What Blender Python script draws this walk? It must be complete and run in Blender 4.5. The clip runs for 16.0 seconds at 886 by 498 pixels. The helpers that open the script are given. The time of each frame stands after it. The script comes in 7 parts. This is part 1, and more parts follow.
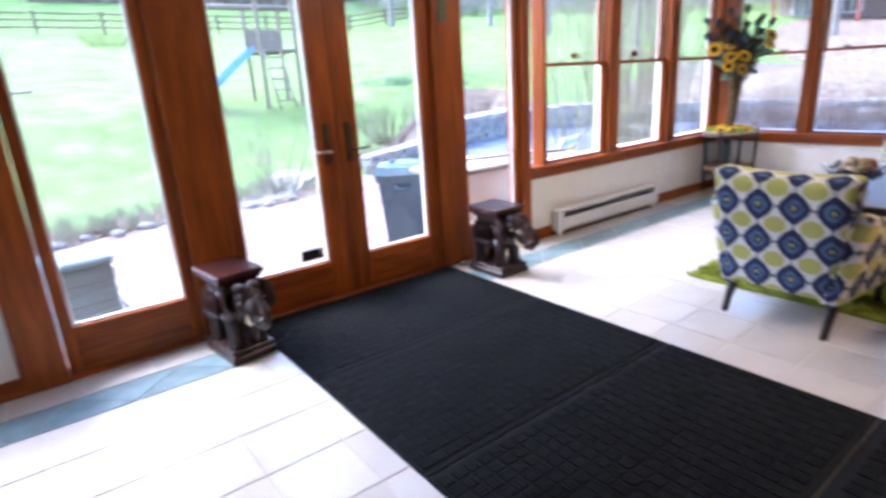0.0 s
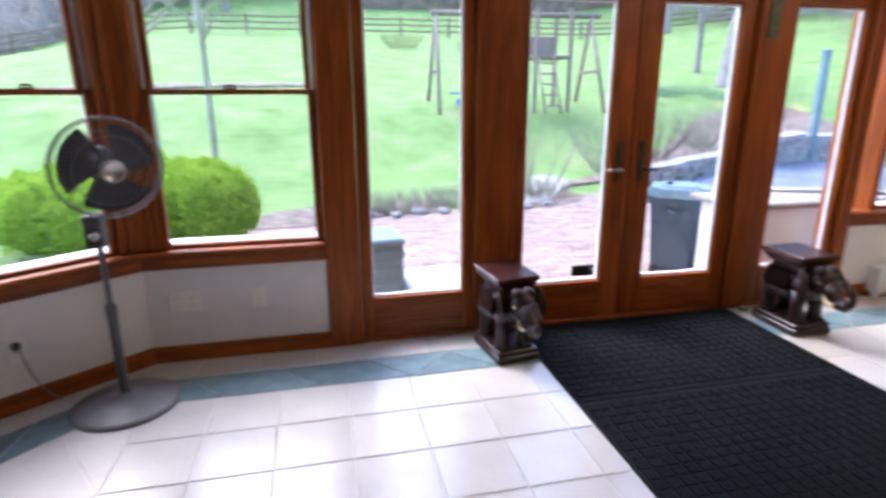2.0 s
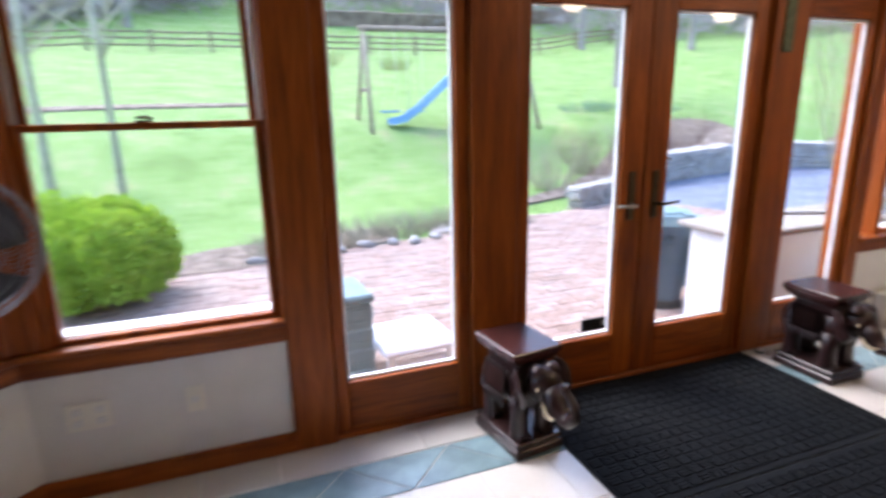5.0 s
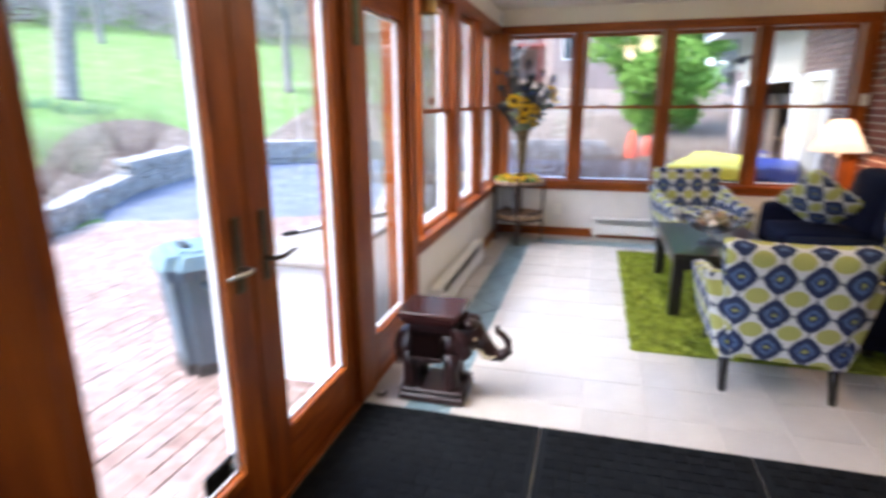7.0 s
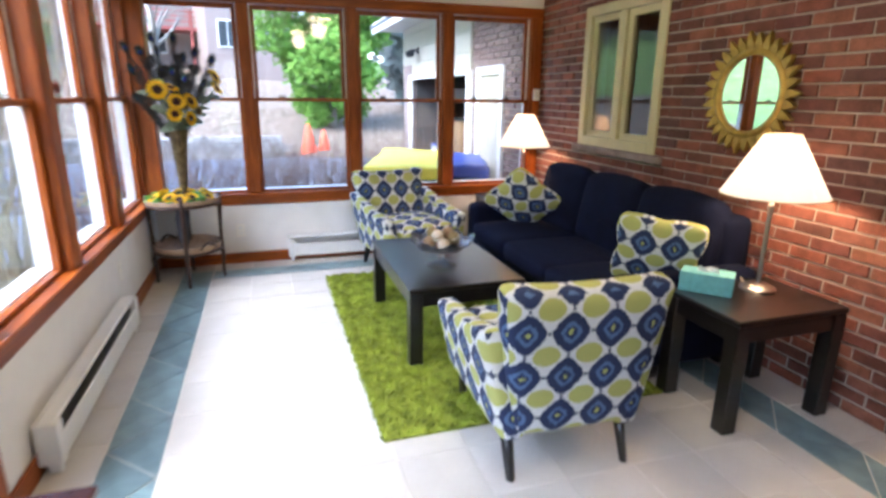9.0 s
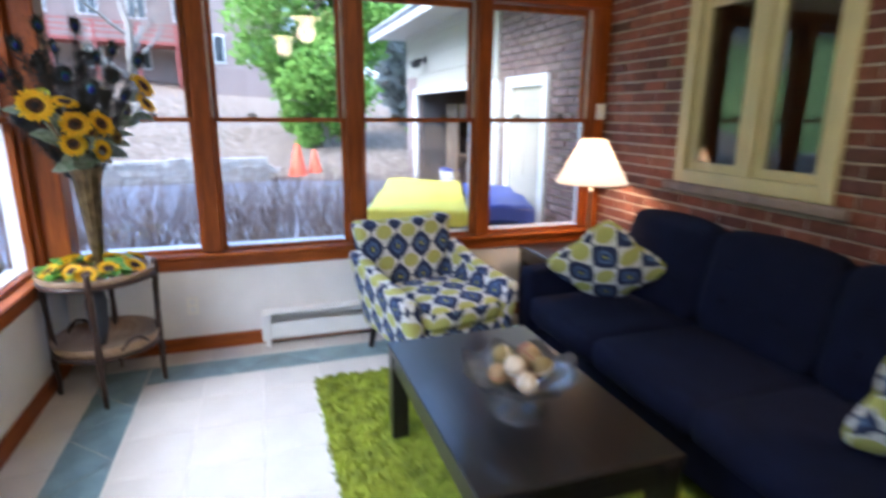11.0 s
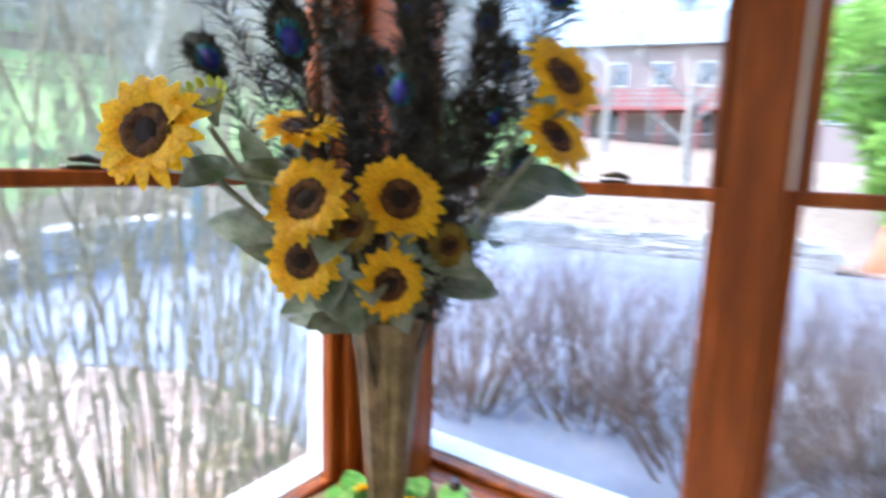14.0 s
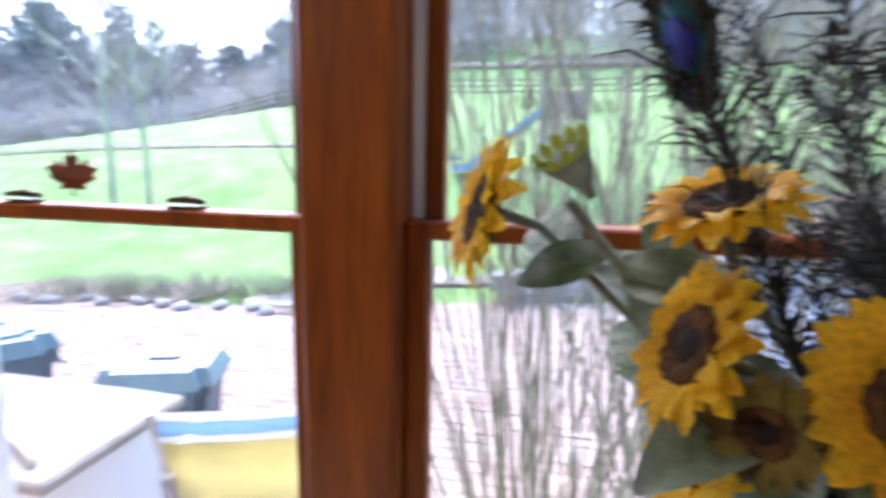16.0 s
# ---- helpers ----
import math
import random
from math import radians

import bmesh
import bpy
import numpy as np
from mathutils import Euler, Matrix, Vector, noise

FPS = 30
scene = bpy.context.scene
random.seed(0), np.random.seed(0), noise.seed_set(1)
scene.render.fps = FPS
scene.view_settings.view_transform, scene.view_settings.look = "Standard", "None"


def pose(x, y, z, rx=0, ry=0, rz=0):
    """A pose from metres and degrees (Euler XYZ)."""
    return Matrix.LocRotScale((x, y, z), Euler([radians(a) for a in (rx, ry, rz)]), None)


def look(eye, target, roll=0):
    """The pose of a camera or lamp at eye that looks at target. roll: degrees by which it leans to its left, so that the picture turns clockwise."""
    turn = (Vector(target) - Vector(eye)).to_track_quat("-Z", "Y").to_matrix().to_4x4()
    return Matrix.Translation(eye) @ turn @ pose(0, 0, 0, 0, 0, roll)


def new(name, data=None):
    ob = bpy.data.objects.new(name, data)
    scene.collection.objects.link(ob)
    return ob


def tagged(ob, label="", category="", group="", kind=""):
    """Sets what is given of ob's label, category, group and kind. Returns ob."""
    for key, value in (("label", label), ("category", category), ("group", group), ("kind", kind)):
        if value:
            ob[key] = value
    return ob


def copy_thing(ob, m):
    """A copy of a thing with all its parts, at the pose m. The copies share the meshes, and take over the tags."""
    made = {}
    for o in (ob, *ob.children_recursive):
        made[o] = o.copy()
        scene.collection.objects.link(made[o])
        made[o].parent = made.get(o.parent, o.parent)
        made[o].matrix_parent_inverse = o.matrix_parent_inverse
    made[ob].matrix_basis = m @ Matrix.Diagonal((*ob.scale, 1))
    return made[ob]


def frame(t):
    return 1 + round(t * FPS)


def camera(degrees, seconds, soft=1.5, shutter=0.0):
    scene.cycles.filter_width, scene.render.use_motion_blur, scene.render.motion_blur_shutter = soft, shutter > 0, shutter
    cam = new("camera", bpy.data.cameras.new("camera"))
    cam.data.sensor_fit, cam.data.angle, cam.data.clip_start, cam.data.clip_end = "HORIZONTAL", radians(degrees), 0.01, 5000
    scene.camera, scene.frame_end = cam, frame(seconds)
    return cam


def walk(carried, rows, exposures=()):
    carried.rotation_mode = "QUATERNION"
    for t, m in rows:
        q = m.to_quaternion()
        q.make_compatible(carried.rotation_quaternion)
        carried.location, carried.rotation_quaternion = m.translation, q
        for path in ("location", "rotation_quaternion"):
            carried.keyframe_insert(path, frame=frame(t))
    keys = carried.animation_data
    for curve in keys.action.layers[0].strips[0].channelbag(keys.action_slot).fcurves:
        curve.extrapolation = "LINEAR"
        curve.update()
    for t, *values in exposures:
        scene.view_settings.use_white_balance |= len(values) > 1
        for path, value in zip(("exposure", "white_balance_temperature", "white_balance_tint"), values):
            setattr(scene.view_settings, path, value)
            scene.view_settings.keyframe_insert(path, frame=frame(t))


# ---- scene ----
cam = camera(77.6, 16.0, soft=3.0, shutter=0.8)
SKY, SUN, LAMP, CEIL = 0.19, 0.6, 2.7, 2.0
EXPOSURES = [(t, 2.45 + e, k, tint) for t, e, k, tint in ((0, 0.72, 5550, 18), (0.5, 0.55, 5550, 18), (1.0, 0.42, 5550, 18), (1.5, 0.32, 5600, 18), (3.0, 0.09, 6050, 18), (5.5, 0.2, 6050, 16), (7.0, 0.44, 5950, 14), (7.5, 0.68, 5850, 10), (8.5, 0.7, 5700, 10), (11.0, 0.46, 5500, 10), (11.5, 0.82, 5600, 10), (12.5, 1.02, 5450, 10), (13.5, 0.92, 5600, 10), (14.5, 0.88, 5850, 10), (15.3, 0.4, 5800, 12), (16.0, 0.54, 5700, 16))]
PATH = [
    (0, (0.889, 0.431, 1.349), (2.032, 1.968, 0.772), -3.5),
    (0.5, (0.779, 0.515, 1.398), (1.774, 2.147, 0.807), -1.7),
    (1, (0.705, 0.563, 1.375), (1.538, 2.292, 0.813), -1.1),
    (1.5, (0.63, 0.583, 1.37), (1.286, 2.396, 0.84), -0.6),
    (2, (0.659, 0.588, 1.416), (1.075, 2.469, 0.879), -0.2),
    (2.5, (0.673, 0.603, 1.379), (0.882, 2.529, 0.882), -0.4),
    (3, (0.701, 0.654, 1.344), (0.752, 2.599, 0.881), -0.7),
    (3.2, (0.707, 0.688, 1.331), (0.722, 2.637, 0.881), -0.9),
    (5.3, (0.502, 1.503, 1.492), (1.398, 3.218, 0.985), -0.7),
    (5.5, (0.492, 1.624, 1.5), (1.541, 3.246, 0.982), -0.4),
    (6, (0.62, 1.91, 1.506), (1.986, 3.28, 0.996), -1.4),
    (6.5, (0.722, 2.239, 1.512), (2.392, 3.214, 1.002), -0.7),
    (7, (0.962, 2.555, 1.495), (2.827, 3.063, 0.981), -0.3),
    (7.5, (1.272, 2.657, 1.46), (3.2, 2.805, 0.95), -1.1),
    (8, (1.596, 2.775, 1.46), (3.517, 2.561, 0.944), -0.4),
    (8.5, (1.977, 2.758, 1.46), (3.84, 2.272, 0.918), 0.6),
    (8.7, (2.06, 2.72, 1.471), (3.906, 2.178, 0.925), 0.5),
    (10.8, (3.594, 2.488, 1.507), (5.41, 1.82, 1.002), 1.0),
    (11, (3.742, 2.481, 1.489), (5.583, 1.865, 1.007), 0.4),
    (11.5, (4.15, 2.401, 1.479), (6.061, 2.009, 1.039), 0.2),
    (12, (4.682, 2.498, 1.466), (6.624, 2.265, 1.05), 0.2),
    (12.5, (5.165, 2.598, 1.483), (7.119, 2.515, 1.065), 0.6),
    (13, (5.537, 2.533, 1.474), (7.477, 2.821, 1.083), 0.1),
    (13.5, (5.89, 2.615, 1.471), (7.743, 3.281, 1.123), 0.8),
    (14, (6.153, 2.682, 1.474), (7.802, 3.775, 1.179), 1.9),
    (14.5, (6.352, 2.74, 1.497), (7.606, 4.266, 1.188), 2.4),
    (15, (6.486, 2.809, 1.533), (7.241, 4.633, 1.211), 1.9),
    (15.5, (6.577, 2.851, 1.551), (6.652, 4.825, 1.241), 1.7),
    (16, (6.58, 2.854, 1.552), (6.15, 4.777, 1.211), 1.0),
]
walk(cam, [(t, look(eye, target, roll)) for t, eye, target, roll in PATH], EXPOSURES)

# ---------------------------------------------------------------- light
world = bpy.data.worlds.new("overcast_sky")
scene.world = world
world.use_nodes = True
wn = world.node_tree
sky = wn.nodes.new("ShaderNodeTexSky")
sky.sky_type = "NISHITA"
sky.sun_disc = False
sky.sun_elevation, sky.sun_rotation = radians(48), radians(-30)
sky.air_density, sky.dust_density, sky.ozone_density = 1.0, 2.0, 1.5
wn.nodes["Background"].inputs["Strength"].default_value = SKY
wn.links.new(sky.outputs[0], wn.nodes["Background"].inputs["Color"])
sun_data = bpy.data.lights.new("sun", "SUN")
sun_data.energy, sun_data.angle, sun_data.color = SUN, radians(45), (1.0, 0.96, 0.9)
sun = new("sun", sun_data)
sun.matrix_world = look((0, 20, 30), (10, 2, 0))


# ---------------------------------------------------------------- materials
def mat(name, rough=0.5, metal=0.0):
    m = bpy.data.materials.new(name)
    m.use_nodes = True
    b = m.node_tree.nodes["Principled BSDF"]
    b.inputs["Roughness"].default_value, b.inputs["Metallic"].default_value = rough, metal
    return m, m.node_tree, b


def node(t, kind, **kw):
    n = t.nodes.new(kind)
    for k, v in kw.items():
        n.inputs[k.replace("_", " ")].default_value = v
    return n


def ramp(t, fac, stops):
    r = t.nodes.new("ShaderNodeValToRGB")
    e = r.color_ramp.elements
    while len(e) < len(stops):
        e.new(0.5)
    for el, (p, c) in zip(e, stops):
        el.position, el.color = p, (*c, 1)
    t.links.new(fac, r.inputs[0])
    return r.outputs[0]


def coords(t, scale=(1, 1, 1), space="Object"):
    tc = t.nodes.new("ShaderNodeTexCoord")
    mp = t.nodes.new("ShaderNodeMapping")
    mp.inputs["Scale"].default_value = scale
    t.links.new(tc.outputs[space], mp.inputs[0])
    return mp.outputs[0]


def bump(t, b, height, strength=0.2, distance=0.01):
    n = node(t, "ShaderNodeBump", Strength=strength, Distance=distance)
    t.links.new(height, n.inputs["Height"])
    t.links.new(n.outputs[0], b.inputs["Normal"])


def mixc(t, fac, a, c, mode="MIX"):
    n = t.nodes.new("ShaderNodeMix")
    n.data_type, n.blend_type = "RGBA", mode
    for slot, v in ((0, fac), (6, a), (7, c)):
        if isinstance(v, (int, float)):
            n.inputs[slot].default_value = v
        elif isinstance(v, tuple):
            n.inputs[slot].default_value = (*v, 1)
        else:
            t.links.new(v, n.inputs[slot])
    return n.outputs[2]


def plain(name, c, rough=0.5, metal=0.0, var=0.12, scale=6.0, fine=60.0, bmp=0.08, per_object=0.0):
    """A surface of one colour with stains at one scale, grain at another, and fine relief."""
    m, t, b = mat(name, rough, metal)
    co = coords(t)
    n1, n2 = node(t, "ShaderNodeTexNoise", Scale=scale, Detail=4.0), node(t, "ShaderNodeTexNoise", Scale=fine, Detail=3.0)
    for n in (n1, n2):
        t.links.new(co, n.inputs["Vector"])
    lo, hi = tuple(x * (1 - var) for x in c), tuple(min(1, x * (1 + var)) for x in c)
    base = ramp(t, n1.outputs[0], [(0.3, lo), (0.7, hi)])
    grain = ramp(t, n2.outputs[0], [(0.3, (1 - var / 2,) * 3), (0.7, (1, 1, 1))])
    out = mixc(t, 1.0, base, grain, "MULTIPLY")
    if per_object:
        oi = t.nodes.new("ShaderNodeObjectInfo")
        v = ramp(t, oi.outputs["Random"], [(0, (1 - per_object,) * 3), (1, (1, 1, 1))])
        out = mixc(t, 1.0, out, v, "MULTIPLY")
    t.links.new(out, b.inputs["Base Color"])
    if bmp:
        bump(t, b, n2.outputs[0], bmp, 0.004)
    return m


def wood(name, a, c, rough=0.32, axis=2, scale=1.0):
    m, t, b = mat(name, rough)
    sc = [14 * scale, 14 * scale, 14 * scale]
    sc[axis] = 1.1 * scale
    co = coords(t, tuple(sc))
    n1 = node(t, "ShaderNodeTexNoise", Scale=1.6, Detail=6.0, Distortion=0.6)
    n2 = node(t, "ShaderNodeTexNoise", Scale=9.0, Detail=3.0)
    n3 = node(t, "ShaderNodeTexNoise", Scale=1.2, Detail=2.0)
    t.links.new(co, n1.inputs["Vector"])
    t.links.new(co, n2.inputs["Vector"])
    t.links.new(coords(t), n3.inputs["Vector"])
    base = ramp(t, n1.outputs[0], [(0.3, a), (0.52, tuple((x + y) / 2 for x, y in zip(a, c))), (0.72, c)])
    grain = ramp(t, n2.outputs[0], [(0.35, (0.78, 0.74, 0.7)), (0.6, (1, 1, 1))])
    blot = ramp(t, n3.outputs[0], [(0.3, (0.85, 0.82, 0.8)), (0.7, (1, 1, 1))])
    oi = t.nodes.new("ShaderNodeObjectInfo")
    v = ramp(t, oi.outputs["Random"], [(0, (0.85, 0.85, 0.85)), (1, (1, 1, 1))])
    out = mixc(t, 1.0, mixc(t, 1.0, mixc(t, 1.0, base, grain, "MULTIPLY"), blot, "MULTIPLY"), v, "MULTIPLY")
    t.links.new(out, b.inputs["Base Color"])
    bump(t, b, n2.outputs[0], 0.05, 0.003)
    return m


def glass_mat(name, tint=(0.97, 0.98, 0.98), gloss=0.03):
    m, t, b = mat(name)
    t.nodes.remove(b)
    tr, gl, mx, lw = (t.nodes.new("ShaderNode" + k) for k in ("BsdfTransparent", "BsdfGlossy", "MixShader", "LayerWeight"))
    tr.inputs[0].default_value = (*tint, 1)
    gl.inputs["Roughness"].default_value = 0.0
    pw, ma = t.nodes.new("ShaderNodeMath"), t.nodes.new("ShaderNodeMath")
    pw.operation, ma.operation = "POWER", "MULTIPLY_ADD"
    pw.inputs[1].default_value = 5.0
    ma.inputs[1].default_value, ma.inputs[2].default_value = 0.85, gloss
    t.links.new(lw.outputs["Facing"], pw.inputs[0])
    t.links.new(pw.outputs[0], ma.inputs[0])
    t.links.new(ma.outputs[0], mx.inputs[0])
    t.links.new(tr.outputs[0], mx.inputs[1])
    t.links.new(gl.outputs[0], mx.inputs[2])
    t.links.new(mx.outputs[0], t.nodes["Material Output"].inputs[0])
    return m


def glow(name, c, strength, base=(0.8, 0.75, 0.65)):
    m, t, b = mat(name, 0.6)
    b.inputs["Base Color"].default_value = (*base, 1)
    b.inputs["Emission Color"].default_value = (*c, 1)
    b.inputs["Emission Strength"].default_value = strength
    return m


def bricks(name, cols, rough=0.85):
    """Single bricks: the colour changes from brick to brick, with dirt and pores on top."""
    m, t, b = mat(name, rough)
    oi, ge, ad, fr = t.nodes.new("ShaderNodeObjectInfo"), t.nodes.new("ShaderNodeNewGeometry"), t.nodes.new("ShaderNodeMath"), t.nodes.new("ShaderNodeMath")
    fr.operation = "FRACT"
    t.links.new(oi.outputs["Random"], ad.inputs[0])
    t.links.new(ge.outputs["Random Per Island"], ad.inputs[1])
    t.links.new(ad.outputs[0], fr.inputs[0])
    base = ramp(t, fr.outputs[0], [(i / (len(cols) - 1), c) for i, c in enumerate(cols)])
    co = t.nodes.new("ShaderNodeNewGeometry").outputs["Position"]
    n1, n2 = node(t, "ShaderNodeTexNoise", Scale=14.0, Detail=5.0), node(t, "ShaderNodeTexNoise", Scale=120.0, Detail=3.0)
    for n in (n1, n2):
        t.links.new(co, n.inputs["Vector"])
    d = ramp(t, n1.outputs[0], [(0.3, (0.6, 0.58, 0.56)), (0.65, (1, 1, 1))])
    p = ramp(t, n2.outputs[0], [(0.35, (0.75, 0.75, 0.75)), (0.6, (1, 1, 1))])
    t.links.new(mixc(t, 1.0, mixc(t, 1.0, base, d, "MULTIPLY"), p, "MULTIPLY"), b.inputs["Base Color"])
    bump(t, b, n2.outputs[0], 0.4, 0.004)
    return m


def ikat(name):
    """White cloth with staggered blue medallions and lime ovals, in metres of the cloth."""
    m, t, b = mat(name, 0.9)
    uv = coords(t, (1, 1, 1), "UV")
    wob = node(t, "ShaderNodeTexNoise", Scale=70.0, Detail=2.0)
    t.links.new(uv, wob.inputs["Vector"])

    def dist(ox, oy, ax, ay, power):
        sep = t.nodes.new("ShaderNodeSeparateXYZ")
        t.links.new(uv, sep.inputs[0])
        terms = []
        for o, period, a, s in ((ox, 0.17, ax, 0), (oy, 0.19, ay, 1)):
            last = sep.outputs[s]
            for op, v in (("DIVIDE", period), ("ADD", o), ("FRACT", 0), ("SUBTRACT", 0.5), ("ABSOLUTE", 0), ("DIVIDE", a), ("POWER", power)):
                q = t.nodes.new("ShaderNodeMath")
                q.operation = op
                q.inputs[1].default_value = v
                t.links.new(last, q.inputs[0])
                last = q.outputs[0]
            terms.append(last)
        q = t.nodes.new("ShaderNodeMath")
        t.links.new(terms[0], q.inputs[0])
        t.links.new(terms[1], q.inputs[1])
        w = t.nodes.new("ShaderNodeMath")
        w.operation = "MULTIPLY_ADD"
        w.inputs[1].default_value, w.inputs[2].default_value = 0.34, -0.17
        t.links.new(wob.outputs[0], w.inputs[0])
        s2 = t.nodes.new("ShaderNodeMath")
        t.links.new(q.outputs[0], s2.inputs[0])
        t.links.new(w.outputs[0], s2.inputs[1])
        return s2.outputs[0]

    white, navy, blue, lime = (0.72, 0.74, 0.74), (0.02, 0.035, 0.1), (0.1, 0.17, 0.33), (0.47, 0.49, 0.14)
    med = ramp(t, dist(0.0, 0.0, 0.465, 0.465, 1.35), [(0.0, lime), (0.05, lime), (0.07, navy), (0.2, navy), (0.24, blue), (0.4, blue), (0.44, navy), (0.93, navy), (1.0, white)])
    med_on = ramp(t, dist(0.0, 0.0, 0.465, 0.465, 1.35), [(0.93, (1, 1, 1)), (1.0, (0, 0, 0))])
    oval = ramp(t, dist(0.5, 0.5, 0.33, 0.235, 2.0), [(0.9, lime), (1.0, white)])
    dots = mixc(t, 1.0, ramp(t, dist(0.5, 0.0, 0.05, 0.05, 1.5), [(0.8, (0.1, 0.12, 0.2)), (1.1, (1, 1, 1))]), ramp(t, dist(0.0, 0.5, 0.05, 0.05, 1.5), [(0.8, (0.1, 0.12, 0.2)), (1.1, (1, 1, 1))]), "MULTIPLY")
    tc = mixc(t, 1.0, mixc(t, med_on, oval, med), dots, "MULTIPLY")
    weave = node(t, "ShaderNodeTexNoise", Scale=600.0, Detail=2.0)
    t.links.new(uv, weave.inputs["Vector"])
    t.links.new(mixc(t, 1.0, tc, ramp(t, weave.outputs[0], [(0.3, (0.8, 0.8, 0.8)), (0.6, (1, 1, 1))]), "MULTIPLY"), b.inputs["Base Color"])
    bump(t, b, weave.outputs[0], 0.25, 0.002)
    return m


def patches(name, cols, scale, rough=0.95, fine=40.0, bmp=0.4, dist_=0.02):
    """Ground and bark: several colours in patches, with a finer grain."""
    m, t, b = mat(name, rough)
    co = coords(t)
    n1, n2 = node(t, "ShaderNodeTexNoise", Scale=scale, Detail=6.0, Roughness=0.6), node(t, "ShaderNodeTexNoise", Scale=fine, Detail=4.0)
    for n in (n1, n2):
        t.links.new(co, n.inputs["Vector"])
    base = ramp(t, n1.outputs[0], [(0.32 + 0.36 * i / (len(cols) - 1), c) for i, c in enumerate(cols)])
    g = ramp(t, n2.outputs[0], [(0.3, (0.65, 0.65, 0.65)), (0.65, (1, 1, 1))])
    t.links.new(mixc(t, 1.0, base, g, "MULTIPLY"), b.inputs["Base Color"])
    bump(t, b, n2.outputs[0], bmp, dist_)
    return m


def thin(m, share):
    """Lets part of the light through a thin leaf, petal or shade."""
    t = m.node_tree
    b, out = t.nodes["Principled BSDF"], t.nodes["Material Output"]
    tr = t.nodes.new("ShaderNodeBsdfTranslucent")
    mx = t.nodes.new("ShaderNodeMixShader")
    mx.inputs[0].default_value = share
    t.links.new(b.inputs["Base Color"].links[0].from_socket, tr.inputs["Color"])
    t.links.new(b.outputs[0], mx.inputs[1])
    t.links.new(tr.outputs[0], mx.inputs[2])
    t.links.new(mx.outputs[0], out.inputs["Surface"])
    return m


M_TRIM = wood("stained_cedar", (0.205, 0.042, 0.004), (0.45, 0.117, 0.011), 0.42, 2)
M_TRIMH = wood("stained_cedar_level", (0.205, 0.042, 0.004), (0.45, 0.117, 0.011), 0.42, 0)
M_TRIMY = wood("stained_cedar_cross", (0.205, 0.042, 0.004), (0.45, 0.117, 0.011), 0.42, 1)
for m_ in (M_TRIM, M_TRIMH, M_TRIMY):
    m_.node_tree.nodes["Principled BSDF"].inputs["Specular IOR Level"].default_value = 0.3
M_BLACKWOOD = wood("black_stained_wood", (0.006, 0.0055, 0.006), (0.014, 0.012, 0.012), 0.28, 0)
b_ = M_BLACKWOOD.node_tree.nodes["Principled BSDF"]
b_.inputs["Coat Weight"].default_value, b_.inputs["Coat Roughness"].default_value = 0.3, 0.15
M_WALL = plain("white_painted_plaster", (0.74, 0.72, 0.69), 0.7, var=0.04, fine=200.0)
M_CEIL = plain("cream_ceiling_paint", (0.76, 0.73, 0.66), 0.8, var=0.05, scale=2.0)
M_WHITE = plain("white_enamel", (0.75, 0.75, 0.73), 0.35, var=0.05)
M_VINYL = plain("white_vinyl", (0.8, 0.8, 0.8), 0.4, var=0.03)
M_PLATE = plain("ivory_plastic", (0.82, 0.79, 0.7), 0.35, var=0.03)
M_TILE = plain("cream_glazed_tile", (0.63, 0.61, 0.575), 0.22, var=0.05, scale=5.0, fine=40.0, bmp=0.03, per_object=0.1)
M_GROUT = plain("grey_grout", (0.6, 0.58, 0.545), 0.9, var=0.1, fine=200.0)
M_BLUETILE = plain("blue_grey_tile", (0.21, 0.32, 0.36), 0.3, var=0.2, scale=9.0, fine=50.0, bmp=0.05, per_object=0.25)
M_MAT = None
M_BRICK = bricks("red_brick", [(0.11, 0.045, 0.035), (0.24, 0.075, 0.05), (0.3, 0.1, 0.06), (0.17, 0.055, 0.045), (0.33, 0.13, 0.08), (0.2, 0.07, 0.05), (0.13, 0.06, 0.055)])
M_MORTAR = plain("old_mortar", (0.42, 0.36, 0.31), 0.95, var=0.15, scale=8.0, fine=150.0, bmp=0.4)
M_CREAM = plain("cream_window_paint", (0.58, 0.52, 0.3), 0.45, var=0.06)
M_GLASS = glass_mat("window_glass")
M_OLDGLASS = glass_mat("double_glazing", (0.8, 0.8, 0.78), 0.08)
M_IKAT = ikat("blue_lime_ikat_cloth")
M_NAVY = plain("navy_woven_cloth", (0.0045, 0.007, 0.023), 0.95, var=0.2, scale=8.0, fine=500.0, bmp=0.3)
M_RUG = plain("lime_shag_wool", (0.26, 0.32, 0.03), 1.0, var=0.35, scale=14.0, fine=90.0, bmp=0.6)
M_CARVED = plain("dark_carved_rosewood", (0.028, 0.012, 0.011), 0.3, var=0.4, scale=20.0, fine=90.0, bmp=0.5)
M_REDWOOD = plain("polished_red_brown_wood", (0.055, 0.017, 0.015), 0.25, var=0.25, scale=12.0)
M_IVORY = plain("ivory", (0.7, 0.6, 0.4), 0.4)
M_BRONZE = plain("aged_bronze", (0.1, 0.075, 0.045), 0.4, 0.8, var=0.25, scale=18.0)
M_BRASS = plain("antique_brass", (0.34, 0.23, 0.08), 0.32, 0.9, var=0.2, scale=15.0)
M_STEEL = plain("brushed_nickel", (0.55, 0.53, 0.5), 0.3, 1.0, var=0.1, fine=120.0)
M_BLACK = plain("black_plastic", (0.015, 0.015, 0.016), 0.4)
M_GREYD = plain("dark_grey_plastic", (0.09, 0.09, 0.095), 0.45)
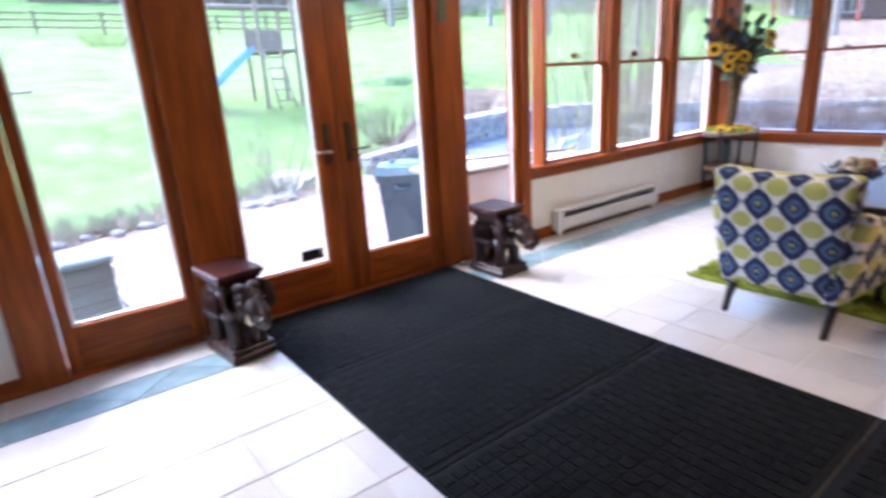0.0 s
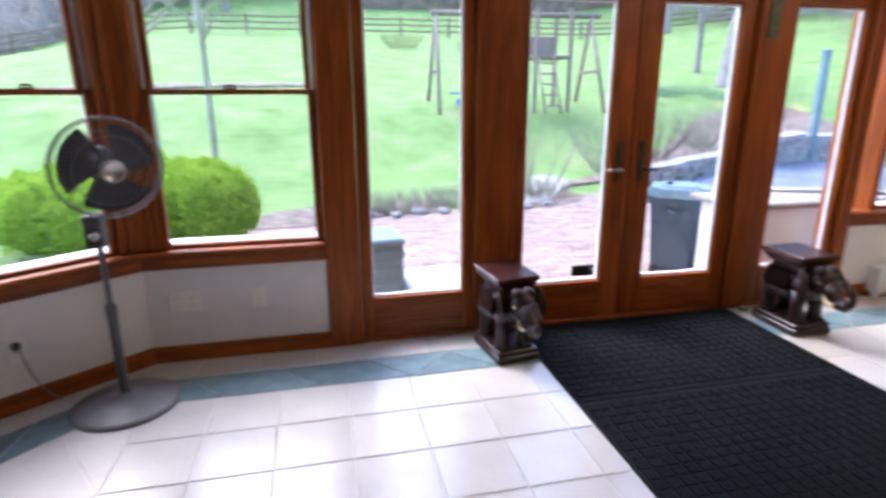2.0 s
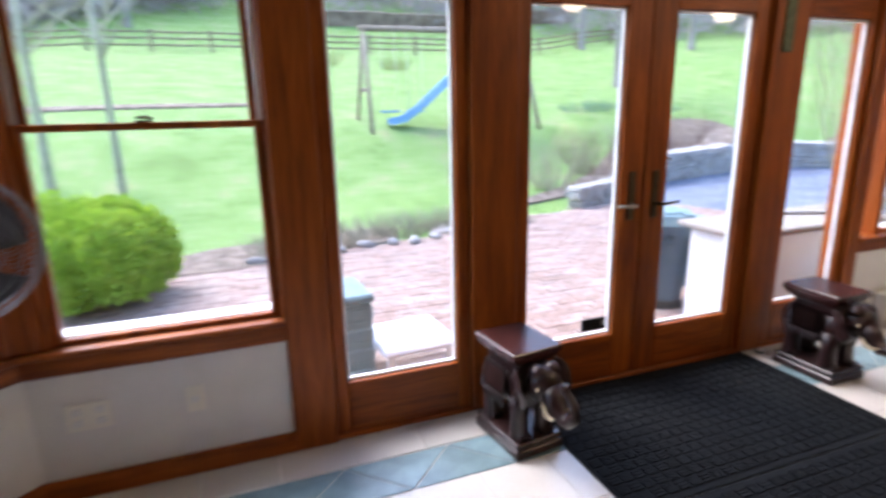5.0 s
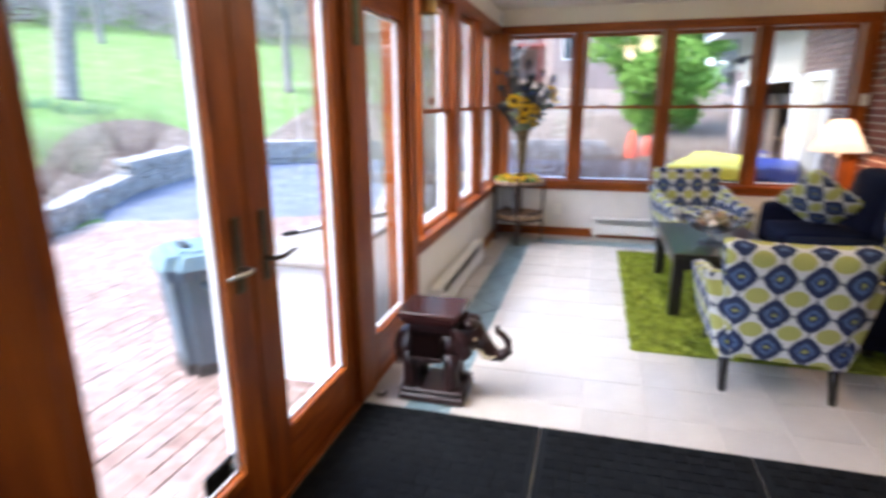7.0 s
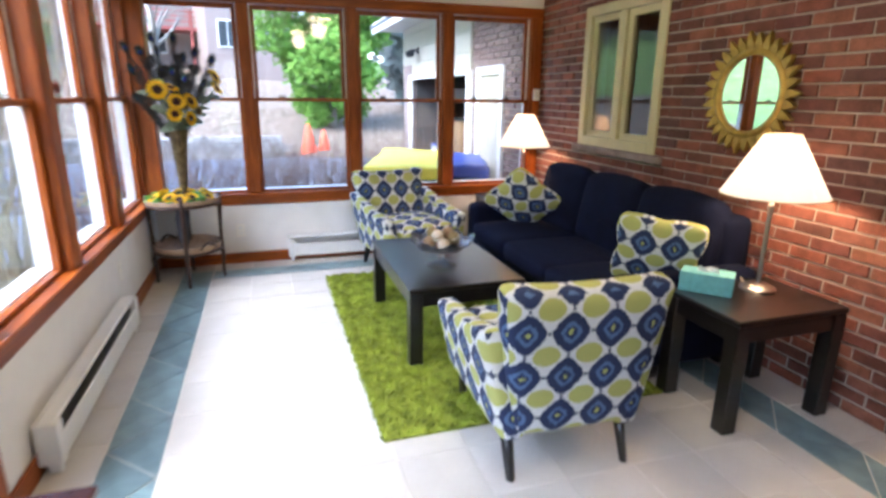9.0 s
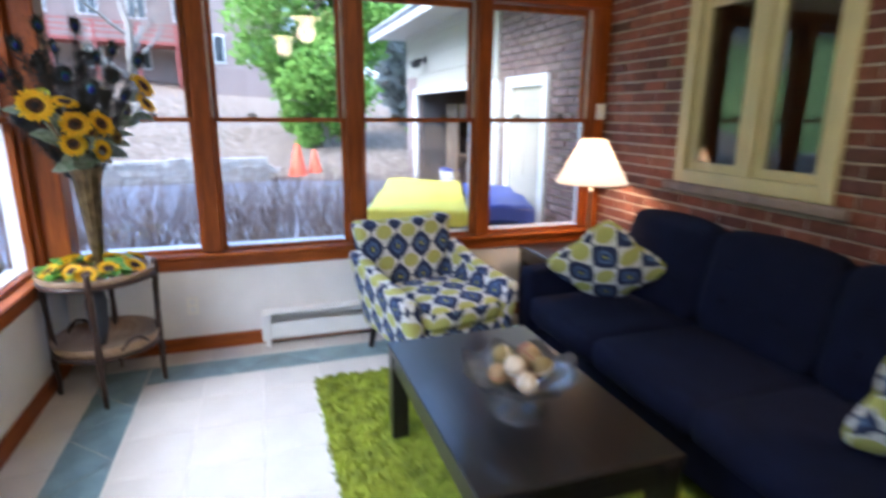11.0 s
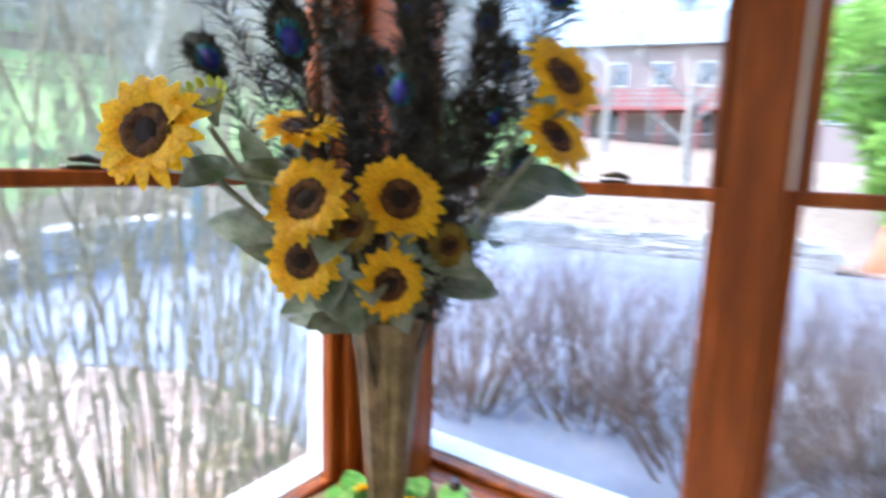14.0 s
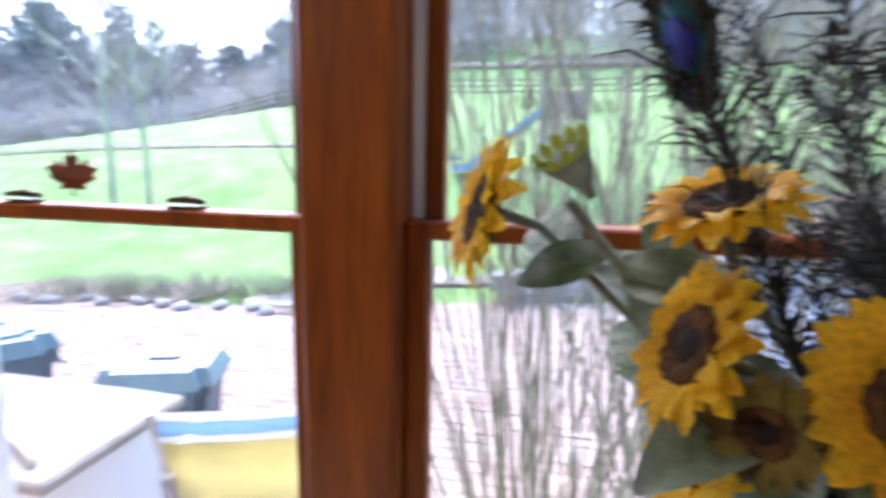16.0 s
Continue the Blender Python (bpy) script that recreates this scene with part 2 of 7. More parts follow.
M_NAVY.node_tree.nodes["Principled BSDF"].inputs["Specular IOR Level"].default_value = 0.15
M_GREY = plain("grey_plastic", (0.2, 0.2, 0.21), 0.45)
M_SHADE = glow("lit_lamp_shade", (1.0, 0.72, 0.52), 0.12, (0.7, 0.63, 0.55))
M_BULB = glow("lit_ceiling_bowl", (1.0, 0.72, 0.4), 4.0)


# ---------------------------------------------------------------- mesh helpers
def part(name, bm, material, parent=None, label="", smooth=False, uv=False):
    me = bpy.data.meshes.new(name)
    if uv:
        lay = bm.loops.layers.uv.new("UVMap")
        bm.normal_update()
        for f in bm.faces:
            n = [abs(v) for v in f.normal]
            a, c = ((1, 2) if n[0] >= n[1] and n[0] >= n[2] else (0, 2) if n[1] >= n[2] else (0, 1))
            for lp in f.loops:
                lp[lay].uv = (lp.vert.co[a], lp.vert.co[c])
    bm.to_mesh(me)
    bm.free()
    for mm in material if isinstance(material, (list, tuple)) else [material]:
        me.materials.append(mm)
    if smooth:
        for p in me.polygons:
            p.use_smooth = True
    ob = new(name, me)
    if parent:
        ob.parent = parent
    if label:
        ob["label"] = label
    return ob


def thing(name, label, category, m=None, group="", kind=""):
    ob = new(name)
    ob.empty_display_size = 0.1
    if m is not None:
        ob.matrix_basis = m
    return tagged(ob, label, category, group, kind)


def box(bm, x0, x1, y0, y1, z0, z1, bev=0.0, m=None, seg=1):
    """A box between two corners, with bevelled edges, added to bm."""
    b2 = bmesh.new()
    bmesh.ops.create_cube(b2, size=1)
    for v in b2.verts:
        v.co = Vector(((x0 + x1) / 2 + v.co.x * (x1 - x0), (y0 + y1) / 2 + v.co.y * (y1 - y0), (z0 + z1) / 2 + v.co.z * (z1 - z0)))
    if bev:
        bmesh.ops.bevel(b2, geom=b2.edges[:], offset=bev, segments=seg, profile=0.5, affect="EDGES")
    merge(bm, b2, m)
    return bm


def merge(bm, b2, m=None, slot=None):
    if m is not None:
        bmesh.ops.transform(b2, matrix=m, verts=b2.verts[:])
    vs = {v: bm.verts.new(v.co) for v in b2.verts}
    for f in b2.faces:
        g = bm.faces.new([vs[v] for v in f.verts])
        g.smooth = f.smooth
        g.material_index = f.material_index if slot is None else slot
    b2.free()


def B(x0, x1, y0, y1, z0, z1, bev=0.004, m=None, seg=1):
    return box(bmesh.new(), x0, x1, y0, y1, z0, z1, bev, m, seg)


def lathe(bm, profile, n=32, at=(0, 0, 0), slot=0, squash=1.0):
    """A body of rotation about z; profile is a list of (radius, height)."""
    rings = []
    for r, z in profile:
        if r < 1e-5:
            rings.append([bm.verts.new((at[0], at[1], at[2] + z))])
        else:
            rings.append([bm.verts.new((at[0] + r * math.cos(6.28318 * i / n), at[1] + r * squash * math.sin(6.28318 * i / n), at[2] + z)) for i in range(n)])
    for a, c in zip(rings, rings[1:]):
        for i in range(n):
            j = (i + 1) % n
            vs = [a[i % len(a)], a[j % len(a)], c[j % len(c)], c[i % len(c)]]
            vs = list(dict.fromkeys(vs))
            if len(vs) > 2:
                f = bm.faces.new(vs)
                f.material_index, f.smooth = slot, True
    return bm


def tube(bm, pts, radii, n=8, slot=0, caps=True):
    """A round tube along points, with a radius at each."""
    pts = [Vector(p) for p in pts]
    if isinstance(radii, (int, float)):
        radii = [radii] * len(pts)
    rings, ref = [], Vector((0.31, 0.17, 0.93))
    for i, p in enumerate(pts):
        d = (pts[min(i + 1, len(pts) - 1)] - pts[max(i - 1, 0)]).normalized()
        a = d.cross(ref)
        if a.length < 0.05:
            a = d.cross(Vector((1, 0, 0)))
        a.normalize()
        c = d.cross(a)
        rings.append([bm.verts.new(p + (a * math.cos(6.28318 * k / n) + c * math.sin(6.28318 * k / n)) * radii[i]) for k in range(n)])
    for a, c in zip(rings, rings[1:]):
        for k in range(n):
            f = bm.faces.new((a[k], a[(k + 1) % n], c[(k + 1) % n], c[k]))
            f.material_index, f.smooth = slot, True
    if caps:
        for r in (rings[0][::-1], rings[-1]):
            bm.faces.new(r).material_index = slot
    return bm


def blob(bm, at, size, slot=0, m=None, u=14, v=10):
    b2 = bmesh.new()
    bmesh.ops.create_uvsphere(b2, u_segments=u, v_segments=v, radius=1)
    for q in b2.verts:
        q.co = Vector((q.co.x * size[0], q.co.y * size[1], q.co.z * size[2]))
    for f in b2.faces:
        f.smooth = True
    mm = Matrix.Translation(at)
    if m is not None:
        mm = mm @ m
    merge(bm, b2, mm, slot)


def cushion(x0, x1, y0, y1, z0, z1, r=0.05, puff=0.02, cuts=5):
    """A stuffed box: rounded edges and swollen faces."""
    bm = B(x0, x1, y0, y1, z0, z1, r, seg=3)
    bmesh.ops.subdivide_edges(bm, edges=[e for e in bm.edges if e.calc_length() > 2.2 * r], cuts=cuts, use_grid_fill=True)
    c, h = Vector(((x0 + x1) / 2, (y0 + y1) / 2, (z0 + z1) / 2)), Vector(((x1 - x0) / 2, (y1 - y0) / 2, (z1 - z0) / 2))
    for v in bm.verts:
        d = v.co - c
        q = [min(1, abs(d[i]) / h[i]) for i in range(3)]
        for i in range(3):
            j, k = (i + 1) % 3, (i + 2) % 3
            v.co[i] += math.copysign(puff * (1 - q[j] ** 2) * (1 - q[k] ** 2) * q[i], d[i])
    for f in bm.faces:
        f.smooth = True
    return bm


# ---------------------------------------------------------------- the room's shell
GY, GX, BY, CZ = 3.655, 7.37, 0.03, 2.46   # panes of the long wall, panes of the end wall, brick face, ceiling
WX = -1.62                                  # west end
ROOM = "structure"


def struct(name, label, category):
    return thing(name, label, category, kind=ROOM)


floor = struct("floor", "cream glazed floor tiles with a blue-grey tile border", "floor")
part("grout_bed", B(WX - 0.1, GX + 0.15, BY - 0.1, GY + 0.12, -0.12, -0.004, 0), M_GROUT, floor)
ceiling = struct("ceiling", "plain cream painted ceiling", "ceiling")
part("ceiling_board", B(WX - 0.2, GX + 0.2, BY - 0.3, GY + 0.2, CZ, CZ + 0.12, 0), M_CEIL, ceiling)

wall_n = struct("wall_north", "long glazed wall of cedar posts over a low white wall", "wall")
wall_e = struct("wall_east", "end wall of four cedar windows over a low white wall", "wall")
wall_nw = struct("wall_northwest", "angled window wall with a low white painted wall", "wall")
wall_w = struct("wall_west", "plain white painted wall", "wall")
wall_s = struct("wall_south", "old red brick house wall with pale mortar", "wall")

N_M = Matrix.Translation((0, GY, 0))
E_M = Matrix.Translation((GX, 0, 0)) @ Matrix.Rotation(radians(-90), 4, "Z")
NW_M = Matrix.Translation((-0.30, GY, 0)) @ Matrix.Rotation(radians(38), 4, "Z")
for w, m in ((wall_n, N_M), (wall_e, E_M), (wall_nw, NW_M)):
    w.matrix_basis = m


def low_wall(w, a, c):
    """The white wall under the windows with its baseboard, sill and header, from a to c along the wall."""
    part("plaster", B(a, c, -0.03, 0.1, 0.0, 0.53, 0), M_WALL, w)
    part("baseboard", B(a, c, -0.048, -0.032, 0.0, 0.095, 0.003), M_TRIMH, w)
    part("sill_apron", B(a, c, -0.045, 0.1, 0.532, 0.607, 0.003), M_TRIMH, w)
    part("sill_board", B(a, c, -0.075, 0.1, 0.609, 0.634, 0.006), M_TRIMH, w)
    part("header", B(a, c, -0.04, 0.1, 2.205, 2.29, 0.004), M_TRIMH, w)
    part("upper_plaster", B(a, c, -0.025, 0.1, 2.292, CZ, 0), M_CEIL, w)


low_wall(wall_n, 4.2, GX + 0.1)
low_wall(wall_n, -0.31, 0.66)
low_wall(wall_e, -GY + 0.05, -BY)
low_wall(wall_nw, -1.72, 0.0)
part("post", B(0.66, 0.85, -0.05, 0.12, 0.0, 2.29, 0.006), M_TRIM, wall_n)
part("post", B(4.104, 4.2, -0.06, 0.12, 0.0, 2.29, 0.006), M_TRIM, wall_n)
part("corner_post", B(7.2, 7.36, -0.16, 0.12, 0.634, 2.205, 0.006), M_TRIM, wall_n)
part("corner_post", B(-0.315, -0.22, -0.045, 0.12, 0.634, 2.205, 0.006), M_TRIM, wall_n)
part("corner_post", B(-0.056, 0.02, -0.042, 0.11, 0.634, 2.205, 0.006), M_TRIM, wall_nw)
part("end_post", B(-0.12, -0.035, -0.05, 0.12, 0.634, 2.205, 0.006), M_TRIM, wall_e)
part("door_header", B(0.85, 4.104, -0.05, 0.12, 2.075, 2.29, 0.005), M_TRIMH, wall_n)
part("upper_plaster", B(0.66, 4.2, -0.025, 0.1, 2.292, CZ, 0), M_CEIL, wall_n)
part("threshold", B(0.85, 4.104, -0.03, 0.14, -0.004, 0.022, 0.004), M_TRIMH, wall_n)
part("plaster", B(WX - 0.15, WX, BY - 0.2, 2.72, 0, CZ, 0), M_WALL, wall_w)
part("baseboard", B(WX, WX + 0.018, BY, 2.5, 0, 0.1, 0.003), M_TRIMY, wall_w)


def sash_window(name, m, w, label, parts_lock=2, z0=0.655, zm=1.437, z1=2.2):
    """A double-hung window whose lower pane runs from 0 to w along the wall."""
    win = thing(name, label, "window", m, "double-hung windows", ROOM)
    s = 0.05
    for a, c in ((-s - 0.025, -s + 0.012), (w + s - 0.012, w + s + 0.025)):
        part("jamb", B(a, c, -0.035, 0.1, 0.634, 2.205, 0.004), M_TRIM, win)
    for a, c in ((-s + 0.012, -s + 0.03), (w + s - 0.03, w + s - 0.012)):
        part("jamb_liner", B(a, c, 0.034, 0.1, 0.65, 2.2, 0.002), M_VINYL, win, "white vinyl jamb liner")
    part("outer_sill", B(-s, w + s, 0.045, 0.14, 0.634, 0.655, 0.003), M_VINYL, win, "white vinyl outer sill")
    lo = bmesh.new()
    box(lo, -s + 0.014, 0, -0.006, 0.03, 0.636, zm + 0.014, 0.004)
    box(lo, w, w + s - 0.014, -0.006, 0.03, 0.636, zm + 0.014, 0.004)
    box(lo, 0, w, -0.006, 0.03, 0.636, z0, 0.004)
    box(lo, 0, w, -0.006, 0.03, zm - 0.014, zm + 0.014, 0.004)
    low = part("lower_sash", lo, M_TRIM, win)
    up = bmesh.new()
    box(up, -s + 0.032, 0.012, 0.036, 0.07, zm - 0.014, z1 - 0.002, 0.004)
    box(up, w - 0.012, w + s - 0.032, 0.036, 0.07, zm - 0.014, z1 - 0.002, 0.004)
    box(up, 0.012, w - 0.012, 0.036, 0.07, z1 - 0.04, z1 - 0.002, 0.004)
    box(up, 0.012, w - 0.012, 0.036, 0.07, zm - 0.012, zm + 0.012, 0.004)
    upper = part("upper_sash", up, M_TRIM, win)
    for nm, par, a, c, y, b0, b1 in (("pane", low, 0, w, 0.012, z0, zm), ("pane", upper, 0.01, w - 0.01, 0.053, zm, z1 - 0.03)):
        p = part(nm, B(a, c, y - 0.002, y + 0.002, b0, b1, 0), M_GLASS, par)
        p.visible_shadow = False
    for k in range(parts_lock):
        u = w * (0.5 if parts_lock == 1 else 0.27 + 0.46 * k)
        lk = bmesh.new()
        box(lk, u - 0.03, u + 0.03, 0.0, 0.028, zm + 0.014, zm + 0.021, 0.002)
        tube(lk, [(u - 0.025, -0.002, zm + 0.03), (u + 0.005, 0.012, zm + 0.032), (u + 0.03, 0.02, zm + 0.026)], [0.004, 0.008, 0.005], 6)
        part("sash_lock", lk, M_BRONZE, win)
    return win


PW = 0.735
e1 = sash_window("window_1", E_M @ Matrix.Translation((-(2.85 + PW), 0, 0)), PW, "cedar double-hung window in the end wall")
for k in (1, 2, 3):
    copy_thing(e1, E_M @ Matrix.Translation((-(2.85 + PW) + 0.89 * k, 0, 0)))
n1 = sash_window("window_2", N_M @ Matrix.Translation((4.45, 0, 0)), PW, "cedar double-hung window beside the glazed doors")
for k in (1, 2):
    copy_thing(n1, N_M @ Matrix.Translation((4.45 + 0.965 * k, 0, 0)))
sash_window("window_3", N_M @ Matrix.Translation((-0.145, 0, 0)), 0.76, "cedar double-hung window over a low white wall", 1)
sash_window("window_4", NW_M @ Matrix.Translation((-0.935, 0, 0)), 0.80, "cedar double-hung window in the angled wall")
# mullion casings between neighbouring windows
for k in range(3):
    u = -2.85 + 0.0775 + 0.89 * k
    part("mullion", B(u - 0.05, u + 0.05, -0.05, 0.1, 0.636, 2.203, 0.006), M_TRIM, wall_e)
part("mullion", B(-GY + 0.03, -3.65 + 0.0, -0.05, 0.1, 0.636, 2.203, 0.004), M_TRIM, wall_e)
for k in range(2):
    u = 4.45 + PW + 0.115 + 0.965 * k
    part("mullion", B(u - 0.075, u + 0.075, -0.05, 0.1, 0.636, 2.203, 0.006), M_TRIM, wall_n)
part("mullion", B(-1.7, -1.012, -0.04, 0.1, 0.636, 2.203, 0.006), M_TRIM, wall_nw)


def door(name, a, c, ga, gc, label, handle=0):
    """A glazed door leaf from a to c, its pane from ga to gc."""
    d = thing(name, label, "door", N_M, kind=ROOM)
    part("stile", B(a, ga, -0.02, 0.028, 0.025, 2.07, 0.005), M_TRIM, d)
    part("stile", B(gc, c, -0.02, 0.028, 0.025, 2.07, 0.005), M_TRIM, d)
    part("bottom_rail", B(ga, gc, -0.02, 0.028, 0.025, 0.272, 0.005), M_TRIMH, d)
    part("top_rail", B(ga, gc, -0.02, 0.028, 1.932, 2.07, 0.005), M_TRIMH, d)
    bead = bmesh.new()
    for q in ((ga, ga + 0.012, 0.272, 1.932), (gc - 0.012, gc, 0.272, 1.932), (ga + 0.012, gc - 0.012, 0.272, 0.284), (ga + 0.012, gc - 0.012, 1.92, 1.932)):
        box(bead, q[0], q[1], 0.008, 0.03, q[2], q[3], 0.003)
    part("glazing_bead", bead, M_VINYL, d, "white outer glazing bead")
    p = part("pane", B(ga, gc, 0.001, 0.005, 0.272, 1.932, 0), M_GLASS, d)
    p.visible_shadow = False
    if handle:
        u = (gc + c) / 2 if handle > 0 else (a + ga) / 2
        h = part("door_handle", B(u - 0.02, u + 0.02, -0.028, -0.02, 0.9, 1.15, 0.006), M_BRONZE, d)
        lever = bmesh.new()
        tube(lever, [(u, -0.024, 0.98), (u, -0.07, 0.98), (u - handle * 0.03, -0.078, 0.98), (u - handle * 0.12, -0.074, 0.985)], [0.009, 0.009, 0.009, 0.006], 8)
        part("lever", lever, M_STEEL if handle > 0 else M_BRONZE, h)
    return d


door("door_1", 0.855, 1.515, 0.913, 1.456, "fixed glazed cedar side panel beside the doors")
door("door_2", 1.755, 2.494, 1.83, 2.357, "closed glazed cedar door with a bronze handle", 1)
door("door_3", 2.5, 3.26, 2.65, 3.165, "closed glazed cedar door with a bronze handle", -1)
door("door_4", 3.44, 4.1, 3.555, 4.06, "fixed glazed cedar side panel beside the doors")
part("door_post", B(1.517, 1.753, -0.055, 0.12, 0.022, 2.073, 0.006), M_TRIM, wall_n)
part("door_post", B(3.262, 3.438, -0.055, 0.12, 0.022, 2.073, 0.006), M_TRIM, wall_n)


# ---------------------------------------------------------------- outside
def ground_z(x, y):
    """The lawn: level by the house, a rise beyond the patio that steepens far off and fades to the west."""
    d, e = max(0.0, y - 9.0), max(0.0, x - 18.0) * 0.8
    rise = 0.23 * min(d, 7.0) * min(1.0, d / 5.0) + 0.17 * (min(max(d, 7.0), 31.0) - 7.0) + 0.4 * (min(max(d, 31.0), 52.0) - 31.0) + 0.08 * (min(max(d, 52.0), 90.0) - 52.0)
    t = min(1.0, max(0.0, (x + 28.0) / 22.0))
    return -0.2 + rise * (0.3 + 0.7 * t * t * (3 - 2 * t)) + 0.132 * min(e, 45.0) * min(1.0, e / 5.0)


def sheet(bm, xs, ys, dz=0.0):
    g = [[bm.verts.new((x, y, ground_z(x, y) + dz)) for x in xs] for y in ys]
    for r, q in zip(g, g[1:]):
        for i in range(len(xs) - 1):
            bm.faces.new((r[i], r[i + 1], q[i + 1], q[i])).smooth = True
    return bm


def outline_sheet(pts, dz, thick):
    """A flat slab with a curved outline, following the ground."""
    bm = bmesh.new()
    top = [bm.verts.new((x, y, ground_z(x, y) + dz)) for x, y in pts]
    low = [bm.verts.new((x, y, ground_z(x, y) + dz - thick)) for x, y in pts]
    bm.faces.new(top)
    for i in range(len(pts)):
        j = (i + 1) % len(pts)
        bm.faces.new((low[i], low[j], top[j], top[i]))
    return bm


def smooth_loop(ctrl, n=8):
    """A closed smooth curve through the corner points."""
    out, k = [], len(ctrl)
    for i in range(k):
        p0, p1, p2, p3 = (Vector(ctrl[(i + q) % k]) for q in (-1, 0, 1, 2))
        for s in range(n):
            u = s / n
            q = 0.5 * ((2 * p1) + (p2 - p0) * u + (2 * p0 - 5 * p1 + 4 * p2 - p3) * u * u + (3 * p1 - p0 - 3 * p2 + p3) * u ** 3)
            out.append((q.x, q.y))
    return out


M_GRASS = patches("spring_lawn", [(0.145, 0.25, 0.05), (0.19, 0.32, 0.075), (0.22, 0.34, 0.095), (0.295, 0.335, 0.14)], 1.1, fine=70.0, bmp=0.8, dist_=0.04)
M_ASPHALT = patches("wet_asphalt", [(0.115, 0.135, 0.185), (0.155, 0.175, 0.23), (0.2, 0.22, 0.275)], 1.8, rough=0.6, fine=120.0)
M_MULCH = patches("leaf_mulch", [(0.15, 0.11, 0.08), (0.27, 0.205, 0.155), (0.4, 0.33, 0.26)], 5.0, fine=60.0, bmp=0.9, dist_=0.05)
M_STONE = patches("grey_field_stone", [(0.24, 0.225, 0.205), (0.38, 0.36, 0.335), (0.5, 0.48, 0.45)], 6.0, fine=40.0)
M_BROWNSTONE = patches("brown_field_stone", [(0.15, 0.11, 0.08), (0.24, 0.18, 0.13), (0.32, 0.25, 0.19)], 2.0, fine=30.0)
M_CONC = patches("pale_concrete", [(0.3, 0.275, 0.25), (0.4, 0.37, 0.34)], 2.0, fine=90.0)
# twig colour lightened to stand in for distance haze
M_BRUSH = patches("hazed_winter_brush", [(0.29, 0.26, 0.24), (0.38, 0.35, 0.325), (0.46, 0.435, 0.41)], 0.5)
M_BARK = patches("grey_bark", [(0.17, 0.15, 0.13), (0.26, 0.235, 0.21), (0.35, 0.33, 0.3)], 7.0, fine=30.0, bmp=0.9)
M_TWIG = patches("brown_twigs", [(0.12, 0.08, 0.062), (0.24, 0.17, 0.135)], 4.0)
M_TWIGG = patches("pale_budding_twigs", [(0.27, 0.26, 0.17), (0.42, 0.41, 0.3)], 3.0)
M_OLIVEB = patches("olive_bush", [(0.13, 0.15, 0.03), (0.24, 0.25, 0.06)], 4.0)
M_BLUEG = patches("grey_green_growth", [(0.1, 0.2, 0.12), (0.2, 0.32, 0.22)], 4.0)
M_LEAF = patches("fresh_leaves", [(0.09, 0.21, 0.03), (0.17, 0.34, 0.05), (0.26, 0.43, 0.09)], 5.0)
M_BOX = patches("boxwood_leaves", [(0.22, 0.38, 0.03), (0.32, 0.5, 0.05), (0.4, 0.56, 0.1)], 9.0)
# greyed and lightened beyond real needles: distance haze put into the colour
M_PINE = patches("hazed_evergreen", [(0.19, 0.225, 0.23), (0.29, 0.325, 0.33)], 0.6)
for m_ in (M_LEAF, M_BOX, M_PINE, M_BRUSH):
    thin(m_, 0.35)
M_PAVER = bricks("patio_brick", [(0.3, 0.2, 0.16), (0.38, 0.27, 0.225), (0.34, 0.235, 0.195), (0.42, 0.32, 0.275), (0.31, 0.235, 0.205)])
# pale, low-contrast rose tones include the veil of reflection on the end windows
M_PALEBRICK = bricks("glare_paled_rose_brick", [(0.22, 0.14, 0.12), (0.3, 0.2, 0.175), (0.25, 0.17, 0.15), (0.34, 0.24, 0.21)])
M_SAND = plain("joint_sand", (0.36, 0.31, 0.26), 0.95, var=0.2)
M_TEAL = plain("blue_grey_plastic", (0.14, 0.22, 0.245), 0.5, var=0.1)
M_CANB = plain("blue_plastic_bin", (0.07, 0.11, 0.14), 0.5, var=0.15)
M_WHITEP = plain("white_plastic", (0.72, 0.73, 0.75), 0.4, var=0.04)
M_WEATHER = wood("weathered_timber", (0.16, 0.12, 0.09), (0.32, 0.25, 0.18), 0.8)
M_BLUEP = plain("bright_blue_plastic", (0.05, 0.2, 0.5), 0.4)
M_YELLOW = plain("yellow_tarpaulin", (0.85, 0.76, 0.1), 0.45, var=0.06)
M_BLUET = plain("royal_blue_tarpaulin", (0.03, 0.06, 0.3), 0.4, var=0.15)
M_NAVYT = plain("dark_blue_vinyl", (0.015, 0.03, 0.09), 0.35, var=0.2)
M_ORANGE = plain("orange_cone_plastic", (0.75, 0.08, 0.02), 0.45)
M_SHINGLE = plain("grey_roof_shingle", (0.16, 0.18, 0.2), 0.9, var=0.2, scale=10.0, fine=40.0, bmp=0.5)
M_SIDING = plain("cream_siding", (0.44, 0.41, 0.33), 0.6, var=0.05)
# near-black: the unlit depth of the garage is put into this colour
M_DARK = plain("garage_shade", (0.05, 0.05, 0.052), 0.9)
M_CARD = plain("cardboard", (0.32, 0.2, 0.1), 0.9)
M_ROOFRED = plain("weathered_red_boards", (0.32, 0.09, 0.08), 0.8, var=0.2)
M_HOUSE = plain("taupe_house_brick", (0.27, 0.21, 0.19), 0.9, var=0.2, scale=12.0, fine=60.0)
M_DARKWIN = plain("dark_window", (0.05, 0.06, 0.07), 0.1)

ground = struct("ground", "bright green spring lawn rising towards the woods", "lawn")
ax = [-400, -200, -120, -80, -60, -50, -40, -30, -24] + [k * 0.75 for k in range(-24, 60)] + [48, 52, 58, 66, 80, 100, 140, 220, 400]
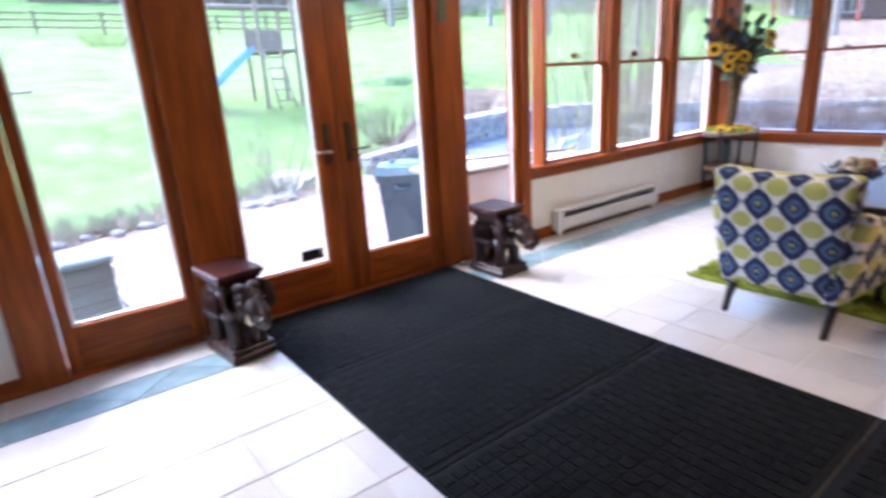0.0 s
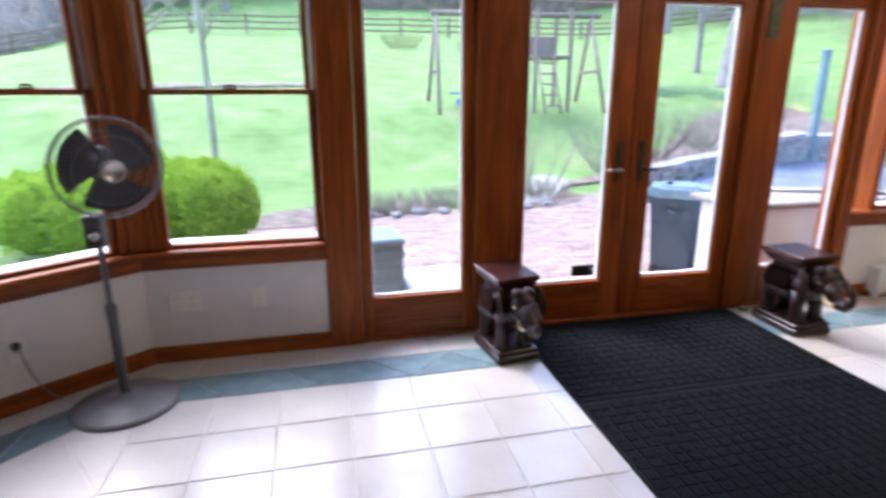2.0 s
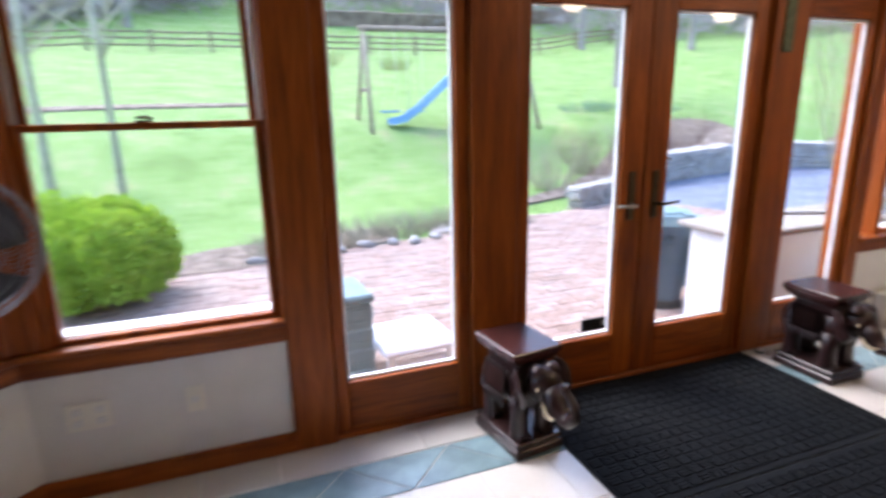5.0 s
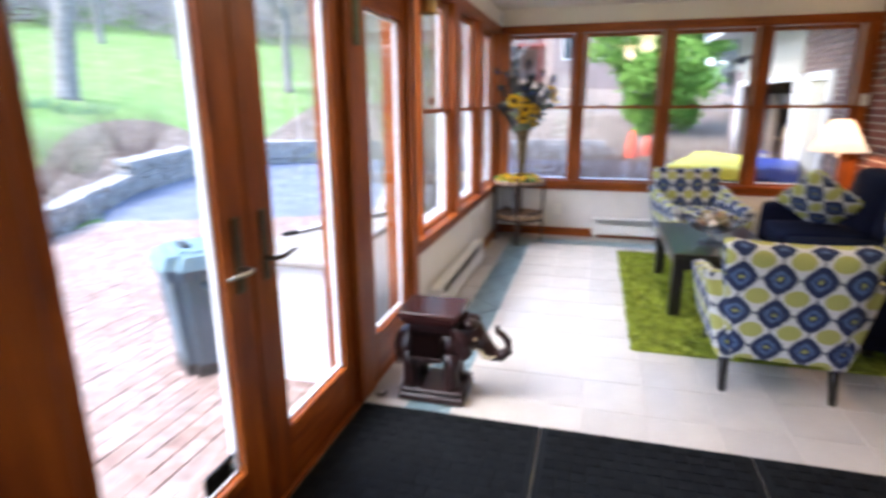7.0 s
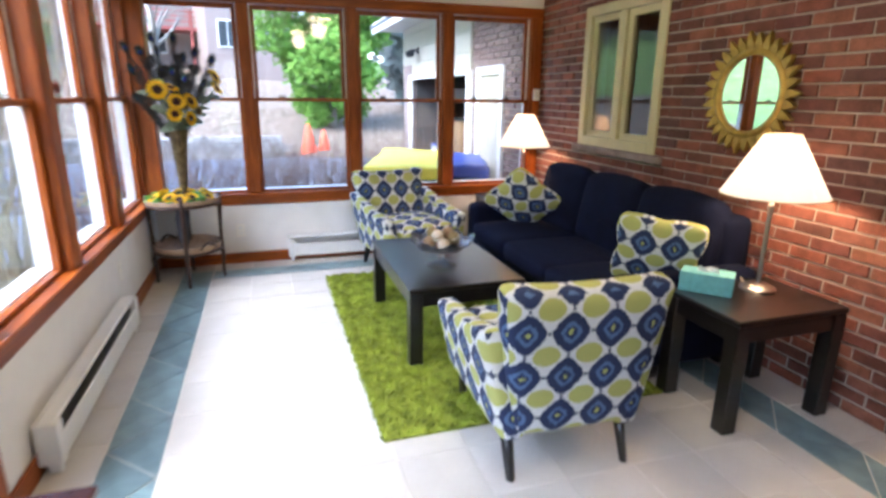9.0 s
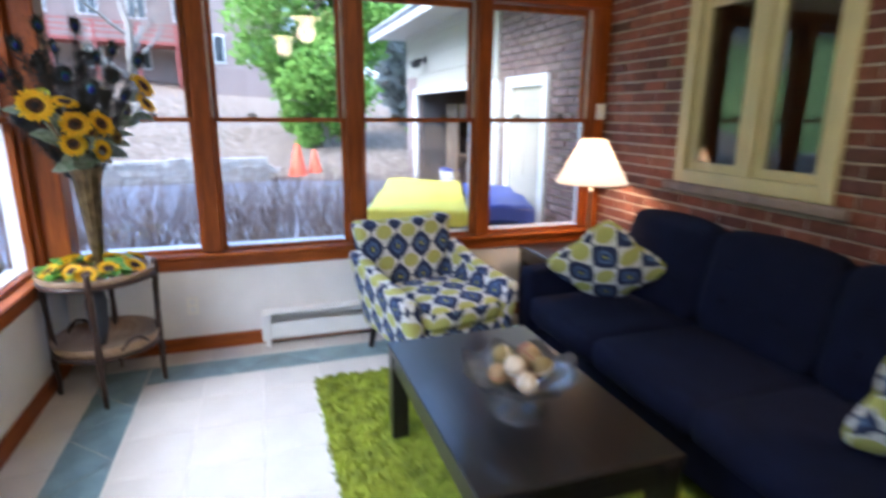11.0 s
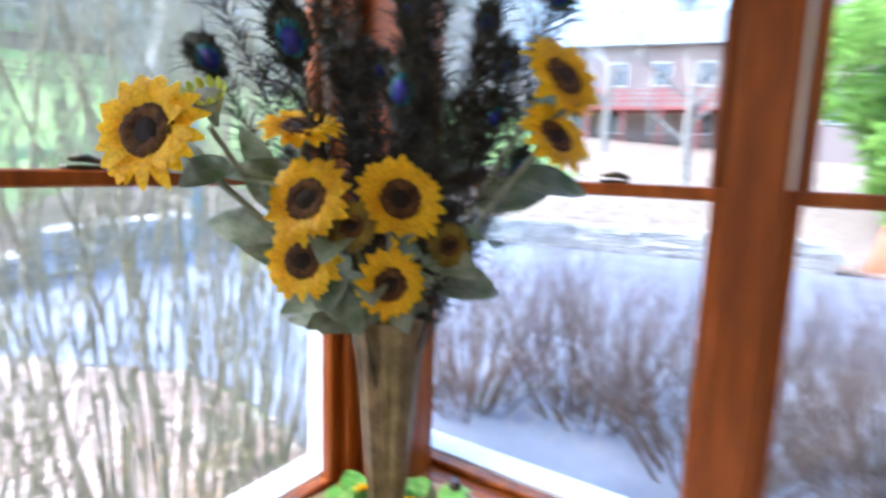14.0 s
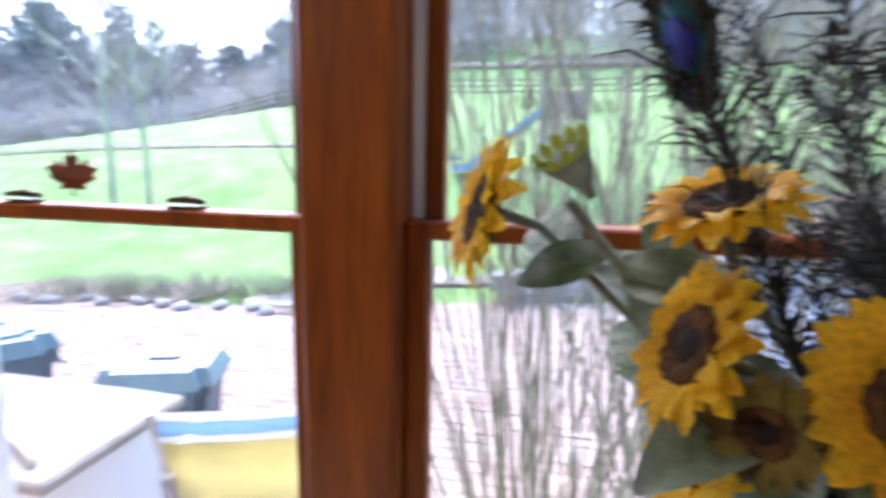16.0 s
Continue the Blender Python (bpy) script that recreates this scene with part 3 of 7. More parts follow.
part("lawn", sheet(bmesh.new(), ax, ax), M_GRASS, ground)

drive = struct("road", "smooth blue-grey asphalt driveway beside the house", "driveway")
part("asphalt", outline_sheet(smooth_loop([(8.3, 5.2), (8.5, 6.4), (7.8, 7.9), (7.2, 9.2), (8.7, 10.4), (12.5, 10.95), (16.4, 9.4), (17.7, 6.0), (17.9, 2.0), (18.0, -4.0), (8.2, -4.0), (8.0, 0.4), (8.05, 4.2)]), 0.03, 0.1), M_ASPHALT, drive)
beds = struct("planting_bed", "brown leaf mulch beds round the patio and drive", "bed")
for loop in ([(3.0, 8.3), (3.4, 9.0), (4.6, 9.2), (4.7, 8.5), (3.8, 8.0)], [(1.3, 8.2), (1.7, 8.9), (2.5, 8.9), (2.4, 8.2), (1.8, 8.0)], [(-0.6, 7.7), (0.2, 8.6), (1.3, 8.5), (1.4, 7.85), (0.4, 7.5)],
             [(4.6, 9.6), (7.4, 11.2), (10.5, 13.6), (13.5, 14.4), (14.0, 12.0), (9.0, 10.9)], [(14.0, 11.4), (17.0, 9.4), (18.1, 6.0), (18.2, 3.0), (18.2, -2.0), (31.0, -4.0), (31.0, 8.0), (24.0, 14.0)], [(30.0, -8.0), (30.0, 12.0), (46.0, 14.0), (46.0, -8.0)],
             [(-14.0, 14.6), (-8.0, 16.0), (-3.0, 17.2), (1.0, 17.5), (1.0, 17.9), (-3.0, 17.8), (-8.0, 16.7), (-14.0, 15.4)]):
    part("mulch", outline_sheet(smooth_loop(loop, 6), 0.05, 0.12), M_MULCH, beds)

PATIO = [(-1.2, 3.8), (8.0, 3.8), (8.1, 4.6), (8.3, 5.3), (8.48, 6.4), (7.8, 7.85), (7.15, 9.45), (6.4, 9.25), (5.2, 8.9), (4.3, 9.0), (3.9, 8.3), (1.6, 7.9), (-0.4, 7.5), (-1.2, 6.0)]
patio = struct("pavement", "pale rose brick patio outside the glazed doors", "patio")
part("joint_bed", outline_sheet(PATIO, 0.035, 0.12), M_SAND, patio)
path_ = outline_sheet(smooth_loop([(3.0, 8.35), (3.7, 9.2), (4.6, 10.4), (5.1, 10.0), (4.4, 8.9), (3.8, 8.3)], 5), 0.06, 0.1)
part("concrete_walk", path_, M_CONC, patio)


def stone_wall(pts, h, name, label, m=None):
    """A dry stone wall along a line: separate rough stones in courses."""
    w = struct(name, label, "stone wall")
    rng = random.Random(9)
    v, f = [], []
    n = 0
    for (x0, y0), (x1, y1) in zip(pts, pts[1:]):
        d = Vector((x1 - x0, y1 - y0))
        ln, d = d.length, d.normalized()
        p = Vector((-d.y, d.x))
        z, row = 0.0, 0
        while z < h:
            t_h = rng.uniform(0.06, 0.11)
            s = -rng.uniform(0, 0.2)
            while s < ln:
                w_ = rng.uniform(0.18, 0.5)
                c = [(s, -0.14), (s + w_ - 0.02, -0.14), (s + w_ - 0.02, 0.14), (s, 0.14)]
                o = rng.uniform(-0.03, 0.03)
                n0 = len(v)
                for zz, ins in ((z, 0.0), (z + t_h - 0.012, 0.015)):
                    for k, (a, q) in enumerate(c):
                        jx, jy = rng.uniform(-0.012, 0.012), rng.uniform(-0.012, 0.012)
                        pt = Vector((x0, y0)) + d * (a + jx) + p * (q + o + jy)
                        v.append((pt.x, pt.y, ground_z(pt.x, pt.y) - 0.05 + zz + rng.uniform(-0.006, 0.006)))
                f.extend([(n0, n0 + 3, n0 + 2, n0 + 1), (n0 + 4, n0 + 5, n0 + 6, n0 + 7)] + [(n0 + k, n0 + (k + 1) % 4, n0 + 4 + (k + 1) % 4, n0 + 4 + k) for k in range(4)])
                s += w_
            z += t_h
    me = bpy.data.meshes.new("stones")
    me.from_pydata(v, [], f)
    me.materials.append(m or M_STONE)
    ob = tagged(new("stones", me), kind="stuff")
    ob.parent = w


arc = [(5.9, 9.2), (6.4, 9.4), (7.6, 10.0), (9.0, 10.6), (11.0, 11.0), (13.2, 11.0), (15.2, 10.3), (16.8, 8.9), (17.6, 6.8), (17.9, 4.4), (17.9, 2.3)]
stone_wall(arc[:4], 0.4, "retaining_wall", "low dry-laid grey stone retaining wall by the patio")
stone_wall(arc[3:], 0.62, "retaining_wall", "dry-laid grey stone retaining wall round the drive")


# plants
def branches(bm, p, d, length, r, depth, rng, spread=0.6, twist=0.25, n=5, kids=3, slot=0, up=0.1):
    """A tapered limb that divides into thinner ones."""
    pts, rad = [p.copy()], [r]
    q = d.normalized()
    for k in range(3):
        q = (q + Vector((rng.uniform(-1, 1), rng.uniform(-1, 1), rng.uniform(-0.6, 1) * 0.6 + up)) * twist).normalized()
        pts.append(pts[-1] + q * length / 3)
        rad.append(r * (1 - 0.17 * (k + 1)))
    tube(bm, pts, rad, n, slot, caps=False)
    if depth:
        for k in range(kids):
            s = 1 + (k % 3) if k else 3
            nd = (q + Vector((rng.uniform(-1, 1), rng.uniform(-1, 1), rng.uniform(-0.3, 0.8))) * spread).normalized()
            branches(bm, pts[s], nd, length * rng.uniform(0.55, 0.8), rad[s] * 0.62, depth - 1, rng, spread, twist, max(3, n - 1), kids, slot, up)


def bare_tree(x, y, h, r, seed, label="bare grey deciduous tree without leaves on the lawn", depth=4, lean=0.0, m=None):
    m = m or M_BARK
    rng = random.Random(seed)
    tr = thing("tree", label, "tree", pose(x, y, ground_z(x, y) - 0.1), "bare trees")
    tk = bmesh.new()
    tube(tk, [(0, 0, 0), (0, 0, 0.15), (lean * 0.2, 0, h * 0.18), (lean * 0.6, rng.uniform(-0.1, 0.1), h * 0.36), (lean, rng.uniform(-0.2, 0.2), h * 0.55)], [r * 1.5, r * 1.1, r * 0.95, r * 0.85, r * 0.6], 10)
    part("trunk", tk, m, tr)
    cr = bmesh.new()
    for k in range(7):
        z = h * rng.uniform(0.26, 0.55)
        a = k * 2.4 + rng.uniform(-0.4, 0.4)
        branches(cr, Vector((lean * z / (h * 0.55), 0, z)), Vector((math.cos(a), math.sin(a), 0.9)), h * 0.24, r * 0.42, depth - 1, rng, n=5)
    part("crown", cr, m, tr)
    return tr


def twig_bush(x, y, rad, h, n, seed, m, label, name="shrub", depth=2, base=0.35):
    rng = random.Random(seed)
    sb = thing(name, label, "shrub", pose(x, y, ground_z(x, y) + 0.02), "bare shrubs")
    b = bmesh.new()
    for k in range(n):
        a, q = rng.uniform(0, 6.28), rng.random() ** 0.5
        p = Vector((math.cos(a) * rad * base * q, math.sin(a) * rad * base * q, 0))
        d = Vector((math.cos(a) * rad * q, math.sin(a) * rad * q, h * 0.75))
        branches(b, p, d, h * rng.uniform(0.4, 0.55), 0.007, depth, rng, 0.55, 0.16, 3, 3)
    tagged(part("twig_mass", b, m, sb), kind="stuff")
    return sb


def leaf_clumps(v, f, c, r, n, size, rng, wide=0.35):
    """Loose leaves in a rough ball."""
    for _ in range(n):
        a, u = rng.uniform(0, 6.283), rng.uniform(-1, 1)
        q = rng.random() ** 0.4
        s = math.sqrt(1 - u * u)
        p = Vector((c[0] + r[0] * q * s * math.cos(a), c[1] + r[1] * q * s * math.sin(a), c[2] + r[2] * q * u))
        d = Vector((rng.uniform(-1, 1), rng.uniform(-1, 1), rng.uniform(-0.6, 1))).normalized()
        e = d.orthogonal().normalized()
        k = size * rng.uniform(0.6, 1.3)
        n0 = len(v)
        v += [tuple(p), tuple(p + (d * 0.5 + e * wide) * k), tuple(p + d * k), tuple(p + (d * 0.5 - e * wide) * k)]
        f.append((n0, n0 + 1, n0 + 2, n0 + 3))


def leaf_mesh(name, v, f, m, parent):
    me = bpy.data.meshes.new(name)
    me.from_pydata(v, [], f)
    me.materials.append(m)
    ob = new(name, me)
    ob.parent = parent
    return ob


def leafy_tree(x, y, h, r, seed, m, label, n=26, leaves=260, size=0.2, base=0.15):
    rng = random.Random(seed)
    tr = thing("tree", label, "tree", pose(x, y, ground_z(x, y) - 0.1))
    tk = bmesh.new()
    tube(tk, [(0, 0, 0), (0.05, 0, h * 0.3), (-0.05, 0.08, h * 0.6), (0, 0, h * 0.92)], [0.16, 0.13, 0.09, 0.02], 8)
    for k in range(16):
        z, a = h * (base + 0.05 + 0.75 * k / 16), k * 2.4
        tube(tk, [(0, 0, z), (math.cos(a) * r * 0.5, math.sin(a) * r * 0.5, z + 0.3), (math.cos(a) * r * 0.8, math.sin(a) * r * 0.8, z + 0.35)], [0.05, 0.03, 0.01], 5)
    part("trunk", tk, M_BARK, tr)
    v, f = [], []
    for k in range(n):
        t_ = (k + 0.5) / n
        z = h * (base + (1 - base) * t_)
        rr = r * (0.5 + 0.6 * math.sin(min(1.0, t_ * 1.15) * 3.0)) * rng.uniform(0.55, 1.0)
        a = k * 2.4 + rng.uniform(-0.5, 0.5)
        leaf_clumps(v, f, (math.cos(a) * rr * 0.7, math.sin(a) * rr * 0.7, z), (rr * 0.5, rr * 0.5, h * 0.07), leaves, size, rng)
    leaf_mesh("crown", v, f, m, tr)
    return tr


def box_shrub(x, y, r, h, seed, label):
    rng = random.Random(seed)
    sb = thing("boxwood", label, "shrub", pose(x, y, ground_z(x, y)))
    core = bmesh.new()
    v, f = [], []
    for k in range(11):
        a, q = k * 2.4, 0.62 * (k / 11) ** 0.5
        c = (math.cos(a) * r[0] * q, math.sin(a) * r[1] * q, h * 0.5 + rng.uniform(-0.08, 0.1))
        blob(core, c, (r[0] * 0.37, r[1] * 0.37, h * 0.38), u=12, v=8)
        n_ = 2000
        for _ in range(n_):
            u, b_ = rng.uniform(-0.7, 1), rng.uniform(0, 6.283)
            s = math.sqrt(1 - u * u)
            o = Vector((s * math.cos(b_), s * math.sin(b_), u))
            p = Vector(c) + Vector((o.x * r[0] * 0.43, o.y * r[1] * 0.43, o.z * h * 0.43)) * (rng.uniform(0.84, 1.08) + 0.12 * noise.noise(o * 3 + Vector((k, seed, 0))))
            d = (o + Vector((rng.uniform(-1, 1), rng.uniform(-1, 1), rng.uniform(-0.3, 1))) * 0.8).normalized()
            e = d.orthogonal().normalized()
            n0 = len(v)
            v += [tuple(p), tuple(p + (d * 0.5 + e * 0.4) * 0.042), tuple(p + d * 0.05), tuple(p + (d * 0.5 - e * 0.4) * 0.042)]
            f.append((n0, n0 + 1, n0 + 2, n0 + 3))
    part("foliage_core", core, M_BOX, sb)
    leaf_mesh("leaves", v, f, M_BOX, sb)


box_shrub(-0.7, 6.9, (0.68, 0.7), 0.95, 3, "dense rounded yellow-green boxwood shrub by the patio")
box_shrub(-1.95, 7.0, (0.8, 0.75), 0.85, 4, "dense rounded green boxwood shrub on the lawn")
twig_bush(3.95, 8.7, 0.6, 1.55, 34, 11, M_TWIGG, "pale budding bare shrub in a mulch bed")
for k, (x, y) in enumerate(((6.55, 4.85), (7.15, 4.65), (7.8, 4.85))):
    twig_bush(x, y, 0.75, 4.4, 66, 20 + k, M_TWIGG, "tall pale budding shrub outside the windows", depth=2)
for k in range(6):
    twig_bush(9.4 + 0.35 * (k % 2), 4.6 - 0.8 * k, 0.75, (1.15, 1.35)[k % 2], 135, 40 + k, M_TWIG, "bare brown twiggy hedge shrub along the drive", "hedge_shrub", 2, 0.5)
for k, (x, y) in enumerate(((6.3, 10.6), (7.7, 11.4), (9.3, 12.0), (11.0, 12.4))):
    twig_bush(x, y, 0.9, 1.15, 80, 60 + k, (M_TWIGG, M_TWIG)[k % 2], "low brown dormant shrub above the stone wall")
for k, (x, y, r_, h_) in enumerate(((4.9, 29.0, 0.9, 1.0), (7.9, 27.0, 0.7, 0.8), (10.4, 15.6, 0.8, 0.5), (11.6, 15.9, 0.9, 0.5), (12.6, 15.2, 0.7, 0.45))):
    twig_bush(x, y, r_, h_, 110, 140 + k, M_OLIVEB if k < 2 else M_BLUEG, "low olive bush on the lawn" if k < 2 else "low grey-green spring growth round the tree", "bush", 1, 0.8)
bare_tree(14.2, 17.5, 11.0, 0.3, 1, lean=1.2)
bare_tree(15.6, 21.0, 8.0, 0.12, 2, depth=4)
bare_tree(-2.4, 12.3, 6.5, 0.07, 3, "slender pale multi-stemmed bare tree", 5, m=M_TWIGG)
bare_tree(-1.3, 12.0, 6.0, 0.06, 4, "slender pale multi-stemmed bare tree", 5, m=M_TWIGG)
for k, (x, y, h) in enumerate(((-13, 41, 12), (-20, 36, 11), (-16, 44, 12), (24, 36, 12), (28, 30, 11), (27, 24, 10), (24, 16, 8), (-5, 44, 13), (-9, 48, 13), (31, 20, 9), (35, 12, 9), (27, 6.5, 7))):
    bare_tree(x, y, h, 0.2, 70 + k, "bare grey woodland tree behind the lawn", 4)

# far woods: masses of thin trunks and twigs, and evergreens, their colours paled as haze
woods = thing("woodland", "grey bare woodland and evergreens on the rise, coloured pale for haze", "woodland", kind="stuff")
rng = random.Random(77)
wb = bmesh.new()
for k in range(330):
    a = rng.uniform(-1.25, 1.62)
    d = rng.uniform(50, 88)
    x, y = 3 + d * math.sin(a), 3 + d * math.cos(a)
    z, h = ground_z(x, y), rng.uniform(9, 18)
    tube(wb, [(x, y, z - 0.5), (x + rng.uniform(-0.4, 0.4), y, z + h * 0.5), (x + rng.uniform(-0.8, 0.8), y, z + h)], [0.22, 0.14, 0.03], 4, caps=False)
    for q in range(22):
        zz, b_ = z + h * rng.uniform(0.2, 0.9), rng.uniform(0, 6.28)
        ln = rng.uniform(1.4, 3.8)
        p = Vector((x, y, zz))
        e = p + Vector((math.cos(b_) * ln, math.sin(b_) * ln, ln * 0.7))
        tube(wb, [p, e], [0.06, 0.015], 3, caps=False)
        for s in range(3):
            e2 = e + Vector((rng.uniform(-1, 1), rng.uniform(-1, 1), rng.uniform(0, 1.2)))
            tube(wb, [p.lerp(e, 0.3 + 0.25 * s), e2], [0.03, 0.01], 3, caps=False)
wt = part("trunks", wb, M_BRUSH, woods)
v, f = [], []
for k in range(64):
    a, d = rng.uniform(-1.3, 1.6), rng.uniform(66, 98)
    x, y = 3 + d * math.sin(a), 3 + d * math.cos(a)
    z, h, wd = ground_z(x, y), rng.uniform(9, 19), rng.uniform(3.0, 6.0)
    for q in range(7):
        t_ = q / 7
        leaf_clumps(v, f, (x, y, z + h * (0.1 + 0.85 * t_)), (wd * (1 - t_ * t_) + 0.6, wd * (1 - t_ * t_) + 0.6, h * 0.1), 260, 0.9, rng, 0.2)
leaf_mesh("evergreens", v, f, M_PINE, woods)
v, f = [], []
for k in range(1000):
    a, d = rng.uniform(-1.35, 1.62) if k < 700 else rng.uniform(-1.2, -0.1), rng.uniform(44, 80)
    x, y = 3 + d * math.sin(a), 3 + d * math.cos(a)
    hh = 1.3 + (d - 44) * 0.16 * rng.uniform(0.4, 1.2)
    leaf_clumps(v, f, (x, y, ground_z(x, y) + hh * 0.7), (3.0, 3.0, hh), 120, 1.3, rng, 0.05)
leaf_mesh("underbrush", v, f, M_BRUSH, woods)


def rail_fence(pts, label):
    fc = thing("fence", label, "fence", group="split-rail fences")
    for (x0, y0), (x1, y1) in zip(pts, pts[1:]):
        z0, z1 = ground_z(x0, y0), ground_z(x1, y1)
        part("post", B(-0.07, 0.07, -0.05, 0.05, -0.2, 1.15, 0.015, pose(x0, y0, z0)), M_WEATHER, fc)
        for h in (0.35, 0.7, 1.02):
            b = bmesh.new()
            tube(b, [(x0, y0, z0 + h), ((x0 + x1) / 2, (y0 + y1) / 2, (z0 + z1) / 2 + h - 0.02), (x1, y1, z1 + h)], [0.045, 0.055, 0.04], 6)
            part("rail", b, M_WEATHER, fc)


rail_fence([(-18 + 3.0 * k, 36.0 + 0.05 * k) for k in range(17)], "weathered three-rail split fence across the lawn")
stone_wall([(3.5, 45.5), (12, 46.0), (20, 46.0), (29, 45.0)], 1.1, "field_wall", "long brown field stone wall on the hillside", M_BROWNSTONE)

# swing set
M_GREYT = wood("silvered_timber", (0.2, 0.16, 0.12), (0.38, 0.32, 0.26), 0.8)
sw = thing("swing_set", "timber swing set with a blue slide and swings", "swing set", pose(3.6, 14.6, ground_z(5.6, 14.6) - 0.1, 0, 0, -2) @ Matrix.Diagonal((0.8, 1, 1, 1)))
for x in (0, 5.0):
    for s in (-1, 1):
        b = bmesh.new()
        tube(b, [(x + (0.1 if x else -0.1), s * 0.95, 0), (x, 0, 2.35)], 0.06, 6)
        part("leg", b, M_GREYT, sw)
    part("brace", B(x - 0.03, x + 0.03, -0.5, 0.5, 0.95, 1.04, 0.01), M_GREYT, sw)
b = bmesh.new()
tube(b, [(-0.15, 0, 2.35), (5.3, 0, 2.35)], 0.07, 6)
part("beam", b, M_GREYT, sw)
for k, x in enumerate((0.7, 1.5)):
    b = bmesh.new()
    for s in (-0.22, 0.22):
        tube(b, [(x + s, 0, 2.32), (x + s, 0, 0.5)], 0.008, 4)
    part("chain", b, M_STEEL, sw)
    part("swing_seat", B(x - 0.26, x + 0.26, -0.1, 0.1, 0.46, 0.5, 0.01), M_BLUEP, sw)
for x in (3.0, 4.1):
    for y in (-0.5, 0.5):
        part("tower_post", B(x - 0.05, x + 0.05, y - 0.05, y + 0.05, 0, 2.45, 0.01), M_GREYT, sw)
part("deck", B(2.95, 4.15, -0.55, 0.55, 1.3, 1.37, 0.01), M_GREYT, sw)
part("tower_wall", B(2.95, 4.15, 0.5, 0.54, 1.37, 1.9, 0.01), M_GREYT, sw)
sl = bmesh.new()
prof = [(2.9, 1.35), (2.4, 1.05), (1.6, 0.5), (1.1, 0.25), (0.7, 0.2)]
for (xa, za), (xb, zb) in zip(prof, prof[1:]):
    for y0, y1, hz in ((-0.2, 0.2, 0.0), (-0.23, -0.19, 0.12), (0.19, 0.23, 0.12)):
        q = [sl.verts.new(p) for p in ((xa, y0, za + hz), (xb, y0, zb + hz), (xb, y1, zb + hz), (xa, y1, za + hz), (xa, y0, za - 0.03), (xb, y0, zb - 0.03), (xb, y1, zb - 0.03), (xa, y1, za - 0.03))]
        for ff in ((0, 1, 2, 3), (7, 6, 5, 4), (0, 4, 5, 1), (2, 6, 7, 3)):
            sl.faces.new([q[i] for i in ff])
part("slide", sl, plain("faded_blue_plastic", (0.16, 0.32, 0.52), 0.5), sw, "bright blue plastic slide")
lad = bmesh.new()
for s in (-0.25, 0.25):
    tube(lad, [(3.3 + s, -1.2, 0), (3.3 + s, -0.55, 1.35)], 0.03, 6)
for k in range(5):
    box(lad, 3.05, 3.55, -1.14 + 0.13 * k, -1.06 + 0.13 * k, 0.16 + 0.25 * k, 0.2 + 0.25 * k, 0.005)
part("ladder", lad, M_GREYT, sw)

bp = thing("garden_post", "slim blue-grey post with a cap above the stone wall", "post", pose(11.3, 10.9, ground_z(11.3, 10.9)))
part("pole", B(-0.065, 0.065, -0.065, 0.065, -0.1, 2.3, 0.012), M_TEAL, bp)
part("cap", B(-0.085, 0.085, -0.085, 0.085, 2.3, 2.36, 0.015), M_TEAL, bp)

# dormant perennials and stones along the patio's edge
for k in range(9):
    x = 0.9 + 0.42 * k
    twig_bush(x, 7.95 + 0.12 * k + 0.15 * (k % 2), 0.42, 0.42, 70, 90 + k, M_TWIGG, "low dry dormant perennial in the mulch bed", "perennial", 1, 0.6)
rng = random.Random(15)
for k in range(11):
    x = 0.6 + 0.33 * k + rng.uniform(-0.06, 0.06)
    y = 7.72 + 0.1 * (x - 0.6) + rng.uniform(-0.06, 0.1)
    rk = thing("edging_stone", "rough grey stone edging the mulch bed", "stone", pose(x, y, -0.16, 0, 0, k * 40), "edging stones")
    b = bmesh.new()
    blob(b, (0, 0, 0.03), (rng.uniform(0.07, 0.14), rng.uniform(0.06, 0.09), 0.05), u=10, v=7)
    for q in b.verts:
        q.co += q.co.normalized() * 0.03 * noise.noise(q.co * 14 + Vector((k, 0, 0)))
    part("stone_body", b, M_STONE, rk)

# things on the patio
PZ = -0.165
can = thing("trash_can", "blue-grey plastic trash can with a pale teal lid", "trash can", pose(3.8, 4.92, PZ, 0, 0, 54) @ Matrix.Diagonal((1.06, 1.06, 1.08, 1)))


def tapered(w0, d0, w1, d1, z0, z1, bev):
    """A box that widens upwards, with rounded corners."""
    b = B(-0.5, 0.5, -0.5, 0.5, z0, z1, 0)
    for q in b.verts:
        lo_ = abs(q.co.z - z0) < 1e-5
        q.co.x *= w0 if lo_ else w1
        q.co.y *= d0 if lo_ else d1
    bmesh.ops.bevel(b, geom=[e for e in b.edges if abs(e.verts[0].co.z - e.verts[1].co.z) > 0.01], offset=bev, segments=4, affect="EDGES")
    return b


part("body", tapered(0.34, 0.34, 0.47, 0.44, 0.0, 0.66, 0.06), M_CANB, can)
part("rim", tapered(0.5, 0.47, 0.51, 0.48, 0.6, 0.665, 0.06), M_CANB, can)
part("base_skirt", tapered(0.365, 0.365, 0.36, 0.36, 0.0, 0.07, 0.05), M_BLACK, can)
part("lid", tapered(0.54, 0.51, 0.47, 0.44, 0.665, 0.735, 0.07), M_TEAL, can, "pale teal plastic lid")
part("lid_flap", tapered(0.36, 0.3, 0.34, 0.28, 0.735, 0.75, 0.04), M_TEAL, can)
part("lid_grip", B(-0.07, 0.07, 0.06, 0.11, 0.75, 0.768, 0.008), M_BLACK, can)
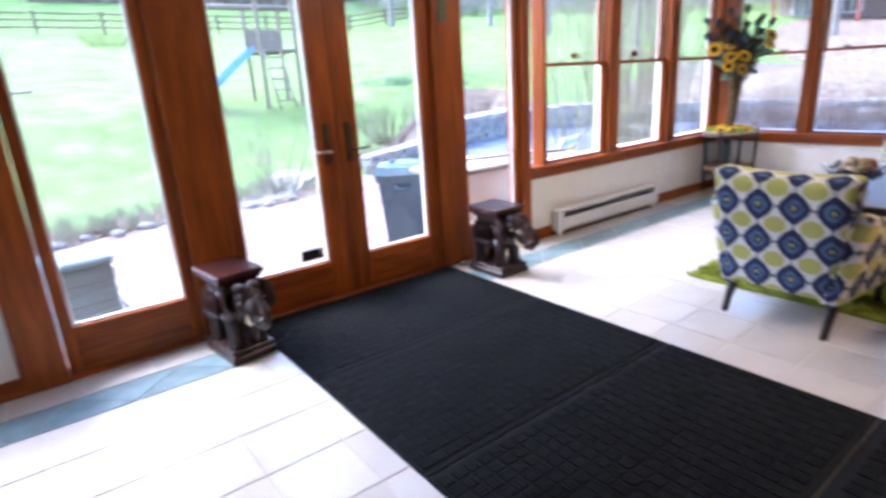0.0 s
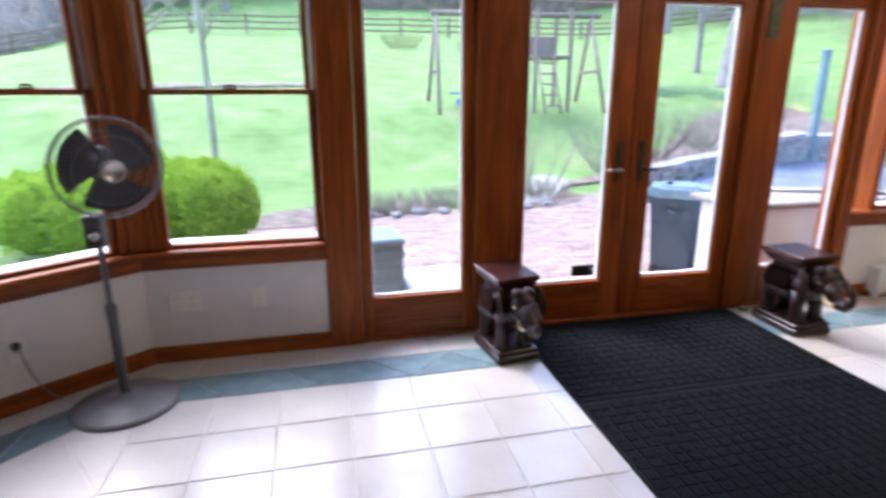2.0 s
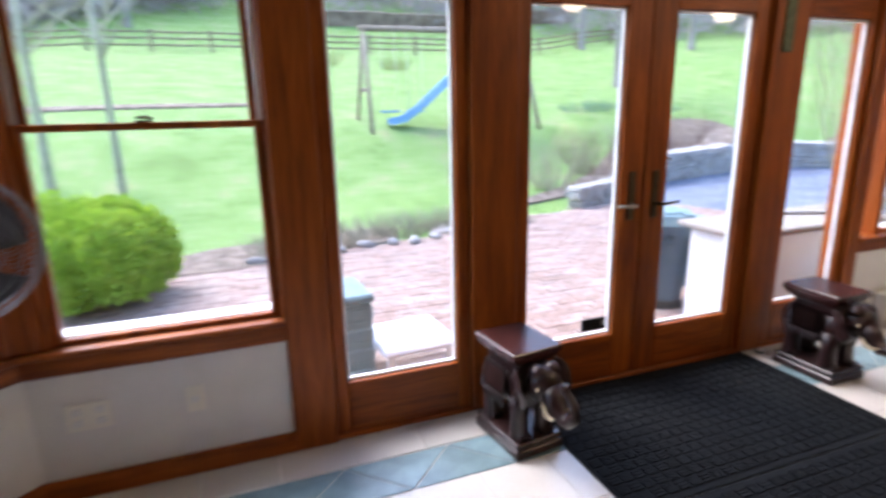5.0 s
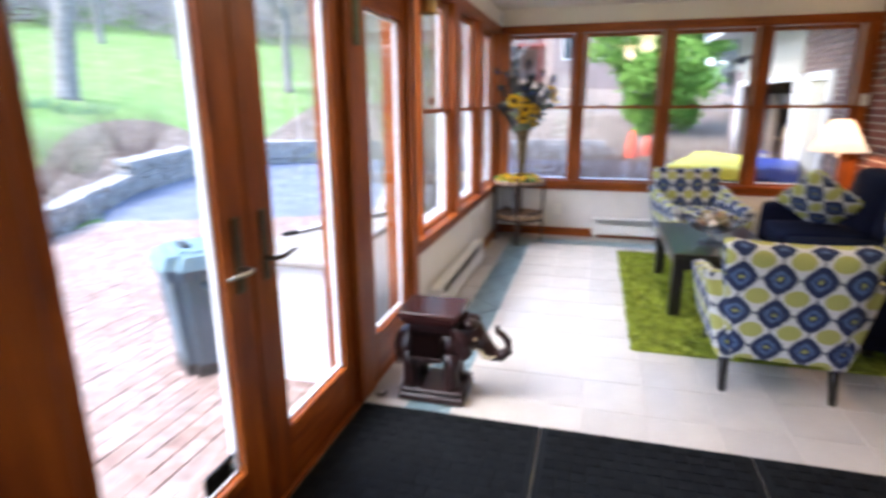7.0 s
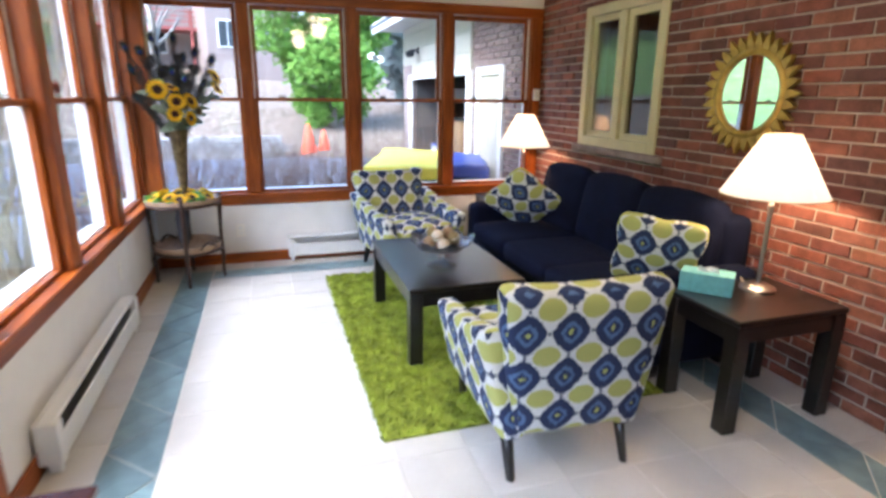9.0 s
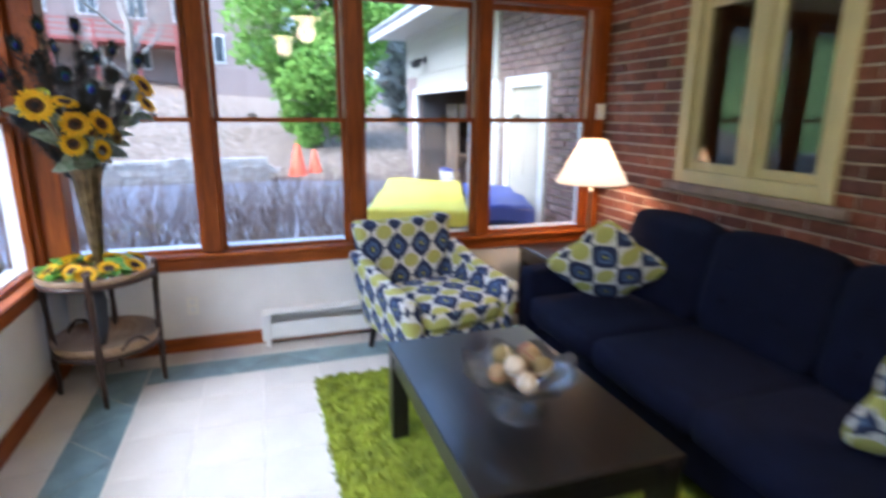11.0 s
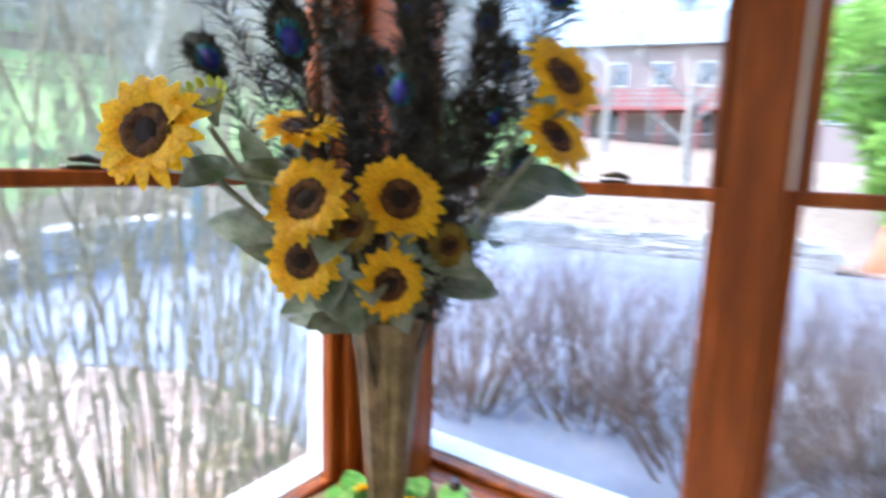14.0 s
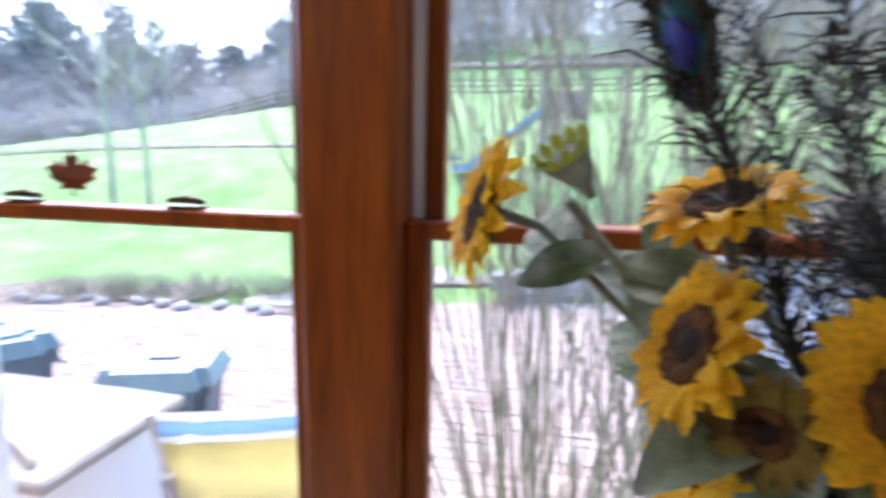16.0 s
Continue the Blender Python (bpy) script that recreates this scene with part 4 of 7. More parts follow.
for s in (-1, 1):
    hb = bmesh.new()
    tube(hb, [(s * 0.235, -0.06, 0.58), (s * 0.275, -0.05, 0.55), (s * 0.275, 0.05, 0.55), (s * 0.235, 0.06, 0.58)], 0.012, 6)
    part("handle", hb, M_CANB, can)

tub = thing("storage_tub", "low blue-grey plastic storage tub with a teal lid", "storage tub", pose(4.5, 5.3, PZ, 0, 0, 20))
part("body", tapered(0.42, 0.36, 0.52, 0.44, 0.0, 0.5, 0.05), M_CANB, tub)
part("rim", tapered(0.55, 0.47, 0.56, 0.48, 0.46, 0.51, 0.05), M_CANB, tub)
part("lid", tapered(0.6, 0.52, 0.52, 0.44, 0.51, 0.6, 0.06), M_TEAL, tub, "pale teal plastic lid")
part("lid_grip", B(-0.08, 0.08, -0.03, 0.03, 0.6, 0.612, 0.005), M_BLACK, tub)
dk = thing("storage_box", "grey-teal plastic storage box with louvred sides on the patio", "storage box", pose(1.02, 4.55, PZ, 0, 0, 4))
part("body", B(-0.17, 0.17, -0.2, 0.2, 0, 0.55, 0.012), M_TEAL, dk)
for k in range(4):
    part("louvre", B(-0.178, 0.178, -0.208, 0.208, 0.04 + k * 0.13, 0.145 + k * 0.13, 0.02), M_TEAL, dk)
part("lid", B(-0.185, 0.185, -0.215, 0.215, 0.55, 0.6, 0.015), M_TEAL, dk)
lt = thing("low_table", "low white plastic table beside the storage box", "table", pose(1.48, 4.55, PZ, 0, 0, 4))
part("tabletop", B(-0.25, 0.25, -0.25, 0.25, 0.2, 0.24, 0.015), M_WHITEP, lt)
for sx in (-1, 1):
    for sy in (-1, 1):
        part("leg", B(sx * 0.2 - 0.02, sx * 0.2 + 0.02, sy * 0.2 - 0.02, sy * 0.2 + 0.02, 0, 0.2, 0.006), M_WHITEP, lt)
ctr = thing("outdoor_counter", "white outdoor cabinet with a grey stone counter top", "counter", pose(4.42, 4.25, PZ))
part("body", B(-0.72, 0.72, -0.24, 0.24, 0, 0.76, 0.01), M_WHITEP, ctr)
part("counter_top", B(-0.8, 0.8, -0.3, 0.3, 0.76, 0.805, 0.012), M_CONC, ctr, "grey stone counter top")
for k in range(2):
    dd = part("cabinet_door", B(-0.68 + 0.7 * k, -0.02 + 0.7 * k, 0.24, 0.258, 0.06, 0.72, 0.006), M_WHITEP, ctr)
    part("knob", B(-0.1 + 0.16 * k, -0.07 + 0.16 * k, 0.258, 0.28, 0.4, 0.43, 0.006), M_STEEL, dd)
sg = thing("sling_chair", "folding chair with blue-white and pale yellow cloth on the patio", "chair", pose(5.5, 4.62, PZ, 0, 0, 22))
M_CLOTHY = plain("pale_straw_cloth", (0.62, 0.56, 0.3), 0.85, var=0.1, fine=300.0)
M_CLOTHB = plain("pale_blue_cloth", (0.35, 0.5, 0.66), 0.85, var=0.1, fine=300.0)
for s in (-1, 1):
    b = bmesh.new()
    tube(b, [(s * 0.3, 0.3, 0), (s * 0.3, -0.08, 0.4), (s * 0.3, -0.3, 0.9)], 0.014, 8)
    part("rear_frame", b, M_STEEL, sg)
    b = bmesh.new()
    tube(b, [(s * 0.27, -0.3, 0), (s * 0.27, 0.3, 0.44)], 0.014, 8)
    part("front_frame", b, M_STEEL, sg)
    part("armrest", B(s * 0.3 - 0.025, s * 0.3 + 0.025, -0.2, 0.25, 0.6, 0.625, 0.008), M_WHITEP, sg)
    b = bmesh.new()
    tube(b, [(s * 0.3, 0.22, 0.6), (s * 0.3, 0.22, 0.38)], 0.011, 6)
    part("arm_support", b, M_STEEL, sg)


def sling(pts, m, nm):
    b = bmesh.new()
    rows_ = [[b.verts.new((x, y - 0.02 * math.cos(x * 5), z)) for x in (-0.29, -0.15, 0.0, 0.15, 0.29)] for y, z in pts]
    for r0, r1 in zip(rows_, rows_[1:]):
        for k in range(4):
            b.faces.new((r0[k], r0[k + 1], r1[k + 1], r1[k])).smooth = True
    bmesh.ops.solidify(b, geom=b.faces[:], thickness=0.005)
    part(nm, b, m, sg)


sling([(-0.3, 0.9), (-0.29, 0.87), (-0.272, 0.855)], M_WHITEP, "top_hem")
sling([(-0.272, 0.853), (-0.27, 0.82), (-0.262, 0.8)], M_CLOTHB, "blue_stripe")
sling([(-0.262, 0.798), (-0.25, 0.77)], M_WHITEP, "white_stripe")
sling([(-0.25, 0.768), (-0.18, 0.62), (-0.09, 0.42)], M_CLOTHY, "back_cloth")
sling([(-0.09, 0.415), (0.1, 0.36), (0.28, 0.42)], M_CLOTHB, "seat_cloth")
pl = thing("leaning_pole", "grey metal pole lying across the counter top", "pole", pose(0, 0, 0))
b = bmesh.new()
tube(b, [(4.15, 4.5, 0.655), (5.12, 4.02, 0.655)], 0.014, 8)
part("tube", b, M_STEEL, pl)
b = bmesh.new()
tube(b, [(4.12, 4.515, 0.655), (4.22, 4.466, 0.655)], 0.0155, 8)
part("grip", b, M_BLACK, pl)

# garage, drive side
gar = thing("garage", "brick garage with cream trim, open door and shingle roof", "garage", kind="")
GYF = 0.1
part("side_wall", B(12.05, 12.75, -4.0, GYF, -0.3, 2.35, 0.01), M_HOUSE, gar)
part("pier", B(12.05, 12.6, GYF, GYF + 0.04, -0.3, 2.0, 0.01), M_HOUSE, gar)
part("near_wall", B(7.55, 9.1, -4.0, GYF - 0.02, -0.3, 2.6, 0.01), M_MORTAR, gar)
# back wall, added inner panel and ceiling carry the indoor shade as dark colour
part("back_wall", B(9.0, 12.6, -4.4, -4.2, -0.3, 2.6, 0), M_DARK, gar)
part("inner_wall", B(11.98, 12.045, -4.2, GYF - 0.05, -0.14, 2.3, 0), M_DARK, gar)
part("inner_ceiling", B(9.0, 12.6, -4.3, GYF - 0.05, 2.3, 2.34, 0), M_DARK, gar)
part("inner_floor", B(9.0, 12.6, -4.3, GYF, -0.3, -0.14, 0), M_CONC, gar)
for k in range(4):
    part("siding_board", B(9.1, 12.7, GYF - 0.02, GYF + 0.02 + 0.004 * (k % 2), 1.78 + k * 0.24, 2.016 + k * 0.24, 0.002), M_SIDING, gar)
part("opening_trim", B(12.0, 12.12, GYF + 0.02, GYF + 0.07, -0.2, 1.8, 0.006), M_WHITE, gar)
part("opening_trim", B(9.1, 12.1, GYF + 0.03, GYF + 0.07, 1.74, 1.82, 0.006), M_WHITE, gar)
part("opening_trim", B(9.02, 9.14, GYF + 0.0, GYF + 0.07, -0.2, 1.8, 0.006), M_WHITE, gar)
part("soffit", B(7.5, 13.1, GYF - 0.1, GYF + 0.5, 2.62, 2.66, 0.004), M_SIDING, gar)
part("fascia", B(7.5, 13.1, GYF + 0.5, GYF + 0.53, 2.56, 2.74, 0.006), M_WHITE, gar)
rfm = bmesh.new()
box(rfm, 7.45, 13.15, 0, 5.2, 0, 0.06, 0.01, pose(0, GYF + 0.56, 2.7, 180 - 24, 0, 0))
part("roof", rfm, M_SHINGLE, gar)
gd = part("side_door", B(8.14, 8.78, GYF - 0.03, GYF + 0.0, -0.15, 1.72, 0.006), M_SIDING, gar, "cream panelled side door")
for z0, z1 in ((0.0, 0.75), (0.9, 1.6)):
    for a in (8.2, 8.49):
        part("door_panel", B(a, a + 0.23, GYF, GYF + 0.008, z0, z1, 0.004), M_SIDING, gd)
part("door_frame", B(8.04, 8.14, GYF - 0.02, GYF + 0.03, -0.15, 1.82, 0.006), M_WHITE, gar)
part("door_frame", B(8.78, 8.88, GYF - 0.02, GYF + 0.03, -0.15, 1.82, 0.006), M_WHITE, gar)
part("door_frame", B(8.14, 8.78, GYF - 0.02, GYF + 0.03, 1.72, 1.82, 0.006), M_WHITE, gar)
sl_ = bmesh.new()
lathe(sl_, [(0, 0), (0.06, 0), (0.06, 0.02), (0.02, 0.03), (0.02, 0.1), (0, 0.1)], 14)
bmesh.ops.transform(sl_, matrix=pose(11.6, GYF + 0.03, 2.2, -90), verts=sl_.verts[:])
for s in (-1, 1):
    l2 = bmesh.new()
    lathe(l2, [(0.03, 0), (0.06, 0.14), (0.05, 0.14), (0, 0.1)], 14)
    merge(sl_, l2, pose(11.6, GYF + 0.12, 2.2, -120, s * 35, s * 40))
part("security_light", sl_, M_BLACK, gar)
# what stands in the open garage
shelf = thing("garage_shelf", "loaded dark shelf in the open garage", "shelf", pose(11.7, -1.3, -0.14, 0, 0, 90))
for z in (0.5, 1.0, 1.5):
    part("shelf_board", B(-1.0, 1.0, -0.25, 0.25, z, z + 0.03, 0.004), M_WEATHER, shelf)
for sx in (-1, 1):
    part("upright", B(sx * 0.98 - 0.02, sx * 0.98 + 0.02, -0.25, 0.25, 0, 1.75, 0.004), M_WEATHER, shelf)
rng = random.Random(31)
for z in (0.53, 1.03, 1.53):
    x = -0.9
    while x < 0.75:
        w_ = rng.uniform(0.15, 0.38)
        h = rng.uniform(0.15, 0.36)
        bxn = thing("storage_carton", "carton stored on the garage shelf", "box", pose(11.68, -1.3 + x + w_ / 2, -0.14 + z, 0, 0, 90), "garage cartons")
        part("carton_body", B(-w_ / 2, w_ / 2, -0.18, 0.18, 0, h, 0.01), rng.choice((M_CARD, M_WHITEP, M_GREYD, M_CANB, M_BLACK, M_CARD)), bxn)
        part("tape", B(-0.02, 0.02, -0.182, 0.182, h - 0.01, h + 0.002, 0), M_PLATE, bxn)
        x += w_ + rng.uniform(0.03, 0.15)
bigb = thing("cardboard_box", "large brown cardboard box in the garage", "box", pose(11.15, -0.85, -0.14, 0, 0, 82))
part("carton_body", B(-0.42, 0.42, -0.3, 0.3, 0, 1.2, 0.015), M_CARD, bigb)
part("label", B(-0.22, 0.22, 0.3, 0.304, 0.75, 0.92, 0), M_WHITEP, bigb)
ws = thing("water_cooler_stand", "small pale pedestal table with a white bottle on it", "table", pose(10.37, -0.6, -0.14))
part("tabletop", lathe(bmesh.new(), [(0, 0.99), (0.25, 0.99), (0.25, 1.02), (0, 1.02)], 24), M_TEAL, ws)
part("pedestal", lathe(bmesh.new(), [(0.16, 0), (0.16, 0.03), (0.06, 0.06), (0.05, 0.99)], 16), M_WHITEP, ws)
bt = thing("spray_bottle", "white plastic bottle standing on the pedestal table", "bottle", pose(10.38, -0.58, -0.14 + 1.02))
part("bottle_body", lathe(bmesh.new(), [(0, 0), (0.045, 0), (0.045, 0.17), (0.016, 0.22), (0.016, 0.25)], 16), M_WHITEP, bt)
part("cap", lathe(bmesh.new(), [(0.02, 0.25), (0.02, 0.29), (0, 0.29)], 12), M_BLUEP, bt)


rng = random.Random(61)
for k, (x, y, w_, h) in enumerate(((11.45, -0.15, 0.4, 0.6), (11.75, -0.3, 0.3, 0.8), (10.6, -0.95, 0.36, 0.62))):
    bxn = thing("storage_bin", "pale plastic bin stacked in the open garage", "bin", pose(x, y, -0.14, 0, 0, rng.uniform(-12, 12)), "garage bins")
    part("bin_body", tapered(w_ * 0.9, w_ * 0.7, w_, w_ * 0.8, 0, h - 0.04, 0.03), (M_WHITEP, M_WHITEP, M_TEAL)[k % 3], bxn)
    part("bin_lid", B(-w_ * 0.52, w_ * 0.52, -w_ * 0.42, w_ * 0.42, h - 0.04, h, 0.012), (M_WHITEP, M_BLUET, M_WHITEP)[k % 3], bxn)


def covered_bench(name, m, w, d, h, top, skirt, label):
    """A low table with a cloth cover: dark skirt, loose creased top."""
    cbn = thing(name, label, "covered table", m)
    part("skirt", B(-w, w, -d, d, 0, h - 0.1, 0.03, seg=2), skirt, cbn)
    b = B(-w - 0.03, w + 0.03, -d - 0.03, d + 0.03, h - 0.12, h, 0.025, seg=2)
    bmesh.ops.subdivide_edges(b, edges=[e for e in b.edges if e.calc_length() > 0.2], cuts=9, use_grid_fill=True)
    for q in b.verts:
        q.co.z += 0.03 * noise.noise(q.co * 2.4) + 0.012 * noise.noise(q.co * 9)
        q.co.y += 0.02 * noise.noise(q.co * 3.0 + Vector((5, 5, 5)))
    part("cover", b, top, cbn, smooth=True)


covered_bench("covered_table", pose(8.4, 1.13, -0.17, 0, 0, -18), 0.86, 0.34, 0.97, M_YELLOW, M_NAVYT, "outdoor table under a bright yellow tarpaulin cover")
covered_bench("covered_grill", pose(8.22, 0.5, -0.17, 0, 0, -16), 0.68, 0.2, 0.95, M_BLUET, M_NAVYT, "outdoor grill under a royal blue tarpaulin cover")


def cone(m):
    c = thing("traffic_cone", "orange plastic traffic cone above the stone wall", "traffic cone", m, "traffic cones")
    part("cone_body", lathe(bmesh.new(), [(0.3, 0.04), (0.07, 1.0), (0.05, 1.02), (0, 1.02)], 24), M_ORANGE, c)
    part("base", B(-0.36, 0.36, -0.36, 0.36, 0, 0.05, 0.02), M_ORANGE, c)
    return c


cn = cone(pose(18.5, 1.5, ground_z(18.5, 1.5) + 0.05) @ Matrix.Scale(0.8, 4))
copy_thing(cn, pose(18.7, 1.05, ground_z(18.7, 1.05) + 0.05) @ Matrix.Scale(0.8, 4))
leafy_tree(22.8, 0.3, 9.0, 2.5, 5, M_LEAF, "bright green leafy tree behind the cones", 46, 620, 0.22, 0.06)
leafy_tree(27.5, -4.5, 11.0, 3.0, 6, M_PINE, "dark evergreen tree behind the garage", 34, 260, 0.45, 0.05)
leafy_tree(24.0, -8.5, 10.0, 3.0, 7, M_LEAF, "green leafy tree behind the garage roof", 34, 260, 0.4, 0.1)


def house(m, w, d, h, wall_m, label, rows, roof_m, porch=False):
    """A far house: walls, roof, windows with frames and panes."""
    hs = thing("house", label, "house", m, "neighbouring houses")
    part("wall", B(-w / 2, w / 2, 0, d, -1.6, h, 0.02), wall_m, hs)
    rb = bmesh.new()
    vs = [rb.verts.new(p) for p in ((-w / 2 - 0.4, -0.5, h), (w / 2 + 0.4, -0.5, h), (w / 2 + 0.4, d + 0.5, h), (-w / 2 - 0.4, d + 0.5, h), (-w / 2 - 0.4, d / 2, h + d * 0.35), (w / 2 + 0.4, d / 2, h + d * 0.35))]
    for q in ((0, 1, 5, 4), (2, 3, 4, 5), (0, 4, 3), (1, 2, 5), (3, 2, 1, 0)):
        rb.faces.new([vs[i] for i in q])
    part("roof", rb, roof_m, hs)
    for z, n in rows:
        for k in range(n):
            x = -w / 2 + w * (k + 0.5) / n
            wn_ = part("window", B(x - 0.55, x + 0.55, -0.06, 0.0, z, z + 1.5, 0.02), M_WHITE, hs)
            for a, c in ((-0.47, -0.03), (0.03, 0.47)):
                part("pane", B(x + a, x + c, -0.08, -0.06, z + 0.08, z + 1.42, 0.004), M_DARKWIN, wn_)
    if porch:
        part("deck", B(-w / 2, w / 2, -2.4, -0.1, 2.3, 2.5, 0.02), M_ROOFRED, hs)
        for k in range(7):
            part("deck_post", B(-w / 2 + w * k / 6 - 0.08, -w / 2 + w * k / 6 + 0.08, -2.4, -2.24, -1.6, 3.5, 0.01), M_ROOFRED, hs)
        for z in (2.8, 3.1, 3.4):
            part("deck_rail", B(-w / 2, w / 2, -2.38, -2.3, z, z + 0.08, 0.01), M_ROOFRED, hs)
    return hs


house(pose(44, 11.5, 3.0, 0, 0, -74), 13, 9, 6.5, M_HOUSE, "taupe house with a red timber deck beyond the drive", ((1.0, 5), (4.0, 5)), M_SHINGLE, True)
house(pose(38, 3.2, 3.0, 0, 0, -80), 4.5, 8, 8.5, M_HOUSE, "tall narrow brick house beyond the leafy tree", ((1.0, 2), (4.6, 2)), M_SHINGLE)


# ---------------------------------------------------------------- furniture
def armchair(m):
    """Upholstered armchair: faces +y, its feet on z = 0."""
    ch = thing("armchair", "armchair in blue and lime ikat cloth on short black legs", "armchair", m, "ikat armchairs")
    W = 0.36
    sb = cushion(-W + 0.11, W - 0.11, -0.24, 0.36, 0.2, 0.34, 0.03, 0.005)
    part("seat_base", sb, M_IKAT, ch, uv=True)
    part("seat_cushion", cushion(-W + 0.115, W - 0.115, -0.2, 0.375, 0.335, 0.47, 0.045, 0.02), M_IKAT, ch, uv=True)
    bk = cushion(-0.31, 0.31, -0.07, 0.07, 0.0, 0.62, 0.045, 0.012)
    for v in bk.verts:
        h_ = min(1, max(0, v.co.z / 0.62))
        v.co.z += 0.03 * (v.co.x / 0.31) ** 2 * h_
        v.co.x *= 0.8 + 0.32 * h_
    bmesh.ops.transform(bk, matrix=pose(0, -0.3, 0.2, 9), verts=bk.verts[:])
    part("backrest", bk, M_IKAT, ch, uv=True)
    for s in (-1, 1):
        arm = cushion(-0.055, 0.055, -0.36, 0.36, 0.17, 0.56, 0.035, 0.008)
        for v in arm.verts:
            f = min(1.0, max(0.0, (v.co.y + 0.36) / 0.73))
            if v.co.z > 0.4:
                v.co.z += 0.11 * (1 - f) ** 2.2 - 0.03 * f
            v.co.x += s * (0.085 * (v.co.z - 0.2) / 0.4 - 0.02 * (1 - f))
        bmesh.ops.translate(arm, vec=(s * (W - 0.09), 0, 0), verts=arm.verts[:])
        part("armrest", arm, M_IKAT, ch, uv=True)
    for sx in (-1, 1):
        for sy, lean in ((0.31, 0.0), (-0.28, -0.08)):
            leg = bmesh.new()
            lathe(leg, [(0.0, 0.0), (0.019, 0.0), (0.03, 0.2), (0.0, 0.2)], 4)
            for v in leg.verts:
                v.co.y += lean * (1 - v.co.z / 0.2)
            bmesh.ops.translate(leg, vec=(sx * 0.255, sy, 0), verts=leg.verts[:])
            part("leg", leg, M_BLACKWOOD, ch)
    return ch


chair = armchair(pose(4.26, 1.545, 0, 0, 0, -93))
copy_thing(chair, pose(6.77, 1.53, 0, 0, 0, 103))

# sofa along the brick wall
sofa = thing("sofa", "navy blue cloth sofa with tufted back cushions", "sofa", pose(5.52, 0.12, 0))
SW = 1.06
part("frame", cushion(-SW, SW, 0.06, 0.86, 0.1, 0.31, 0.03, 0.004), M_NAVY, sofa)
bk = cushion(-SW + 0.04, SW - 0.04, 0.0, 0.2, 0.12, 0.86, 0.05, 0.01)
part("back", bk, M_NAVY, sofa)
for s in (-1, 1):
    part("arm", cushion(s * SW - 0.085, s * SW + 0.085, 0.04, 0.9, 0.1, 0.6, 0.05, 0.01), M_NAVY, sofa)
for k in range(3):
    a = -SW + 0.09 + k * 0.645
    part("seat_cushion", cushion(a, a + 0.64, 0.2, 0.92, 0.3, 0.455, 0.045, 0.022), M_NAVY, sofa)
    bc = cushion(a + 0.005, a + 0.635, -0.085, 0.085, 0.0, 0.5, 0.06, 0.035)
    for v in bc.verts:
        for tx in (0.16, 0.32, 0.48):
            for tz in (0.18, 0.34):
                d = math.hypot(v.co.x - a - tx, v.co.z - tz)
                if d < 0.07 and v.co.y > 0:
                    v.co.y -= 0.03 * (1 - d / 0.07)
    bmesh.ops.transform(bc, matrix=pose(0, 0.27, 0.44, 12), verts=bc.verts[:])
    cush = part("back_cushion", bc, M_NAVY, sofa)
    for tx in (0.16, 0.32, 0.48):
        for tz in (0.18, 0.34):
            bt = bmesh.new()
            blob(bt, pose(0, 0.27, 0.44, 12) @ Vector((a + tx, 0.095, tz)), (0.013, 0.008, 0.013), u=8, v=6)
            part("button", bt, M_NAVY, cush)
for sx in (-1, 1):
    for y in (0.1, 0.8):
        part("foot", B(sx * (SW - 0.06) - 0.03, sx * (SW - 0.06) + 0.03, y - 0.03, y + 0.03, 0.0 if y < 0.5 else 0.03, 0.11, 0.005), M_BLACKWOOD, sofa)


def pillow(m):
    p = thing("throw_pillow", "square throw pillow in blue and lime ikat cloth on the sofa", "pillow", m, "ikat throw pillows")
    b = cushion(-0.23, 0.23, -0.03, 0.03, -0.23, 0.23, 0.025, 0.055, 7)
    for v in b.verts:
        k = max(abs(v.co.x), abs(v.co.z)) / 0.23
        pinch = 1 - 0.10 * (1 - (min(abs(v.co.x), abs(v.co.z)) / 0.23)) * k ** 4
        v.co.x *= pinch
        v.co.z *= pinch
    part("cover", b, M_IKAT, p, uv=True)
    return p


pl = pillow(pose(6.25, 0.69, 0.665, -38, 40, 30))
copy_thing(pl, pose(4.58, 0.69, 0.68, -22, -6, 50) @ Matrix.Scale(0.92, 4))


def table(name, label, x0, x1, y0, y1, h, leg, apron=0.08, top=0.03, base=0.0, group=""):
    tb = thing(name, label, "table", pose((x0 + x1) / 2, (y0 + y1) / 2, base), group)
    w, d = (x1 - x0) / 2, (y1 - y0) / 2
    part("tabletop", B(-w, w, -d, d, h - top, h, 0.005), M_BLACKWOOD, tb)
    i = 0.012
    for q in ((-w + leg, w - leg, -d + i, -d + i + 0.02), (-w + leg, w - leg, d - i - 0.02, d - i), (-w + i, -w + i + 0.02, -d + leg, d - leg), (w - i - 0.02, w - i, -d + leg, d - leg)):
        part("apron", B(q[0], q[1], q[2], q[3], h - top - apron, h - top, 0.002), M_BLACKWOOD, tb)
    for sx in (-1, 1):
        for sy in (-1, 1):
            a, c = sx * (w - leg / 2 - 0.004), sy * (d - leg / 2 - 0.004)
            part("leg", B(a - leg / 2, a + leg / 2, c - leg / 2, c + leg / 2, 0, h - top, 0.004), M_BLACKWOOD, tb)
    return tb


table("coffee_table", "black-stained rectangular wooden coffee table on the rug", 4.92, 6.03, 1.29, 1.98, 0.455, 0.075, base=0.02)
table("end_table", "black-stained square end table beside the sofa", 3.9, 4.37, 0.14, 0.78, 0.56, 0.075, group="end tables")
